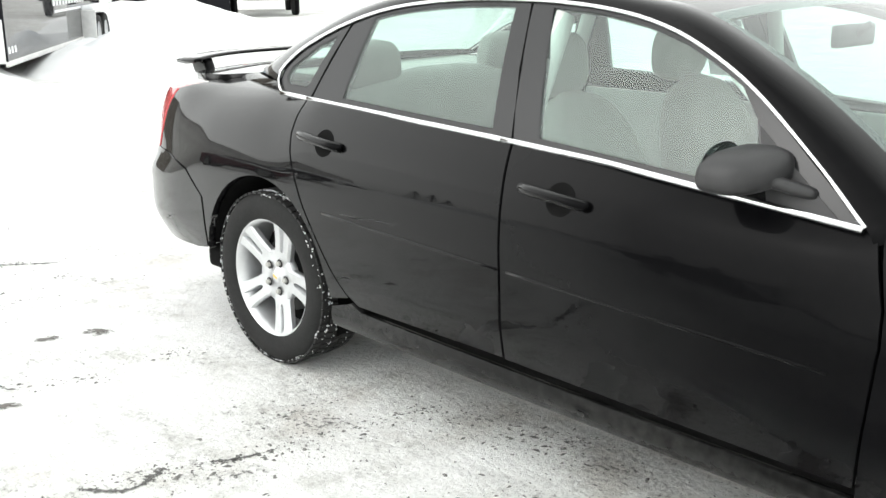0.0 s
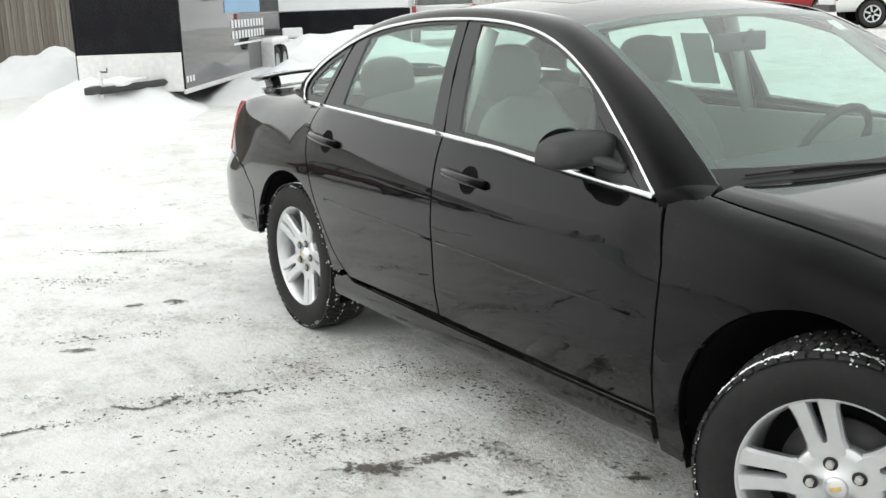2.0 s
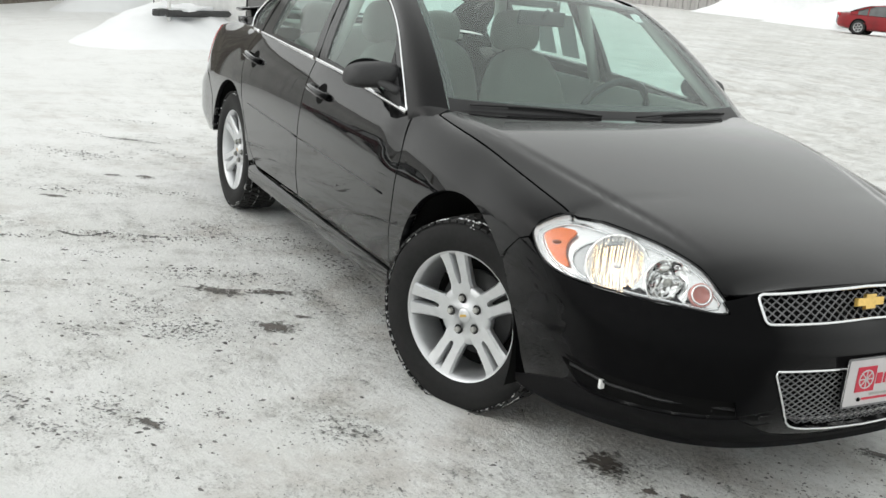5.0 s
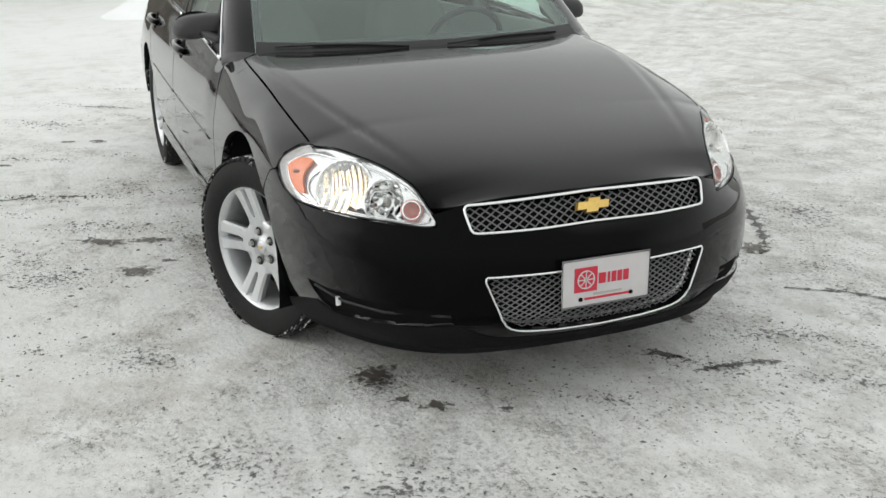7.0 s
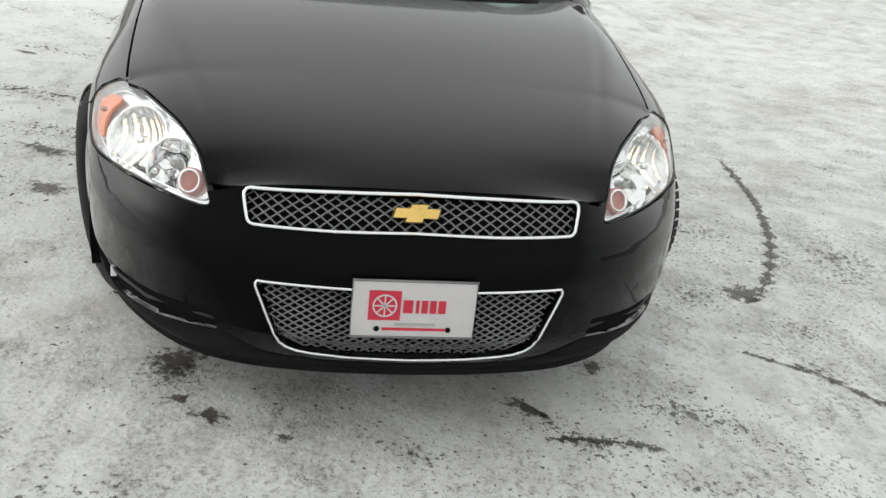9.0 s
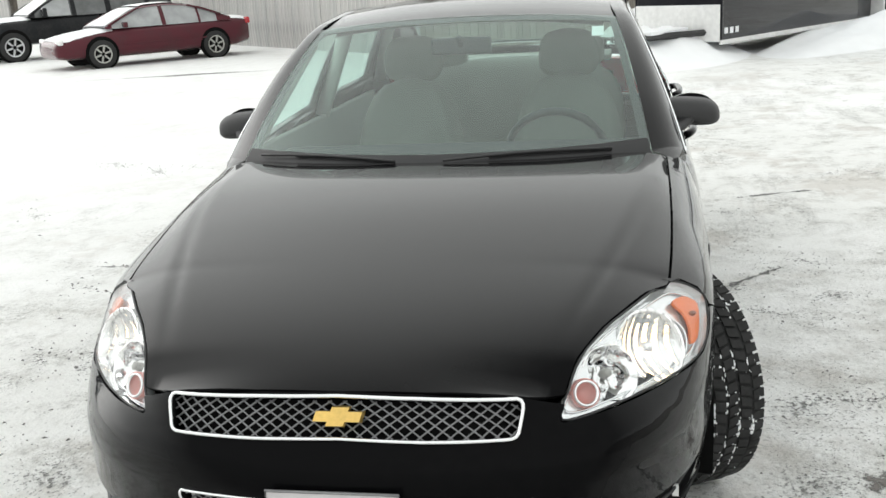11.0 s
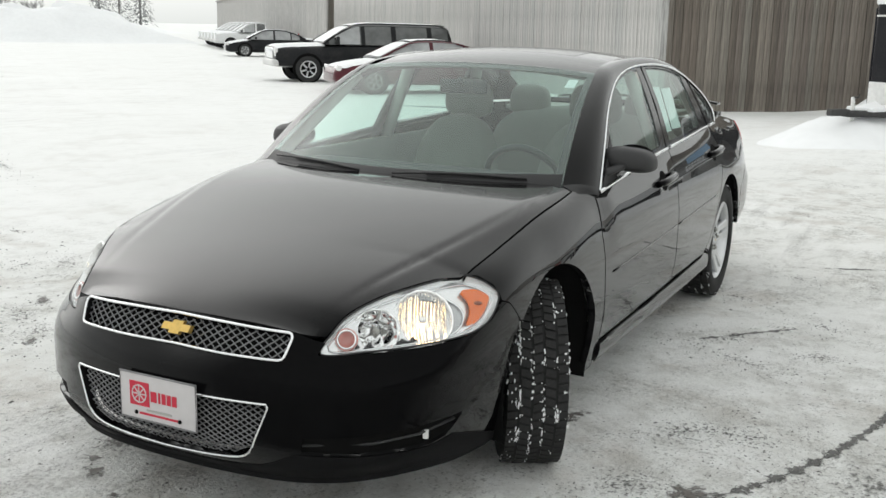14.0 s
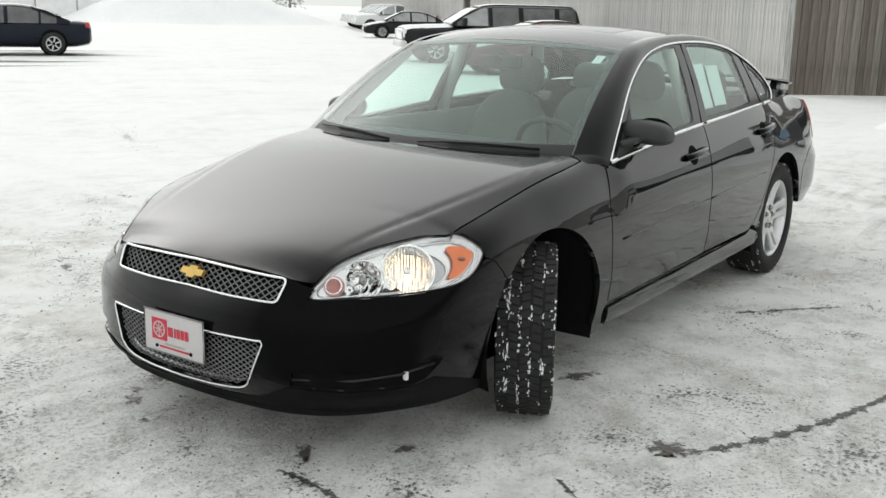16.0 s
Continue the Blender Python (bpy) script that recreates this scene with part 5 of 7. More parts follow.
# underbody and inner structure
part("floor_pan", box(3.9, 1.36, 0.1, (-0.2, 0, 0.25), 0.03), dark_void, sedan, "dark underbody")
part("engine_bay", box(0.9, 1.1, 0.34, (1.6, 0, 0.45), 0.05), dark_void, sedan, "dark engine bay")
part("firewall", box(0.08, 1.42, 0.6, (1.02, 0, 0.62), 0.02), dark_void, sedan)
part("trunk_floor", box(0.72, 1.1, 0.6, (-1.98, 0, 0.62), 0.05), dark_void, sedan)
for side in (-1, 1):
    part("door_card", box(1.9, 0.03, 0.62, (-0.2, side * 0.77, 0.655), 0.01), trim_grey, sedan, "grey inner door trim")

# ---- cabin ----
def cushion(depth, width, height, at, taper=0.0, bolster=0.0):
    """A stuffed pad: rounded all round, narrower towards the top, its flanks standing forward."""
    bm = bmesh.new()
    rings = []
    n = 32
    for u in np.linspace(-0.995, 0.995, 17):
        u = math.copysign(abs(u) ** 0.8, u)
        a = width / 2 * (1 - abs(u) ** 4) ** 0.34 * (1 - taper * max(0, u + 0.2) ** 1.5)
        b = depth / 2 * (1 - abs(u) ** 3) ** 0.5
        ring = []
        for k in range(n):
            t = 2 * math.pi * k / n
            c, s = math.cos(t), math.sin(t)
            y, x = a * math.copysign(abs(c) ** 0.6, c), b * math.copysign(abs(s) ** 0.6, s)
            if s > 0:
                x += bolster * (1 - abs(u)) * (math.exp(-((abs(y) / a - 0.78) / 0.16) ** 2) - 0.3)
            ring.append(bm.verts.new((at[0] + x, at[1] + y, at[2] + height / 2 * u)))
        rings.append(ring)
    for r, q in zip(rings, rings[1:]):
        for k in range(n):
            bm.faces.new((r[k], r[(k + 1) % n], q[(k + 1) % n], q[k]))
    bm.faces.new(rings[0][::-1])
    bm.faces.new(rings[-1])
    bmesh.ops.recalc_face_normals(bm, faces=bm.faces)
    return bm


def seat(name, x, y, width, label):
    s = part(name, box(0.5, width, 0.2, (0.08, 0, 0.42), 0.06, 3), cloth, sedan, label, True, Matrix.Translation((x, y, 0)))
    back = cushion(0.19, width * 0.96, 0.68, (0, 0, 0.33), 0.24 if width < 0.7 else 0.06, 0.045 if width < 0.7 else 0.015)
    part("seat_back", back, cloth, s, "", True, Matrix.Translation((-0.17, 0, 0.46)) @ pose(0, 0, 0, 0, -17, 0))
    if width < 0.7:
        part("headrest", cushion(0.12, 0.28, 0.22, (-0.43, 0, 1.185), 0.12), cloth, s, "cloth headrest")
    return s


for y in (-0.37, 0.37):
    seat("front_seat", 0.02, y, 0.54, "grey-beige cloth front seat")
bench = seat("rear_bench", -0.98, 0, 1.3, "grey-beige cloth rear bench")
for y in (-0.38, 0.38):
    part("headrest", cushion(0.11, 0.27, 0.2, (-1.33 + 0.98, y, 1.125), 0.12), cloth, bench, "cloth headrest")
part("parcel_shelf", box(0.42, 1.1, 0.03, (-1.54, 0, 1.075), 0.01), trim_grey, sedan, "grey parcel shelf")
dash = box(0.42, 1.42, 0.3, (0.80, 0, 0.80), 0.09, 4)
part("dashboard", dash, dash_black, sedan, "dark dashboard")
part("dash_top", box(0.40, 1.36, 0.04, (0.88, 0, 0.925), 0.015), dash_black, sedan)
sw = [(0.0, 0.185 * math.cos(a), 0.185 * math.sin(a)) for a in np.linspace(0, 2 * math.pi, 28, endpoint=False)]
steering = part("steering_wheel", tube(sw, 0.016, True, 8), dash_black, sedan, "dark steering wheel", True, Matrix.Translation((0.53, 0.37, 0.885)) @ pose(0, 0, 0, 0, 25, 0))
part("wheel_hub", box(0.05, 0.32, 0.09, (0.01, 0, 0), 0.02, 3), dash_black, steering)
part("mirror_inside", box(0.03, 0.24, 0.065, (0.42, 0, 1.295), 0.014, 3), dash_black, sedan, "inside mirror")
part("mirror_stalk", tube([(0.43, 0, 1.30), (0.47, 0, 1.33)], 0.012), dash_black, sedan)
rows = [[tuple(Vector(dome(x, y)) + Vector((0, 0, -0.035))) for y in np.linspace(-0.55, 0.55, 9)] for x in np.linspace(0.30, -1.02, 12)]
loft("headlining", rows, headliner, sedan, "grey headlining")
for side in (-1, 1):
    for xa, za, xb, zb in ((0.80, 0.96, 0.33, 1.32), (-0.2, 0.96, -0.17, 1.36), (-1.22, 1.02, -1.02, 1.34)):
        part("pillar_trim", tube([(xa, side * (side_glass(xa, za) - 0.05), za), (xb, side * (side_glass(xb, zb) - 0.035), zb)], 0.035, False, 8, flat=0.7), headliner, sedan, "grey pillar trim")
part("price_sheet", box(0.17, 0.003, 0.24, (0, 0, 0), 0.001), paper, sedan, "white paper sheet in the rear side window", False, Matrix.Translation((-0.42, 0.715, 1.175)) @ pose(0, 0, 0, 20, 0, 0))
part("price_sheet", box(0.17, 0.003, 0.22, (0, 0, 0), 0.001), paper, sedan, "white paper sheet in the rear side window", False, Matrix.Translation((-0.64, 0.71, 1.17)) @ pose(0, 0, 0, 20, 0, 0))
part("windshield_sticker", box(0.065, 0.045, 0.002, (0, 0, 0)), paper, sedan, "small white sticker", False, Matrix.Translation(Vector(wind_skin(0.86, 0.86)) + Vector((-0.006, 0, -0.008))) @ pose(0, 0, 0, 0, 30, 0))


# ---- ground ----
def ease(t):
    t = min(1.0, max(0.0, t))
    return t * t * (3 - 2 * t)


def ground_height(x, y):
    d = math.hypot(x, y)
    near = max(0.0, 1 - d / 40)
    h = 0.012 * noise.noise(Vector((x * 0.5, y * 0.5, 0))) + 0.006 * noise.noise(Vector((x * 2.1, y * 2.1, 3)))
    under = 1 - math.exp(-((max(0, abs(x) - 2.2)) ** 2 + (max(0, abs(y) - 0.9)) ** 2) / 0.3)
    # packed snow rises a little towards the trailer and across the lot
    rise = 0.15 * ease((-x - 6) / 4) * ease((y + 1.5) / 2.5) + 0.2 * ease((y - 16) / 18)
    return h * under * near - 0.004 + rise


def grid_axis(c):
    v = list(np.arange(c - 9, c + 9.01, 0.15))
    for k in np.geomspace(10, 2500, 26):
        v = [c - k] + v + [c + k]
    return v


def ground_mesh():
    bm = bmesh.new()
    xs, ys = grid_axis(1.0), grid_axis(0.0)
    g = [[bm.verts.new((x, y, ground_height(x, y))) for y in ys] for x in xs]
    for i in range(len(xs) - 1):
        for j in range(len(ys) - 1):
            bm.faces.new((g[i][j], g[i + 1][j], g[i + 1][j + 1], g[i][j + 1]))
    return bm


ground = tagged(mesh_object("ground", ground_mesh(), snow), "trodden snow with grey ice and grit over a lot", "ground", kind="structure")


def blot(bm, x, y, length, width, angle, rng, ragged=0.35, slot=0):
    """A ragged flat patch that follows the ground."""
    c, s = math.cos(radians(angle)), math.sin(radians(angle))
    seed = rng.uniform(0, 100)
    rim = []
    n = 44
    for i in range(n):
        a = 2 * math.pi * i / n
        r = 1 + ragged * 1.4 * noise.noise(Vector((math.cos(a) * 1.6, math.sin(a) * 1.6, seed))) + ragged * 0.8 * noise.noise(Vector((math.cos(a) * 6, math.sin(a) * 6, seed + 9))) + rng.uniform(-0.1, 0.1)
        u, v = math.cos(a) * length / 2 * r, math.sin(a) * width / 2 * r
        px, py = x + u * c - v * s, y + u * s + v * c
        rim.append(bm.verts.new((px, py, ground_height(px, py) + 0.003)))
    m = bm.verts.new((x, y, ground_height(x, y) + 0.005))
    uv = bm.loops.layers.uv.verify()
    for i in range(n):
        made = bm.faces.new((m, rim[i], rim[(i + 1) % n]))
        made.material_index = slot
        for lp, at in zip(made.loops, ((0, 0), (math.cos(2 * math.pi * i / n), math.sin(2 * math.pi * i / n)), (math.cos(2 * math.pi * (i + 1) / n), math.sin(2 * math.pi * (i + 1) / n)))):
            lp[uv].uv = at


STAINS = [(0.12, -1.35, 0.24, 0.09, 45), (0.19, -1.13, 0.20, 0.06, 62), (0.63, -1.235, 0.16, 0.11, 59), (0.54, -1.08, 0.08, 0.03, 59), (-2.21, -1.20, 0.12, 0.08, 58), (-2.28, -1.40, 0.12, 0.05, 58),
          (-1.72, -1.82, 0.14, 0.05, 59), (2.04, -0.60, 0.14, 0.12, 80), (2.24, -0.58, 0.06, 0.045, 60), (2.33, -0.49, 0.08, 0.06, 70), (0.97, 0.79, 0.16, 0.08, 144), (2.03, 0.66, 0.08, 0.06, 129),
          (1.46, 1.41, 0.14, 0.11, 95), (2.43, -0.29, 0.04, 0.03, 70), (0.70, -0.72, 0.08, 0.05, 60), (2.28, 0.39, 0.11, 0.04, 45), (0.80, -2.46, 0.16, 0.06, 50), (-0.17, -2.78, 0.16, 0.05, 60), (1.38, -1.89, 0.1, 0.06, 40), (1.22, -2.51, 0.14, 0.05, 50)]
rng = random.Random(5)
for x, y, ln, wd, an in STAINS:
    bm = bmesh.new()
    blot(bm, x, y, ln * 1.5, wd * 1.6, an, rng, 0.4)
    tagged(mesh_object("bare_patch", bm, wet_asphalt), "dark wet patch of bare asphalt in the snow", "bare patch", "bare patches in the snow")
STREAKS = [([(1.54, 1.39), (1.40, 1.52), (1.13, 1.68), (0.80, 1.82), (0.40, 1.94), (0.0, 2.01), (-0.35, 2.05)], 0.05), ([(1.95, 1.33), (2.06, 1.42), (2.32, 1.60), (2.6, 1.78)], 0.026),
           ([(-0.97, -1.9), (-0.85, -1.78), (-0.90, -1.62)], 0.026), ([(-0.84, -1.52), (-0.79, -1.44), (-0.75, -1.3)], 0.018), ([(-3.66, -1.28), (-3.5, -1.05), (-3.34, -0.82)], 0.03), ([(-0.94, -2.5), (-0.93, -2.29), (-0.9, -2.1)], 0.03),
           ([(-0.38, 0.98), (-0.66, 1.22), (-0.9, 1.45)], 0.03), ([(-2.5, 1.3), (-2.66, 1.62), (-2.75, 1.9)], 0.035), ([(1.9, 1.2), (2.06, 1.42)], 0.02), ([(2.43, 0.40), (2.45, 0.63), (2.5, 0.75)], 0.035)]
for line, wd in STREAKS:
    bm = bmesh.new()
    run = spline(line, max(24, int(len(line) * 22)))
    seed = rng.uniform(0, 50)
    edge = []
    for i, (x, y) in enumerate(run):
        a, b = run[max(i - 1, 0)], run[min(i + 1, len(run) - 1)]
        d = math.atan2(b[1] - a[1], b[0] - a[0])
        w = wd * 0.95 * max(0.15, min(1, i / 4, (len(run) - 1 - i) / 4) * (0.62 + 1.1 * noise.noise(Vector((i * 0.22, seed, 0)))))
        pair = []
        for k in (1, -1):
            e = w * (1 + 0.7 * noise.noise(Vector((i * 0.9, seed + k * 7, 1))))
            px, py = x - k * e * math.sin(d), y + k * e * math.cos(d)
            pair.append(bm.verts.new((px, py, ground_height(px, py) + 0.003)))
        edge.append(pair)
    uv = bm.loops.layers.uv.verify()
    for i, ((a, b), (c, d)) in enumerate(zip(edge, edge[1:])):
        e0, e1 = ((abs(2 * k / (len(edge) - 1) - 1)) ** 5 for k in (i, i + 1))
        for quad, ats in (((a, b, d, c), ((e0, 1), (e0, -1), (e1, -1), (e1, 1))),):
            for lp, at in zip(bm.faces.new(quad).loops, ats):
                lp[uv].uv = at
    tagged(mesh_object("worn_track", bm, track_grit), "dark worn tyre track through the snow", "tyre track", "worn tracks in the snow")

# grit and crumbs of ice, too many to count
grit_stone = material("dark_grit", (0.14, 0.136, 0.13), 0.8, 0, 0.6, 30)


def grit_mesh():
    bm = bmesh.new()
    rng = random.Random(11)
    homes = [(2.45, 0.55, 0.25, 0.12, 75, 260), (2.3, 0.88, 0.3, 0.12, 66, 200), (2.75, 0.9, 0.5, 0.14, 40, 260), (3.1, -0.3, 0.5, 0.25, 40, 420), (2.75, -0.75, 0.4, 0.25, 60, 320), (-0.5, 1.12, 0.4, 0.15, 138, 260),
             (-0.4, 1.6, 0.4, 0.15, 110, 240), (0.9, 1.25, 0.5, 0.25, 140, 420), (1.5, 1.2, 0.4, 0.2, 130, 300), (-2.93, -1.47, 0.25, 0.1, 58, 260), (-0.1, -1.45, 0.3, 0.1, 62, 260), (-0.8, -1.08, 0.3, 0.12, 40, 260),
             (0.3, -0.95, 0.7, 0.14, 10, 520), (-0.7, -1.5, 0.3, 0.1, 68, 260), (0.6, -1.6, 0.5, 0.2, 40, 260), (1.6, -1.3, 0.4, 0.3, 40, 300), (2.4, -1.2, 0.4, 0.3, 60, 360), (1.1, 2.0, 0.6, 0.3, 150, 360)]
    homes += [(-0.15, 1.25, 0.34, 0.09, 70, 620), (-2.1, 1.25, 0.22, 0.08, 55, 240), (-0.97, 1.56, 0.28, 0.1, 60, 320), (0.85, 1.5, 0.28, 0.15, 60, 520), (2.5, 0.03, 0.26, 0.12, 50, 900), (2.12, -0.6, 0.22, 0.15, 60, 420),
              (2.37, 0.45, 0.12, 0.06, 45, 380), (2.3, 0.87, 0.18, 0.1, 50, 420), (2.37, 1.0, 0.22, 0.07, 28, 420), (1.73, 1.5, 0.2, 0.1, 50, 260), (1.24, -2.0, 0.3, 0.15, 30, 380), (0.06, -3.08, 0.4, 0.2, 40, 380), (-1.4, 1.0, 0.3, 0.12, 60, 300)]
    # along the right side of the car
    homes += [(-0.88, -1.68, 0.10, 0.03, 60, 260), (-0.80, -1.46, 0.13, 0.022, 62, 300), (-0.73, -1.15, 0.16, 0.025, 70, 260), (-0.65, -0.82, 0.12, 0.03, 70, 240), (-0.92, -2.15, 0.2, 0.02, 75, 240), (-0.94, -1.10, 0.06, 0.03, 60, 140),
              (-0.10, -0.60, 0.16, 0.07, 40, 420), (-0.43, -0.68, 0.16, 0.06, 20, 320), (0.08, -0.66, 0.3, 0.07, 15, 420), (-0.2, -1.38, 0.1, 0.04, 62, 260), (-0.05, -1.12, 0.1, 0.05, 60, 220), (-1.75, -1.48, 0.07, 0.03, 60, 140),
              (-1.75, -1.12, 0.08, 0.03, 65, 140), (-2.95, -1.45, 0.14, 0.06, 58, 300), (-3.5, -1.0, 0.22, 0.03, 60, 200), (-4.4, -0.85, 0.25, 0.03, 62, 160), (0.3, -1.7, 0.25, 0.1, 50, 320), (0.55, -1.5, 0.2, 0.1, 40, 260),
              (-0.55, -1.75, 0.12, 0.05, 60, 160), (0.62, -0.72, 0.16, 0.05, 20, 260), (-1.9, -1.75, 0.15, 0.05, 60, 200), (1.1, -2.3, 0.3, 0.12, 50, 300), (0.3, -3.5, 0.4, 0.12, 55, 300), (1.1, -3.0, 0.3, 0.1, 50, 240), (-2.9, -7.2, 0.9, 0.12, 60, 300)]
    for i in range(60):
        homes.append((rng.uniform(-5, 4), rng.uniform(-4.5, 4.5), rng.uniform(0.08, 0.35), rng.uniform(0.04, 0.14), rng.uniform(30, 80), rng.randrange(40, 140)))
    for hx, hy, sl, sw, an, count in homes:
        right = hy < -0.45 and hx < 1.8  # coarser crumbs lie along this side
        c, s = math.cos(radians(an)), math.sin(radians(an))
        blot(bm, hx, hy, sl * 3.0, sw * 3.6, an, rng, 0.4, 1)
        for _ in range(int(count * 0.35)):
            u, v = rng.gauss(0, sl), rng.gauss(0, sw)
            x, y = hx + u * c - v * s, hy + u * s + v * c
            r = min(0.010, 0.0014 + rng.expovariate(470)) if right else min(0.007, 0.0014 + rng.expovariate(800))
            n, a0, st, sw2 = 6, rng.uniform(0, 6.28), rng.uniform(0.8, 2.4), rng.gauss(0, 0.7)
            cc, ss = math.cos(radians(an) + sw2), math.sin(radians(an) + sw2)
            z = ground_height(x, y)
            ring = []
            for k in range(n):
                a = a0 + 2 * math.pi * k / n
                p, q = r * st * math.cos(a) * rng.uniform(0.45, 1.4), r * math.sin(a) * rng.uniform(0.35, 1.4)
                ring.append(bm.verts.new((x + p * cc - q * ss, y + p * ss + q * cc, z - 0.001)))
            tip = bm.verts.new((x, y, z + min(r * 0.5, 0.004) + 0.0015))
            for k in range(n):
                bm.faces.new((ring[k], ring[(k + 1) % n], tip))
    return bm


grit = tagged(mesh_object("grit", grit_mesh(), grit_stone, smooth=False), "dark grit and ice crumbs strewn on the snow", "grit", kind="stuff")
grit.data.materials.append(sparse_grit)

# ---- the barn wall of boards ----
def board_material(name, tones, moss=0.0):
    m = bpy.data.materials.new(name)
    m.use_nodes = True
    n, l = m.node_tree.nodes, m.node_tree.links
    b = n["Principled BSDF"]
    info, co = n.new("ShaderNodeObjectInfo"), n.new("ShaderNodeTexCoord")
    island = n.new("ShaderNodeNewGeometry")
    add = n.new("ShaderNodeMath")
    add.operation = "ADD"
    l.new(info.outputs["Random"], add.inputs[0])
    l.new(island.outputs["Random Per Island"], add.inputs[1])
    mod = n.new("ShaderNodeMath")
    mod.operation = "FRACT"
    l.new(add.outputs[0], mod.inputs[0])
    pick = ramp_node(n, [(i / (len(tones) - 1), t) for i, t in enumerate(tones)])
    l.new(mod.outputs[0], pick.inputs["Fac"])
    k = n.new("ShaderNodeMapping")
    k.inputs["Scale"].default_value = (9, 9, 0.5)
    l.new(co.outputs["Object"], k.inputs["Vector"])
    g = n.new("ShaderNodeTexNoise")
    g.inputs["Scale"].default_value, g.inputs["Detail"].default_value = 4, 7
    l.new(k.outputs["Vector"], g.inputs["Vector"])
    r = ramp_node(n, [(0.3, (0.55, 0.55, 0.55)), (0.7, (1.25, 1.25, 1.25))])
    l.new(g.outputs["Fac"], r.inputs["Fac"])
    mix = n.new("ShaderNodeMix")
    mix.data_type, mix.blend_type = "RGBA", "MULTIPLY"
    mix.inputs["Factor"].default_value = 1
    l.new(pick.outputs["Color"], mix.inputs["A"])
    l.new(r.outputs["Color"], mix.inputs["B"])
    l.new(mix.outputs["Result"], b.inputs["Base Color"])
    b.inputs["Roughness"].default_value = 0.85
    bump = n.new("ShaderNodeBump")
    bump.inputs["Strength"].default_value, bump.inputs["Distance"].default_value = 0.5, 0.01
    l.new(g.outputs["Fac"], bump.inputs["Height"])
    l.new(bump.outputs["Normal"], b.inputs["Normal"])
    return m


brown_boards = board_material("weathered_brown_boards", [(0.13, 0.112, 0.095), (0.18, 0.152, 0.128), (0.205, 0.19, 0.165), (0.25, 0.222, 0.19), (0.155, 0.132, 0.115)])
grey_boards = board_material("pale_grey_boards", [(0.42, 0.42, 0.41), (0.47, 0.465, 0.45), (0.51, 0.50, 0.485), (0.45, 0.44, 0.425)])
CORNER, WALL_H, LOW = Vector((-15.75, -3.53, 0)), 4.3, -0.2
LONG, SHORT = Vector((-0.719, -0.695, 0)), Vector((-0.63, 0.777, 0))  # along the pale wall and along the brown one
GAP = (34.9, 37.0)  # an open bay in the pale wall
LONG_END, SHORT_END = 110.0, 16.0


def wall_frame(along, facing):
    """A frame with x along a wall and y into the building."""
    return Matrix.Translation(CORNER + Vector((0, 0, LOW))) @ Matrix(((along.x, -facing.x, 0), (along.y, -facing.y, 0), (0, 0, 1))).to_4x4()


long_pose = wall_frame(LONG, Vector((0.695, -0.719, 0)))
short_pose = wall_frame(SHORT, Vector((0.777, 0.63, 0)))


def barn_wall(name, m, x0, x1, mat, label):
    ob = mesh_object(name, box(x1 - x0, 0.2, WALL_H, ((x0 + x1) / 2, 0.14, WALL_H / 2)), mat, smooth=False)
    ob.matrix_world = m
    return tagged(ob, label, "wall", kind="structure")


wall_long = barn_wall("wall_barn", long_pose, 0.05, GAP[0], grey_boards, "long barn wall of pale weathered vertical boards")
wall_far = barn_wall("wall_barn_far", long_pose, GAP[1], LONG_END, grey_boards, "far part of the pale barn wall")
wall_short = barn_wall("wall_barn_end", short_pose, 0.05, SHORT_END, brown_boards, "barn end wall of brown weathered vertical boards")
barn_wall("wall_barn_back", short_pose, SHORT_END, SHORT_END + 0.2, brown_boards, "hidden flank of the barn")
bay = bmesh.new()
for x, w in ((GAP[0] - 0.1, 0.2), (GAP[1] + 0.1, 0.2)):
    box(w, 4.0, WALL_H, (x, 2.1, WALL_H / 2), bm=bay)
box(GAP[1] - GAP[0], 0.2, WALL_H, ((GAP[0] + GAP[1]) / 2, 4.1, WALL_H / 2), bm=bay)
ob = mesh_object("wall_bay", bay, brown_boards, smooth=False)
ob.matrix_world = long_pose
tagged(ob, "shaded open bay between two barn walls", "wall", kind="structure")
rusty_steel = material("rusty_steel", (0.14, 0.11, 0.09), 0.6, 0.3, 0.4, 8)
for z in (2.55, 3.0, 3.6):
    beam = tagged(mesh_object("beam", box(GAP[1] - GAP[0] + 0.3, 0.16, 0.2, ((GAP[0] + GAP[1]) / 2, 0.6, z), 0.01), rusty_steel, smooth=False), "dark timber beam across the open bay", "beam", "beams across the bay")
    beam.matrix_world = long_pose
roof_edge = mesh_object("trim_eaves", box(LONG_END, 0.5, 0.14, (LONG_END / 2, 0.12, WALL_H + 0.08), 0.02), grey_boards, smooth=False)
roof_edge.matrix_world = long_pose
tagged(roof_edge, "pale eaves board along the barn", "eaves", kind="structure")
corner_post = mesh_object("trim_corner", box(0.14, 0.14, WALL_H, (0.0, 0.02, WALL_H / 2), 0.01), grey_boards, smooth=False)
corner_post.matrix_world = long_pose
tagged(corner_post, "weathered corner board where the barn walls meet", "corner board", kind="structure")

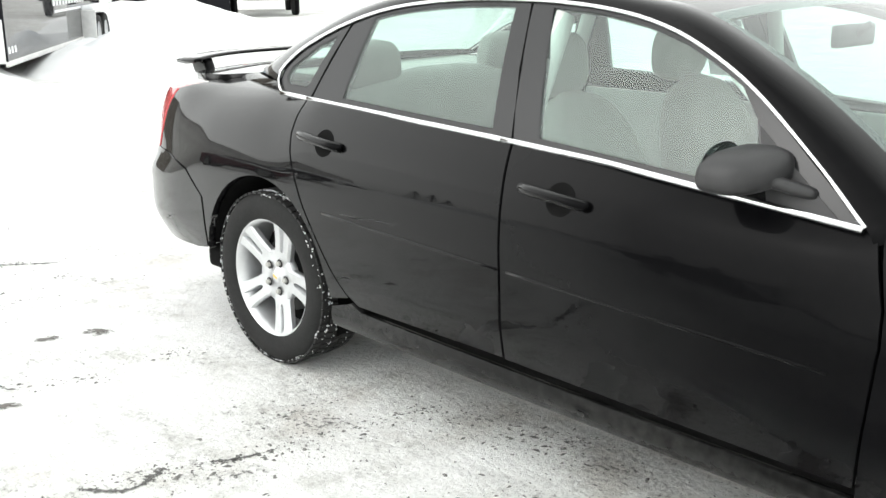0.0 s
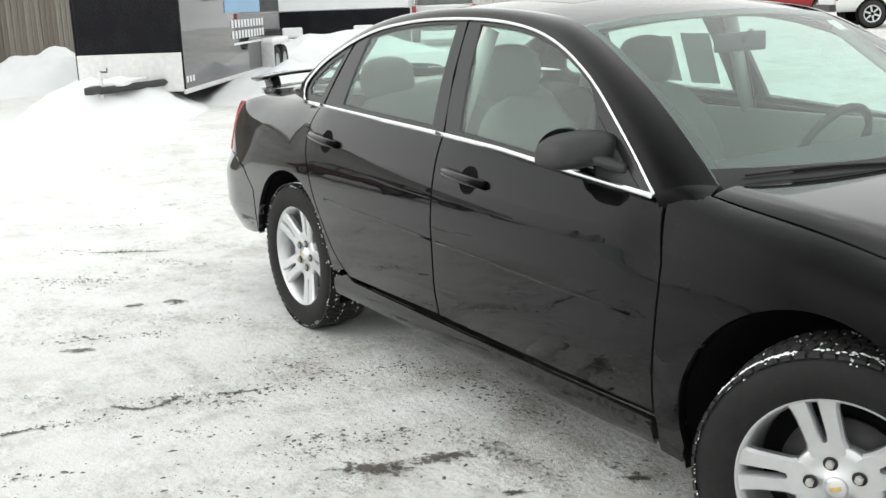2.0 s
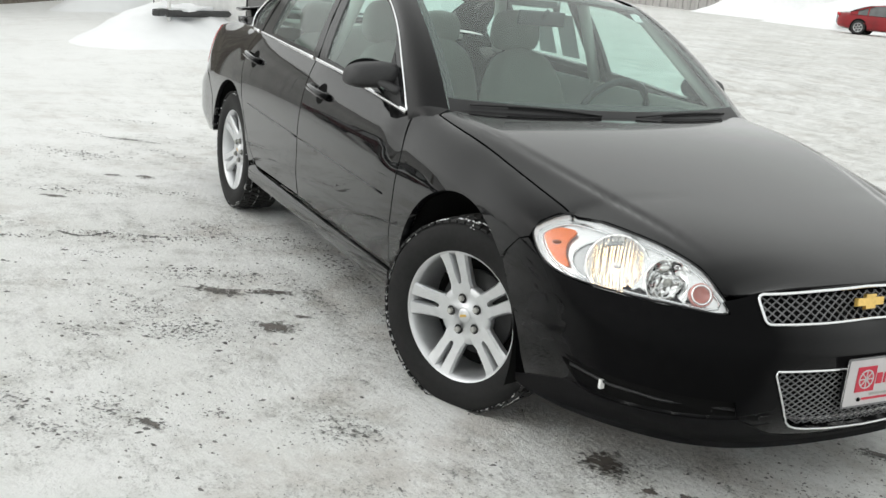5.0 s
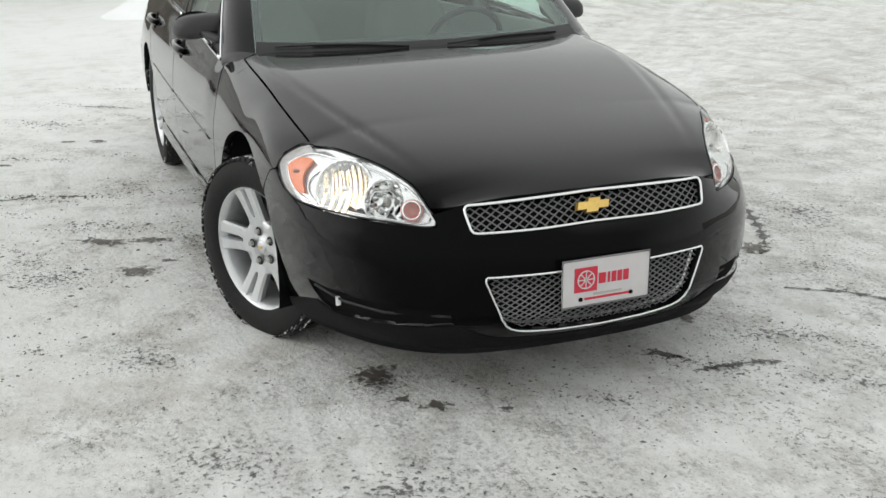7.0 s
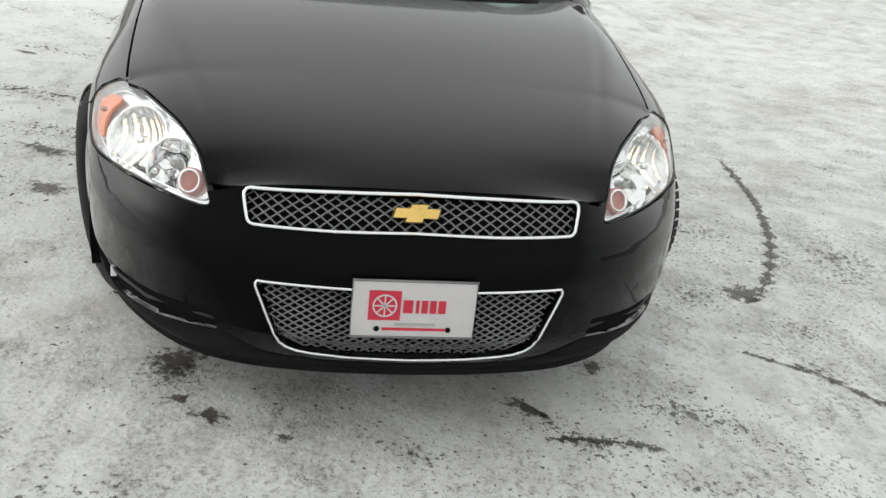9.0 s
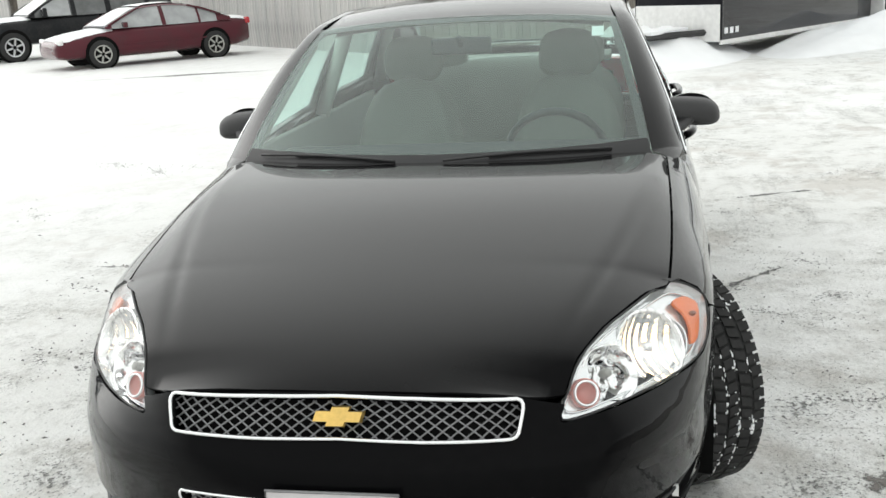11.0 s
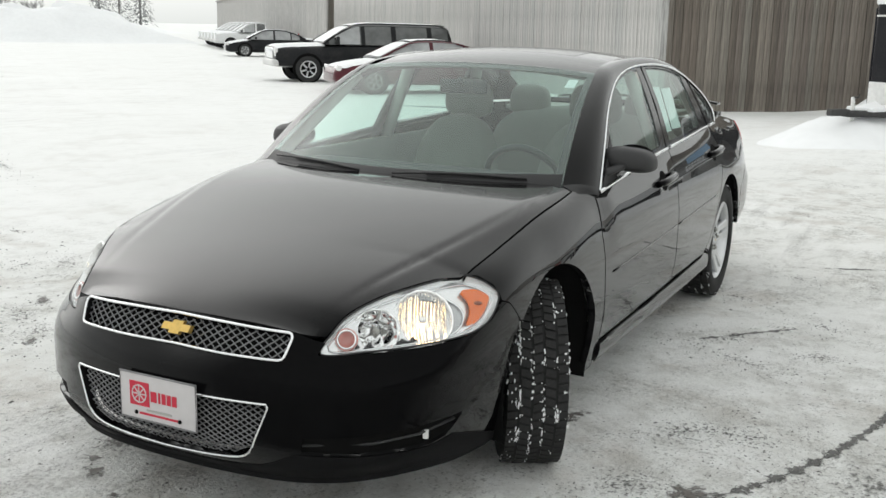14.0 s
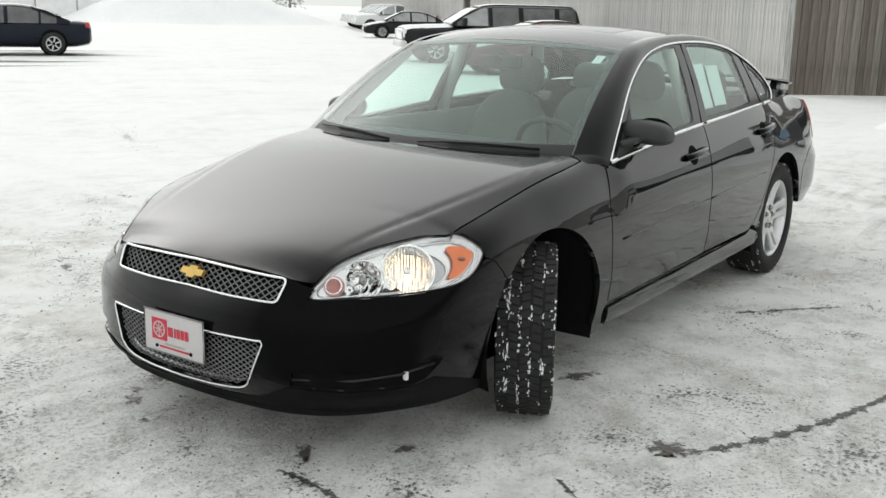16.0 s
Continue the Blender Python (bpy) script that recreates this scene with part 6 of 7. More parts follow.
# ---- enclosed cargo trailer ----
trailer_black = paint_material("trailer_black_sheet", (0.012, 0.012, 0.015), 0.3)
guard_metal = material("dull_aluminium", (0.68, 0.68, 0.67), 0.5, 0.35, 0.15, 12, 0.2, 60)
frame_steel = material("dark_frame_steel", (0.05, 0.05, 0.05), 0.6, 0.3, 0.3, 20)
blue_sign = material("faded_blue_sign", (0.25, 0.42, 0.62), 0.5, 0, 0.1, 8)
sign_white = material("white_lettering", (0.75, 0.76, 0.78), 0.5, 0, 0.05, 20)


def cargo_trailer():
    t = thing("cargo_trailer", "black enclosed cargo trailer with aluminium stone guard, snow on its roof", "trailer")
    t.matrix_world = pose(-11.2, 1.34, ground_height(-11.2, 1.34), 0, 0, -35.9) @ Matrix.Scale(0.925, 4)
    L, W = 7.3, 0.785
    body = part("body", box(L, 2 * W, 1.72, (-L / 2, 0, 1.13), 0.07, 4), trailer_black, t, "black sheet-metal box")
    part("stone_guard", box(0.012, 2 * W - 0.02, 0.56, (0.004, 0, 0.56), 0.004), guard_metal, t, "dull aluminium stone guard")
    part("nose_cap", box(0.3, 2 * W - 0.04, 0.24, (-0.12, 0, 1.98), 0.09, 4), trailer_black, t, "black rounded nose cap")
    wave = [(0.012, y, 1.86 - 0.05 * math.exp(-(y / 0.28) ** 4)) for y in np.linspace(-W + 0.04, W - 0.04, 24)]
    part("nose_trim", tube(wave, 0.016, False, 6), guard_metal, t, "pale curved trim")
    part("name_plate", box(0.014, 0.32, 0.09, (0.02, -0.2, 1.93), 0.003), guard_metal, t, "small pale name plate", False)
    part("name_bar", box(0.006, 0.24, 0.03, (0.03, -0.2, 1.93)), trailer_black, t, "", False)
    for y in (-0.42, -0.24, -0.06):
        part("marker_light", revolve([(0, 0.03), (0.03, 0.015), (0.035, 0)], 12, "x", at=(0.03, y, 2.03)), white_lens, t, "small marker light")
    snow_cap = box(L + 0.05, 2 * W - 0.02, 0.14, (-L / 2 + 0.02, 0, 2.09), 0.06, 3)
    for v in snow_cap.verts:
        v.co.z += 0.03 * noise.noise(v.co * 1.5)
    part("roof_snow", snow_cap, fresh_snow, t, "thick snow on the roof")
    for x in (-0.5, -3.5, -6.7):
        rack = part("roof_rack", tube([(x, -W + 0.1, 2.32), (x, W - 0.1, 2.32)], 0.022), guard_metal, t, "pale ladder rack bar")
        for y in (-W + 0.1, W - 0.1):
            part("rack_post", tube([(x, y, 1.95), (x, y, 2.45)], 0.022), guard_metal, rack)
    # corner trims and lower rail
    for y in (-W, W):
        part("corner_trim", box(0.05, 0.03, 1.7, (-0.03, y, 1.13), 0.01), trailer_black, t)
        part("lower_rail", box(L, 0.04, 0.07, (-L / 2, y, 0.27), 0.01), guard_metal, t, "pale lower rail")
    # side sign with bars
    part("side_sign", box(2.7, 0.008, 0.6, (-4.0, W + 0.006, 1.66)), blue_sign, t, "faded blue picture panel", False)
    for z, w in ((1.17, 1.15), (0.98, 1.15)):
        for i in range(11):
            part("print_bar", box(0.15, 0.006, 0.14, (-3.1 - i * 0.24, W + 0.006, z)), sign_white, t, "", False)
    part("print_bar", box(2.2, 0.006, 0.04, (-4.2, W + 0.006, 0.82)), sign_white, t, "", False)
    for i in range(3):
        part("print_bar", box(0.1, 0.006, 0.09, (-0.15 - i * 0.16, W + 0.006, 0.44)), sign_white, t, "", False)
    # running gear
    for y in (-W - 0.12, W + 0.12):
        for x in (-5.75, -6.5):
            w = part("trailer_wheel", revolve([(0.2, -0.09), (0.31, -0.1), (0.34, -0.07), (0.34, 0.07), (0.31, 0.1), (0.2, 0.09)], 30), rubber, t, "black trailer tyre", True, Matrix.Translation((x, y, 0.34)))
            part("wheel_rim", revolve([(0, 0.05 * (1 if y > 0 else -1)), (0.08, 0.05 * (1 if y > 0 else -1)), (0.18, 0.03 * (1 if y > 0 else -1)), (0.21, 0.09 * (1 if y > 0 else -1))], 24), alloy, w, "pale steel rim")
        part("mudguard", box(1.75, 0.26, 0.05, (-6.12, y, 0.74), 0.02), guard_metal, t, "pale mudguard")
        part("mudguard_front", box(0.05, 0.26, 0.5, (-5.27, y, 0.5), 0.02), guard_metal, t)
        part("mudguard_snow", box(1.6, 0.24, 0.09, (-6.05, y, 0.80), 0.04, 3), fresh_snow, t, "snow on the mudguard")
    # tongue
    for y in (-0.5, 0.5):
        part("tongue_beam", tube([(0, y, 0.42), (1.35, 0.03 * (1 if y > 0 else -1), 0.42)], 0.05, False, 4), frame_steel, t, "dark steel tongue beam")
    part("coupler", box(0.34, 0.12, 0.1, (1.5, 0, 0.44), 0.03, 3), frame_steel, t, "dark coupler")
    jack = part("jack", tube([(1.2, 0, 0.1), (1.2, 0, 0.66)], 0.03), guard_metal, t, "pale tongue jack")
    part("jack_handle", tube([(1.2, 0, 0.66), (1.2, 0.1, 0.66), (1.2, 0.1, 0.71)], 0.012), frame_steel, jack)
    part("jack_foot", revolve([(0, 0.03), (0.08, 0.03), (0.09, 0), (0, 0)], 16, "z", at=(1.2, 0, 0.0)), frame_steel, jack)
    part("tongue_snow", box(1.0, 0.5, 0.06, (0.55, 0, 0.48), 0.025, 3), fresh_snow, t, "snow on the tongue")
    part("rear_post", box(0.08, 0.08, 0.28, (-6.9, 0, 0.14), 0.01), frame_steel, t)
    return t


cargo_trailer()


def box_trailer():
    """A second trailer behind: dark lower box, white upper part."""
    t = thing("box_trailer", "long box trailer with a dark lower body and white top", "trailer")
    t.matrix_world = Matrix.Translation((-25.6, 11.9, 0)) @ pose(0, 0, 0, 0, 0, 62)
    part("lower_box", box(4.6, 2.0, 1.15, (0, 0, 0.75), 0.03), trailer_black, t, "dark lower box", False)
    part("upper_box", box(4.5, 2.0, 1.3, (0, 0, 1.98), 0.05, 3), sign_white, t, "white upper body", False)
    for y in (-0.9, 0.9):
        part("trailer_wheel", revolve([(0, 0.1), (0.2, 0.1), (0.33, 0.09), (0.34, 0), (0.33, -0.09), (0, -0.1)], 24, at=(0.3, y, 0.34)), rubber, t, "black tyre")
    for x in (-1.2, 0.9):
        s = box(0.6, 0.24, 0.3, (x, -1.0, 0.72), 0.08, 3)
        part("hanging_snow", s, fresh_snow, t, "lump of snow")
    part("landing_leg", box(0.1, 0.1, 0.4, (-1.9, 0, 0.2), 0.01), frame_steel, t)


box_trailer()


# ---- parked cars ----
frosted_glass = material("frosted_car_glass", (0.36, 0.37, 0.375), 0.55, 0, 0.5, 2.5)
far_glass = material("snowy_dark_glass", (0.10, 0.105, 0.105), 0.2, 0, 0.5, 3, coat=0.5)
far_tyre = material("far_tyre_rubber", (0.02, 0.02, 0.02), 0.8, 0, 0.3, 20)


def ring_body(stations, steps=12):
    """A car body from stations x, floor, top, half width, with rounded shoulders."""
    bm = bmesh.new()
    rows = []
    for x, z0, z1, w in stations:
        row = []
        for k in range(steps * 2):
            a = 2 * math.pi * (k + 0.5) / (steps * 2)
            c, s = math.cos(a), math.sin(a)
            y = w * math.copysign(abs(c) ** 0.42, c)
            z = (z0 + z1) / 2 + (z1 - z0) / 2 * math.copysign(abs(s) ** 0.5, s)
            row.append(bm.verts.new((x, y * (1 - 0.06 * max(0, (z - z0) / (z1 - z0) - 0.6)), z)))
        rows.append(row)
    n = steps * 2
    for a, b in zip(rows, rows[1:]):
        for k in range(n):
            bm.faces.new((a[k], a[(k + 1) % n], b[(k + 1) % n], b[k]))
    bm.faces.new(rows[0][::-1])
    bm.faces.new(rows[-1])
    bmesh.ops.recalc_face_normals(bm, faces=bm.faces)
    auto_sharp(bm, 50)
    return bm


def cabin_shell(line, x0, x1, belt, w0, w1, a=0, b=8, lift=0.0, count=22):
    """A curved glasshouse, or a strip of it: line is its top as (x, z), a to b the strip across."""
    top = Curve1(sorted(line))
    bm = bmesh.new()
    rows = []
    for x in np.linspace(x0, x1, count):
        h = max(0.02, top(x) - belt)
        k = min(1.0, h / (max(z for _, z in line) - belt))
        we = w0 + (w1 - w0) * k
        ring = [(-w0, 0), (-(w0 * 0.55 + we * 0.45), 0.48 * h), (-we, 0.86 * h), (-we * 0.86, 0.965 * h), (0, h), (we * 0.86, 0.965 * h), (we, 0.86 * h), (w0 * 0.55 + we * 0.45, 0.48 * h), (w0, 0)]
        rows.append([bm.verts.new((x, y * (1 + lift * 0.6), belt + z + lift * (0.3 + 0.7 * z / h))) for y, z in ring[a:b + 1]])
    for p, q in zip(rows, rows[1:]):
        for j in range(len(p) - 1):
            bm.faces.new((p[j], p[j + 1], q[j + 1], q[j]))
    bmesh.ops.recalc_face_normals(bm, faces=bm.faces)
    return bm


def parked_wheels(car, xs, half, r, rim_mat):
    for x in xs:
        for s in (-1, 1):
            # arches are not cut: a near-black disc paints the shade inside them
            part("arch_shadow", revolve([(0, s * 0.004), (r + 0.06, s * 0.004), (r + 0.06, -s * 0.1)], 24, at=(x, s * (half + 0.002), r + 0.02)), dark_void, car, "dark disc painted for the shade in the wheel arch")
            w = part("wheel", revolve([(r * 0.62, -0.1), (r * 0.92, -0.11), (r, -0.07), (r, 0.07), (r * 0.92, 0.11), (r * 0.62, 0.1)], 28), far_tyre, car, "black tyre", True, Matrix.Translation((x, s * (half - 0.07), r)))
            # near-black disc in place of the shade behind the spokes
            part("rim", revolve([(0, s * 0.07), (r * 0.2, s * 0.075), (r * 0.6, s * 0.06), (r * 0.66, s * 0.1)], 24), dark_void, w, "", True)
            for k in range(6):
                part("spoke", box(r * 0.46, 0.012, r * 0.13, (r * 0.36, s * 0.085, 0), 0.004), rim_mat, w, "", True, Matrix.Rotation(k * math.pi / 3 + 0.3, 4, "Y"))
            part("rim_ring", revolve([(r * 0.56, s * 0.085), (r * 0.6, s * 0.105), (r * 0.66, s * 0.1)], 28), rim_mat, w, "silver rim")


def squash(car, height):
    """Lowers the bodywork of a car, but not its wheels."""
    m = Matrix.Translation((0, 0, 0.4)) @ Matrix.Diagonal((1, 1, height, 1)) @ Matrix.Translation((0, 0, -0.4))
    for ob in car.children:
        if not ob.name.startswith(("wheel", "arch_shadow")):
            ob.matrix_basis = m @ ob.matrix_basis


def body_snow(stations, x0, x1, half, lift=0.016):
    """A thin uneven sheet of snow lying on the top of a car body."""
    zs, zt, ws = (Curve1(sorted((st[0], st[k]) for st in stations)) for k in (1, 2, 3))
    bm = bmesh.new()
    g = []
    for x in np.linspace(x0, x1, 22):
        row = []
        for v in np.linspace(-1, 1, 21):
            y = v * min(half, ws(x) * 0.93) * (1 + 0.05 * noise.noise(Vector((x * 5, v, 4))))
            c = min(1, abs(y) / ws(x)) ** (1 / 0.42)
            top = (zs(x) + zt(x)) / 2 + (zt(x) - zs(x)) / 2 * max(0, 1 - c * c) ** 0.25
            edge = min(1, 6 * (1 - abs(v)), 9 * min(x - min(x0, x1), max(x0, x1) - x) / abs(x1 - x0) + 0.2)
            row.append(bm.verts.new((x, y, top - 0.006 + edge * (lift + 0.012 * noise.noise(Vector((x * 3, y * 3, 2)))))))
        g.append(row)
    for p, q in zip(g, g[1:]):
        for j in range(20):
            bm.faces.new((p[j], p[j + 1], q[j + 1], q[j]))
    bmesh.ops.recalc_face_normals(bm, faces=bm.faces)
    return bm


def parked_sedan(name, label, paint, m, snowy=True, rear_lamp=red_lens, rim=alloy, height=1.0):
    car = thing(name, label, "car", "parked cars")
    car.matrix_world = m
    st = [(2.42, 0.34, 0.56, 0.55), (2.38, 0.26, 0.66, 0.74), (2.2, 0.22, 0.74, 0.84), (1.7, 0.2, 0.84, 0.89), (1.1, 0.2, 0.92, 0.91), (0.4, 0.2, 0.96, 0.92), (-0.6, 0.2, 0.98, 0.92), (-1.4, 0.2, 1.0, 0.91), (-2.0, 0.22, 1.0, 0.87), (-2.35, 0.28, 0.96, 0.78), (-2.44, 0.36, 0.84, 0.6)]
    part("body", ring_body(st), paint, car, "painted car body")
    arch = [(-1.9, 0.98), (-1.6, 1.10), (-1.2, 1.27), (-0.8, 1.385), (-0.3, 1.43), (0.15, 1.415), (0.5, 1.335), (0.9, 1.14), (1.3, 0.93)]
    part("cabin_glass", cabin_shell(arch, -1.86, 1.27, 0.9, 0.85, 0.62), frosted_glass if snowy else far_glass, car, "dark windows with frost")
    part("roof", cabin_shell(arch, -0.86, 0.38, 0.9, 0.85, 0.62, 2, 6, 0.012), paint, car, "painted roof")
    for s in (-1, 1):
        a, b = (0, 2) if s < 0 else (6, 8)
        for x0, x1 in ((1.27, 1.12), (-0.10, -0.20), (-1.02, -1.08), (-1.5, -1.86)):
            part("pillar", cabin_shell(arch, x0, x1, 0.9, 0.85, 0.62, a, b, 0.01, 4), paint, car)
        part("front_pillar", tube([(1.2, s * 0.83, 0.97), (0.85, s * 0.765, 1.15), (0.5, s * 0.675, 1.31), (0.36, s * 0.64, 1.36)], 0.026, False, 6), paint, car)
        part("rear_pillar", tube([(-1.62, s * 0.8, 1.07), (-1.2, s * 0.715, 1.24), (-0.84, s * 0.645, 1.345)], 0.03, False, 6), paint, car)
        part("head_lamp", box(0.12, 0.42, 0.13, (2.30, s * 0.58, 0.66), 0.04, 3), white_lens, car, "head lamp")
        part("tail_lamp", box(0.12, 0.4, 0.16, (-2.34, s * 0.6, 0.86), 0.04, 3), rear_lamp, car, "red tail lamp")
        part("wing_mirror", box(0.1, 0.2, 0.13, (0.85, s * 0.98, 0.98), 0.04, 3), paint, car, "wing mirror")
        part("side_moulding", box(2.3, 0.02, 0.035, (-0.2, s * 0.922, 0.52), 0.008), paint, car, "side moulding")
    parked_wheels(car, (1.42, -1.38), 0.905, 0.325, rim)
    if snowy:
        part("hood_snow", body_snow(st, 1.08, 2.34, 0.8), fresh_snow, car, "thin snow on the hood")
        part("windscreen_snow", cabin_shell(arch, 0.44, 1.24, 0.9, 0.85, 0.62, 3, 5, 0.018), fresh_snow, car, "thin snow on the windscreen")
        part("roof_snow", cabin_shell(arch, -0.8, 0.36, 0.9, 0.85, 0.62, 3, 5, 0.03), fresh_snow, car, "snow on the roof")
        part("rear_snow", cabin_shell(arch, -1.82, -0.9, 0.9, 0.85, 0.62, 3, 5, 0.018), fresh_snow, car, "snow on the rear window")
        part("trunk_snow", body_snow(st, -2.36, -1.84, 0.75), fresh_snow, car, "snow on the trunk")
    squash(car, height)
    return car


def parked_pickup(name, label, paint, m, topper=False, snowy=True, height=1.0):
    car = thing(name, label, "pickup truck", "parked cars")
    car.matrix_world = m
    front = [(2.85, 0.5, 0.98, 0.78), (2.8, 0.45, 1.1, 0.92), (2.5, 0.42, 1.15, 0.97), (1.4, 0.4, 1.2, 0.99), (0.2, 0.4, 1.24, 1.0), (-0.55, 0.4, 1.24, 1.0)]
    part("body", ring_body(front), paint, car, "painted front body and cab")
    bed = [(-0.6, 0.45, 1.22, 0.99), (-2.7, 0.45, 1.22, 0.99), (-2.78, 0.48, 1.18, 0.97)]
    part("bed", ring_body(bed), paint, car, "painted cargo bed")
    back = -2.72 if topper else -0.62
    arch = [(1.42, 1.2), (1.0, 1.5), (0.62, 1.74), (0.3, 1.85), (-0.2, 1.89), (back + 0.4, 1.87), (back + 0.12, 1.8), (back, 1.24)]
    part("cabin_glass", cabin_shell(arch, 1.38, back, 1.18, 0.95, 0.76, count=34), far_glass, car, "dark windows with frost")
    part("roof", cabin_shell(arch, 0.5, back + 0.1, 1.18, 0.95, 0.76, 2, 6, 0.014), paint, car, "painted roof")
    for s in (-1, 1):
        a, b = (0, 2) if s < 0 else (6, 8)
        for x0, x1 in [(1.38, 1.2), (0.2, 0.08), (back + 0.14, back)] + ([(-0.75, -0.9), (-1.9, -2.05)] if topper else []):
            part("pillar", cabin_shell(arch, x0, x1, 1.18, 0.95, 0.76, a, b, 0.012, 4), paint, car)
        part("front_pillar", tube([(1.34, s * 0.93, 1.26), (0.98, s * 0.86, 1.5), (0.5, s * 0.78, 1.76)], 0.035, False, 6), paint, car)
        part("head_lamp", box(0.1, 0.3, 0.26, (2.79, s * 0.76, 0.92), 0.03, 3), white_lens, car, "head lamp")
        part("tail_lamp", box(0.06, 0.13, 0.42, (-2.76, s * 0.91, 1.0), 0.02, 3), red_lens, car, "red tail lamp")
        part("wing_mirror", box(0.12, 0.26, 0.26, (1.0, s * 1.14, 1.32), 0.05, 3), paint, car, "wing mirror")
    part("grille", box(0.06, 1.2, 0.34, (2.83, 0, 0.88), 0.02), chrome, car, "bright grille")
    part("front_bumper", box(0.2, 1.86, 0.22, (2.82, 0, 0.58), 0.06, 3), guard_metal, car, "chrome front bumper")
    part("rear_bumper", box(0.2, 1.85, 0.2, (-2.86, 0, 0.58), 0.04, 3), frame_steel, car, "dark rear bumper")
    part("tailgate", box(0.05, 1.6, 0.55, (-2.79, 0, 0.92), 0.015), paint, car, "tailgate")
    parked_wheels(car, (1.85, -1.75), 0.985, 0.39, alloy)
    if snowy:
        part("hood_snow", body_snow(front, 1.3, 2.8, 0.86, 0.035), fresh_snow, car, "snow on the hood")
        for s in (-1, 1):
            a, b = (0, 2) if s < 0 else (6, 8)
            part("frosted_window", cabin_shell(arch, 0.98, 0.24, 1.2, 0.955, 0.765, a, b, 0.008, 8), frosted_glass, car, "frosted door window")
        part("windscreen_snow", cabin_shell(arch, 0.56, 1.34, 1.18, 0.95, 0.76, 3, 5, 0.02), fresh_snow, car, "snow on the windscreen")
        part("roof_snow", cabin_shell(arch, 0.48, back + 0.15, 1.18, 0.95, 0.76, 3, 5, 0.03), fresh_snow, car, "snow on the roof")
    squash(car, height)
    return car


maroon = paint_material("maroon_paint", (0.10, 0.030, 0.038), 0.5)
dark_paint = paint_material("dark_grey_paint", (0.022, 0.023, 0.025), 0.6)
navy_paint = paint_material("dark_blue_grey_paint", (0.018, 0.022, 0.032), 0.2)
white_paint = paint_material("white_paint", (0.72, 0.73, 0.73), 0.1)
red_paint = paint_material("red_paint", (0.30, 0.04, 0.045), 0.5)


def stand(wx, wy, heading, front=1.42, half=0.84, scale=1.0):
    """The pose of a car whose near front wheel stands at (wx, wy), seen on its left side."""
    h = Vector((math.cos(radians(heading)), math.sin(radians(heading)), 0))
    left = Vector((-h.y, h.x, 0))
    c = Vector((wx, wy, 0)) - h * front * scale - left * half * scale
    return pose(c.x, c.y, ground_height(c.x, c.y), 0, 0, heading) @ Matrix.Scale(scale, 4)


parked_sedan("maroon_sedan", "maroon sedan with frosted windows and snow on it", maroon, stand(-16.2, -10.5, -44, scale=0.93), height=0.95, rim=trim_grey)
parked_pickup("topper_pickup", "dark pickup truck with a topper, snow on its hood", dark_paint, stand(-19.4, -14.6, -44, 1.85, 0.9, 0.94), topper=True, height=0.92)
parked_sedan("dark_sedan", "dark snow-dusted sedan parked by the barn", dark_paint, stand(-36.4, -30.1, -46, scale=0.93))
parked_pickup("white_pickup", "white pickup truck under snow in a row", white_paint, stand(-45.9, -38.6, -46, 1.85, 0.9, 0.9))
for i in range(5):
    parked_pickup("white_pickup", "white pickup truck under snow in a row", white_paint, stand(-48.0 - 2.1 * i, -40.6 - 2.05 * i, -46, 1.85, 0.9, 0.9))
parked_sedan("navy_sedan", "dark blue-grey sedan on bare wet ground", navy_paint, pose(-12.65, -25.3, ground_height(-12.65, -25.3), 0, 0, -35), snowy=False)
parked_sedan("red_sedan", "red sedan parked across the lot", red_paint, pose(-29.7, 38.5, ground_height(-29.7, 38.5), 0, 0, 30), snowy=False)
parked_sedan("blue_sedan", "dark blue car behind the red one", navy_paint, pose(-32.6, 41.6, ground_height(-32.6, 41.6), 0, 0, 30), snowy=False)
parked_pickup("silver_pickup", "white pickup truck seen from behind", white_paint, pose(-15.6, 26.6, ground_height(-15.6, 26.6), 0, 0, 52), snowy=False)
parked_pickup("work_pickup", "white pickup truck behind the trailers", white_paint, pose(-26.0, 16.2, ground_height(-26.0, 16.2), 0, 0, 147), snowy=False)

# wet ground under the dark sedan and marks further off
bm = bmesh.new()
for x, y, ln, wd, an in ((-12.6, -24.2, 8.0, 2.0, -33), (-10.4, -21.6, 6.0, 1.3, -33), (-8.8, -20.4, 4.4, 0.8, -33), (-14.6, -26.2, 5.2, 1.0, -33)):
    blot(bm, x, y, ln, wd, an, rng, 0.3)
tagged(mesh_object("bare_patch", bm, wet_asphalt), "wide wet strip of bare asphalt", "bare patch", "bare patches in the snow")
bm = bmesh.new()
blot(bm, -13.65, -7.6, 3.6, 0.42, 100, rng, 0.3)
tagged(mesh_object("bare_patch", bm, wet_asphalt), "dark bare strip beside the maroon sedan", "bare patch", "bare patches in the snow")


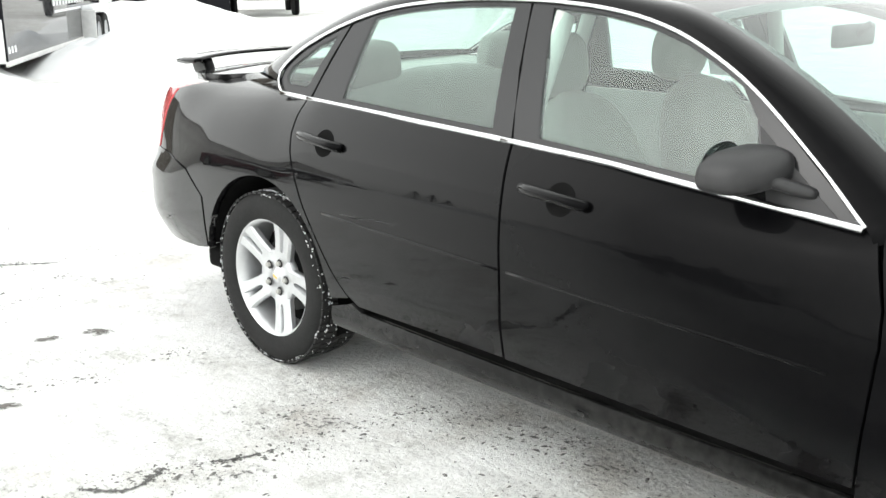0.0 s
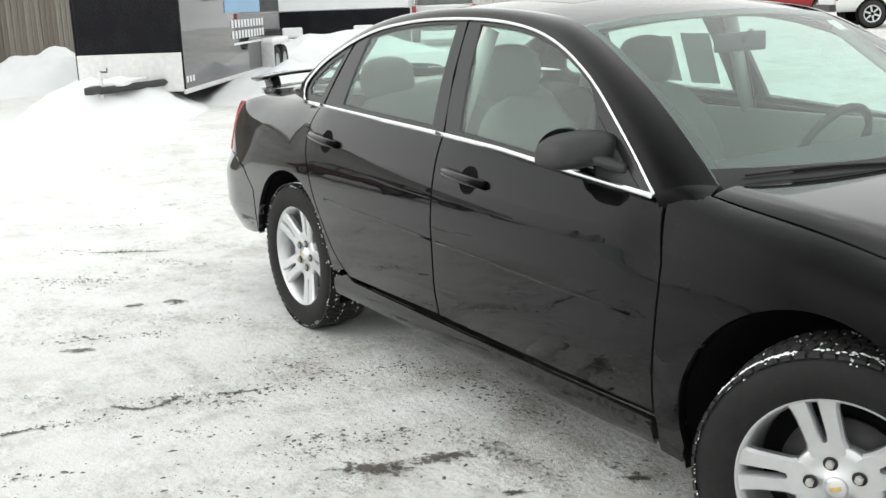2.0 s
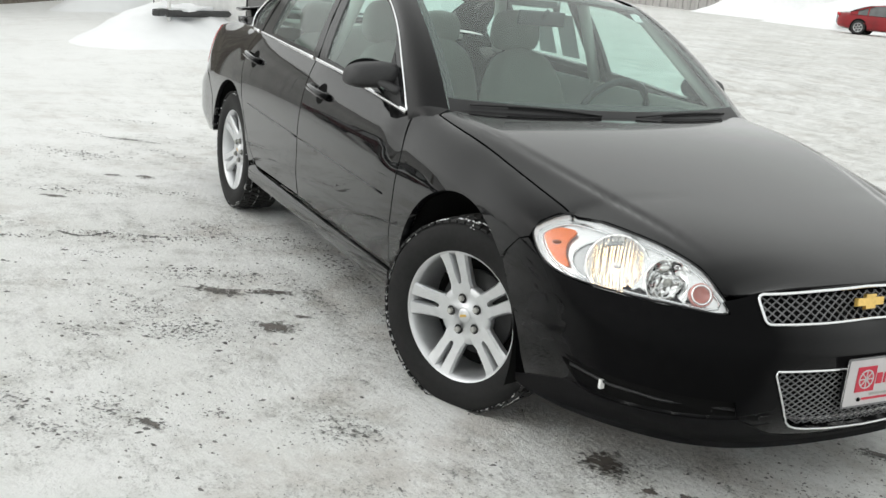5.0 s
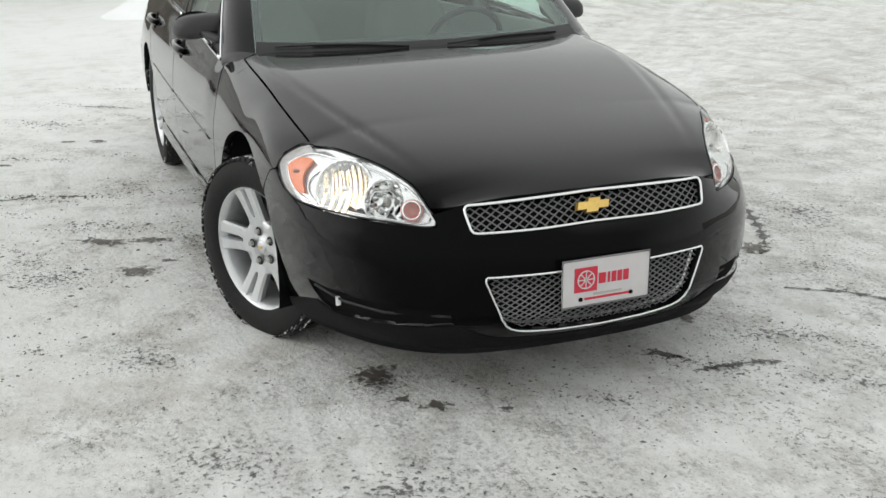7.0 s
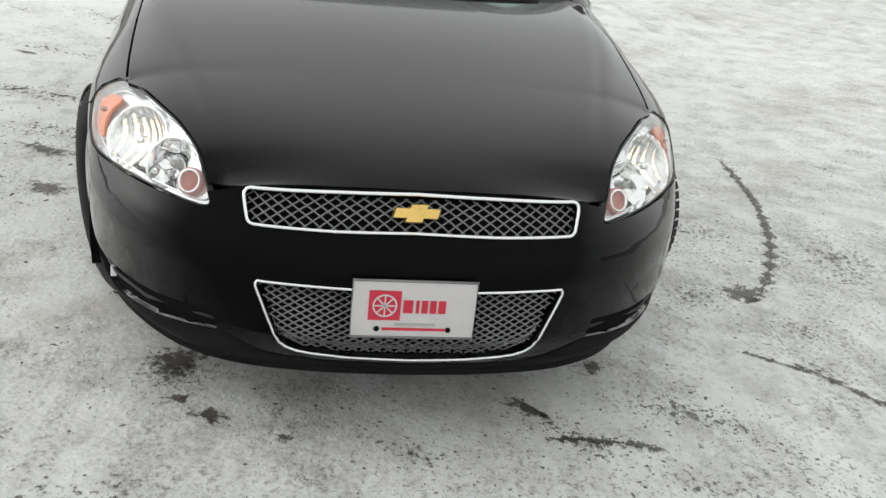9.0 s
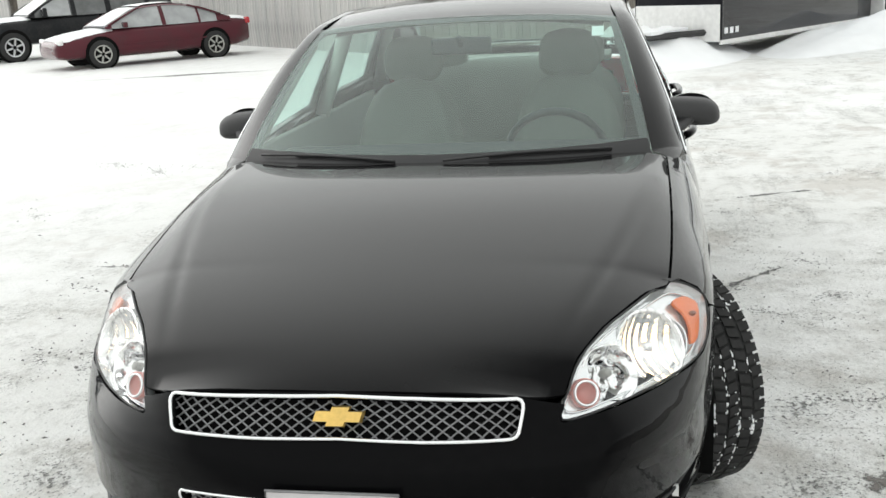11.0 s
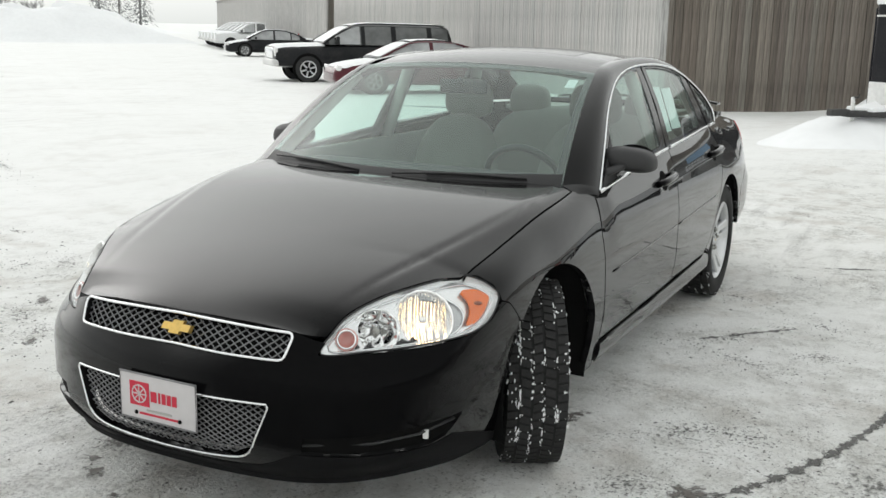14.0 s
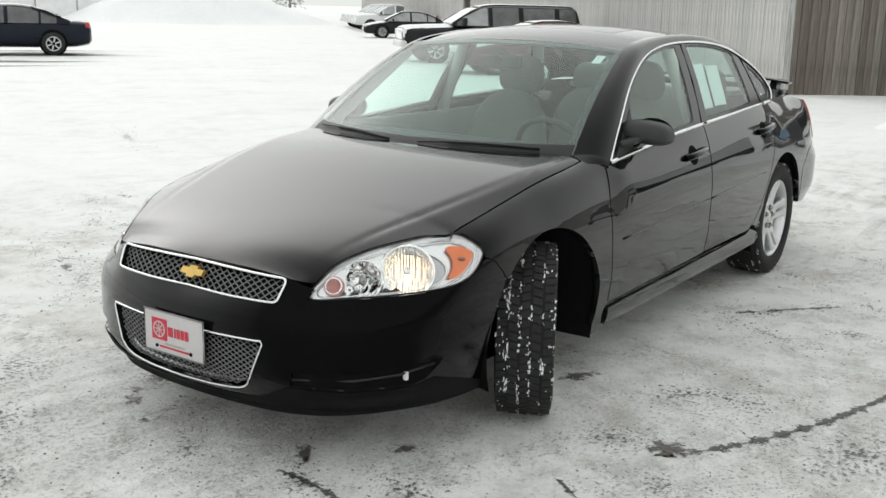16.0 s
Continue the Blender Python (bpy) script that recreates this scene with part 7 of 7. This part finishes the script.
# ---- snow heaps, far building, fence and trees ----
def heap(x, y, lx, ly, h, turn=0, label="ploughed snowbank at the lot edge"):
    bm = bmesh.new()
    base = ground_height(x, y)
    m = pose(x, y, base, 0, 0, turn)
    nx, ny = 36, 22
    g = []
    for i in range(nx):
        row = []
        for j in range(ny):
            u, v = i / (nx - 1) * 2 - 1, j / (ny - 1) * 2 - 1
            d = math.hypot(u, v)
            z = max(0, 1 - d * d) ** 1.5 * 1.15
            z = z * (1 + 0.45 * noise.noise(Vector((u * 2.2 + x, v * 2.2 + y, 0))) + 0.2 * noise.noise(Vector((u * 6 + x, v * 6, 1)))) * h
            p = m @ Vector((u * lx / 2, v * ly / 2, 0))
            row.append(bm.verts.new((u * lx / 2, v * ly / 2, z + ground_height(p.x, p.y) - base - 0.05)))
        g.append(row)
    for i in range(nx - 1):
        for j in range(ny - 1):
            bm.faces.new((g[i][j], g[i + 1][j], g[i + 1][j + 1], g[i][j + 1]))
    ob = tagged(mesh_object("snowbank", bm, fresh_snow), label, "snowbank", "ploughed snowbanks")
    ob.matrix_world = m
    return ob


heap(-17.3, 1.7, 5.0, 2.4, 0.62, 129, "snow heap against the barn wall")
heap(-13.7, 4.7, 8.0, 2.4, 0.36, -35, "drift along the side of the trailer")
heap(-17.2, 7.0, 6.0, 3.2, 0.5, -35, "snow drift behind the trailer")
heap(-22.6, 10.4, 7.0, 1.8, 0.55, 60, "snow bank in front of the box trailer")
heap(-11.2, 0.95, 4.2, 3.0, 0.42, -35, "low drift under the trailer front")
heap(-84, -104, 22, 8, 2.6, -40)
heap(-51.9, -61.1, 24, 11, 2.2, -40)
heap(-61, -67, 14, 7, 2.4, -40)
heap(-104, -118, 40, 10, 2.2, -45)
heap(-44, 46, 14, 4, 2.0, 20)
heap(-33, 42, 16, 4, 1.4, 10)
heap(-20, 42, 18, 4, 1.0, 0)

far_wall = mesh_object("wall_shed", box(130, 0.3, 7.5, (0, 0, 3.75)), grey_boards, smooth=False)
far_wall.matrix_world = pose(-35, 48, 0, 0, 0, 3)
tagged(far_wall, "pale grey shed wall across the lot", "wall", kind="structure")
ribs = bmesh.new()
for i in range(160):
    box(0.1, 0.06, 7.4, (-64 + i * 0.8, -0.18, 3.7), bm=ribs)
rib = mesh_object("wall_ribs", ribs, grey_boards, far_wall, smooth=False)

fence = thing("chain_fence", "tall fence of dark posts with pale panels", "fence")
fence.matrix_world = pose(-34, -74, ground_height(-34, -74), 0, 0, -33)
# fence colours are lightened to carry the haze of distance
fence_steel = material("hazed_grey_steel", (0.32, 0.33, 0.34), 0.7, 0.1, 0.2, 4)
pale_panel = material("pale_fence_panel", (0.72, 0.73, 0.74), 0.8, 0, 0.15, 1.5)
for i in range(3, 16):
    part("post", tube([(i * 3.0 - 28, 0, 0), (i * 3.0 - 28, 0, 3.2)], 0.06), fence_steel, fence)
    part("panel", box(2.9, 0.04, 1.6, (i * 3.0 - 26.5, 0, 1.0)), pale_panel, fence, "", False)
    part("rail", tube([(i * 3.0 - 28, 0, 3.1), (i * 3.0 - 25, 0, 3.1)], 0.03), fence_steel, fence)

# distance haze is put into the paler colours of these far trees
bark = material("hazed_bark", (0.2, 0.195, 0.19), 0.9, 0, 0.4, 6)
needles = material("hazed_needles", (0.26, 0.27, 0.27), 0.85, 0, 0.45, 2)
twigs = material("grey_twigs", (0.36, 0.36, 0.36), 0.9, 0, 0.3, 3)


def conifer(x, y, h, seed):
    rng = random.Random(seed)
    t = thing("conifer", "dark conifer beyond the lot, its colour paled for haze", "tree", "far trees")
    t.matrix_world = pose(x, y, ground_height(x, y) - 0.05)
    part("trunk", tube([(0, 0, 0), (0.05 * h / 8, 0, h * 0.5), (0, 0, h)], 0.16, False, 7), bark, t)
    bm = bmesh.new()
    for i in range(900):
        k = rng.uniform(0.12, 1.0)
        r = (1 - k) ** 0.8 * h * 0.24 * rng.uniform(0.25, 1.0) + 0.1
        a = rng.uniform(0, 6.283)
        p = Vector((r * math.cos(a), r * math.sin(a), k * h - r * 0.25))
        d = Vector((math.cos(a), math.sin(a), -0.35)).normalized() * rng.uniform(0.25, 0.6)
        w = Vector((-math.sin(a), math.cos(a), rng.uniform(-0.4, 0.4))) * rng.uniform(0.08, 0.2)
        vs = [bm.verts.new(p - w), bm.verts.new(p + d), bm.verts.new(p + w), bm.verts.new(p - d * 0.4 + Vector((0, 0, 0.1)))]
        bm.faces.new(vs)
    part("crown", bm, needles, t, "needle crown in a colour paled for haze", False)


def bare_tree(x, y, h, seed):
    rng = random.Random(seed)
    t = thing("bare_tree", "bare grey winter tree beyond the lot", "tree", "far trees")
    t.matrix_world = pose(x, y, ground_height(x, y) - 0.05)
    bm = bmesh.new()

    def limb(p, d, ln, r, depth):
        q = p + d * ln
        tube([p, p.lerp(q, 0.5) + Vector((rng.gauss(0, 0.04), rng.gauss(0, 0.04), 0)) * ln, q], r, False, 5, bm=bm)
        if depth:
            for _ in range(rng.choice((3, 3, 4))):
                e = (d + Vector((rng.gauss(0, 0.55), rng.gauss(0, 0.55), rng.uniform(-0.1, 0.5)))).normalized()
                limb(p + d * ln * rng.uniform(0.6, 1.0), e, ln * rng.uniform(0.55, 0.75), r * 0.6, depth - 1)
    limb(Vector((0, 0, 0)), Vector((0, 0, 1)), h * 0.35, 0.14, 4)
    part("trunk", bm, twigs, t, "grey trunk and branches")


for i, (x, y, h) in enumerate(((-138, -133, 13), (-141, -141, 15), (-135, -140, 12), (-60, -118, 9), (-74, -130, 10))):
    conifer(x, y, h, i)
for i in range(9):
    bare_tree(-52 - i * 5.5 + (i % 3), -92 - i * 2.2 - (i % 2) * 3, 6 + (i * 7 % 4), 20 + i)

# ---- boards of the barn, one by one where the walk passes nearest ----
brng = random.Random(3)
base = {}
for kind, w in (("a", 0.145), ("b", 0.165), ("c", 0.19)):
    me = bpy.data.meshes.new("board_" + kind)
    bm = box(w - 0.008, 0.028, WALL_H - 0.06, (0, 0, WALL_H / 2), 0.004, 1)
    bm.to_mesh(me)
    bm.free()
    base[kind] = (me, w)
meshes = {}
for mat, tag in ((brown_boards, "brown"), (grey_boards, "grey")):
    for kind, (me, w) in base.items():
        c = me.copy()
        c.materials.append(mat)
        meshes[tag, kind] = (c, w)
for owner, tag, end in ((wall_short, "brown", SHORT_END), (wall_long, "grey", GAP[0])):
    x = 0.1
    while x < end - 0.2:
        me, w = meshes[tag, brng.choice("abc")]
        ob = new("board", me)
        ob.parent = owner
        ob.matrix_local = Matrix.Translation((x + w / 2, 0.02 + brng.uniform(-0.006, 0.006), brng.uniform(-0.01, 0.03)))
        x += w
rest = bmesh.new()
x = GAP[1] + 0.05
while x < LONG_END - 0.3:
    w = brng.uniform(0.2, 0.3)
    box(w - 0.015, 0.03, WALL_H - 0.06, (x + w / 2, 0.02 + brng.uniform(-0.006, 0.006), WALL_H / 2), bm=rest)
    x += w
tagged(mesh_object("far_boards", rest, grey_boards, wall_far, smooth=False), kind="stuff")
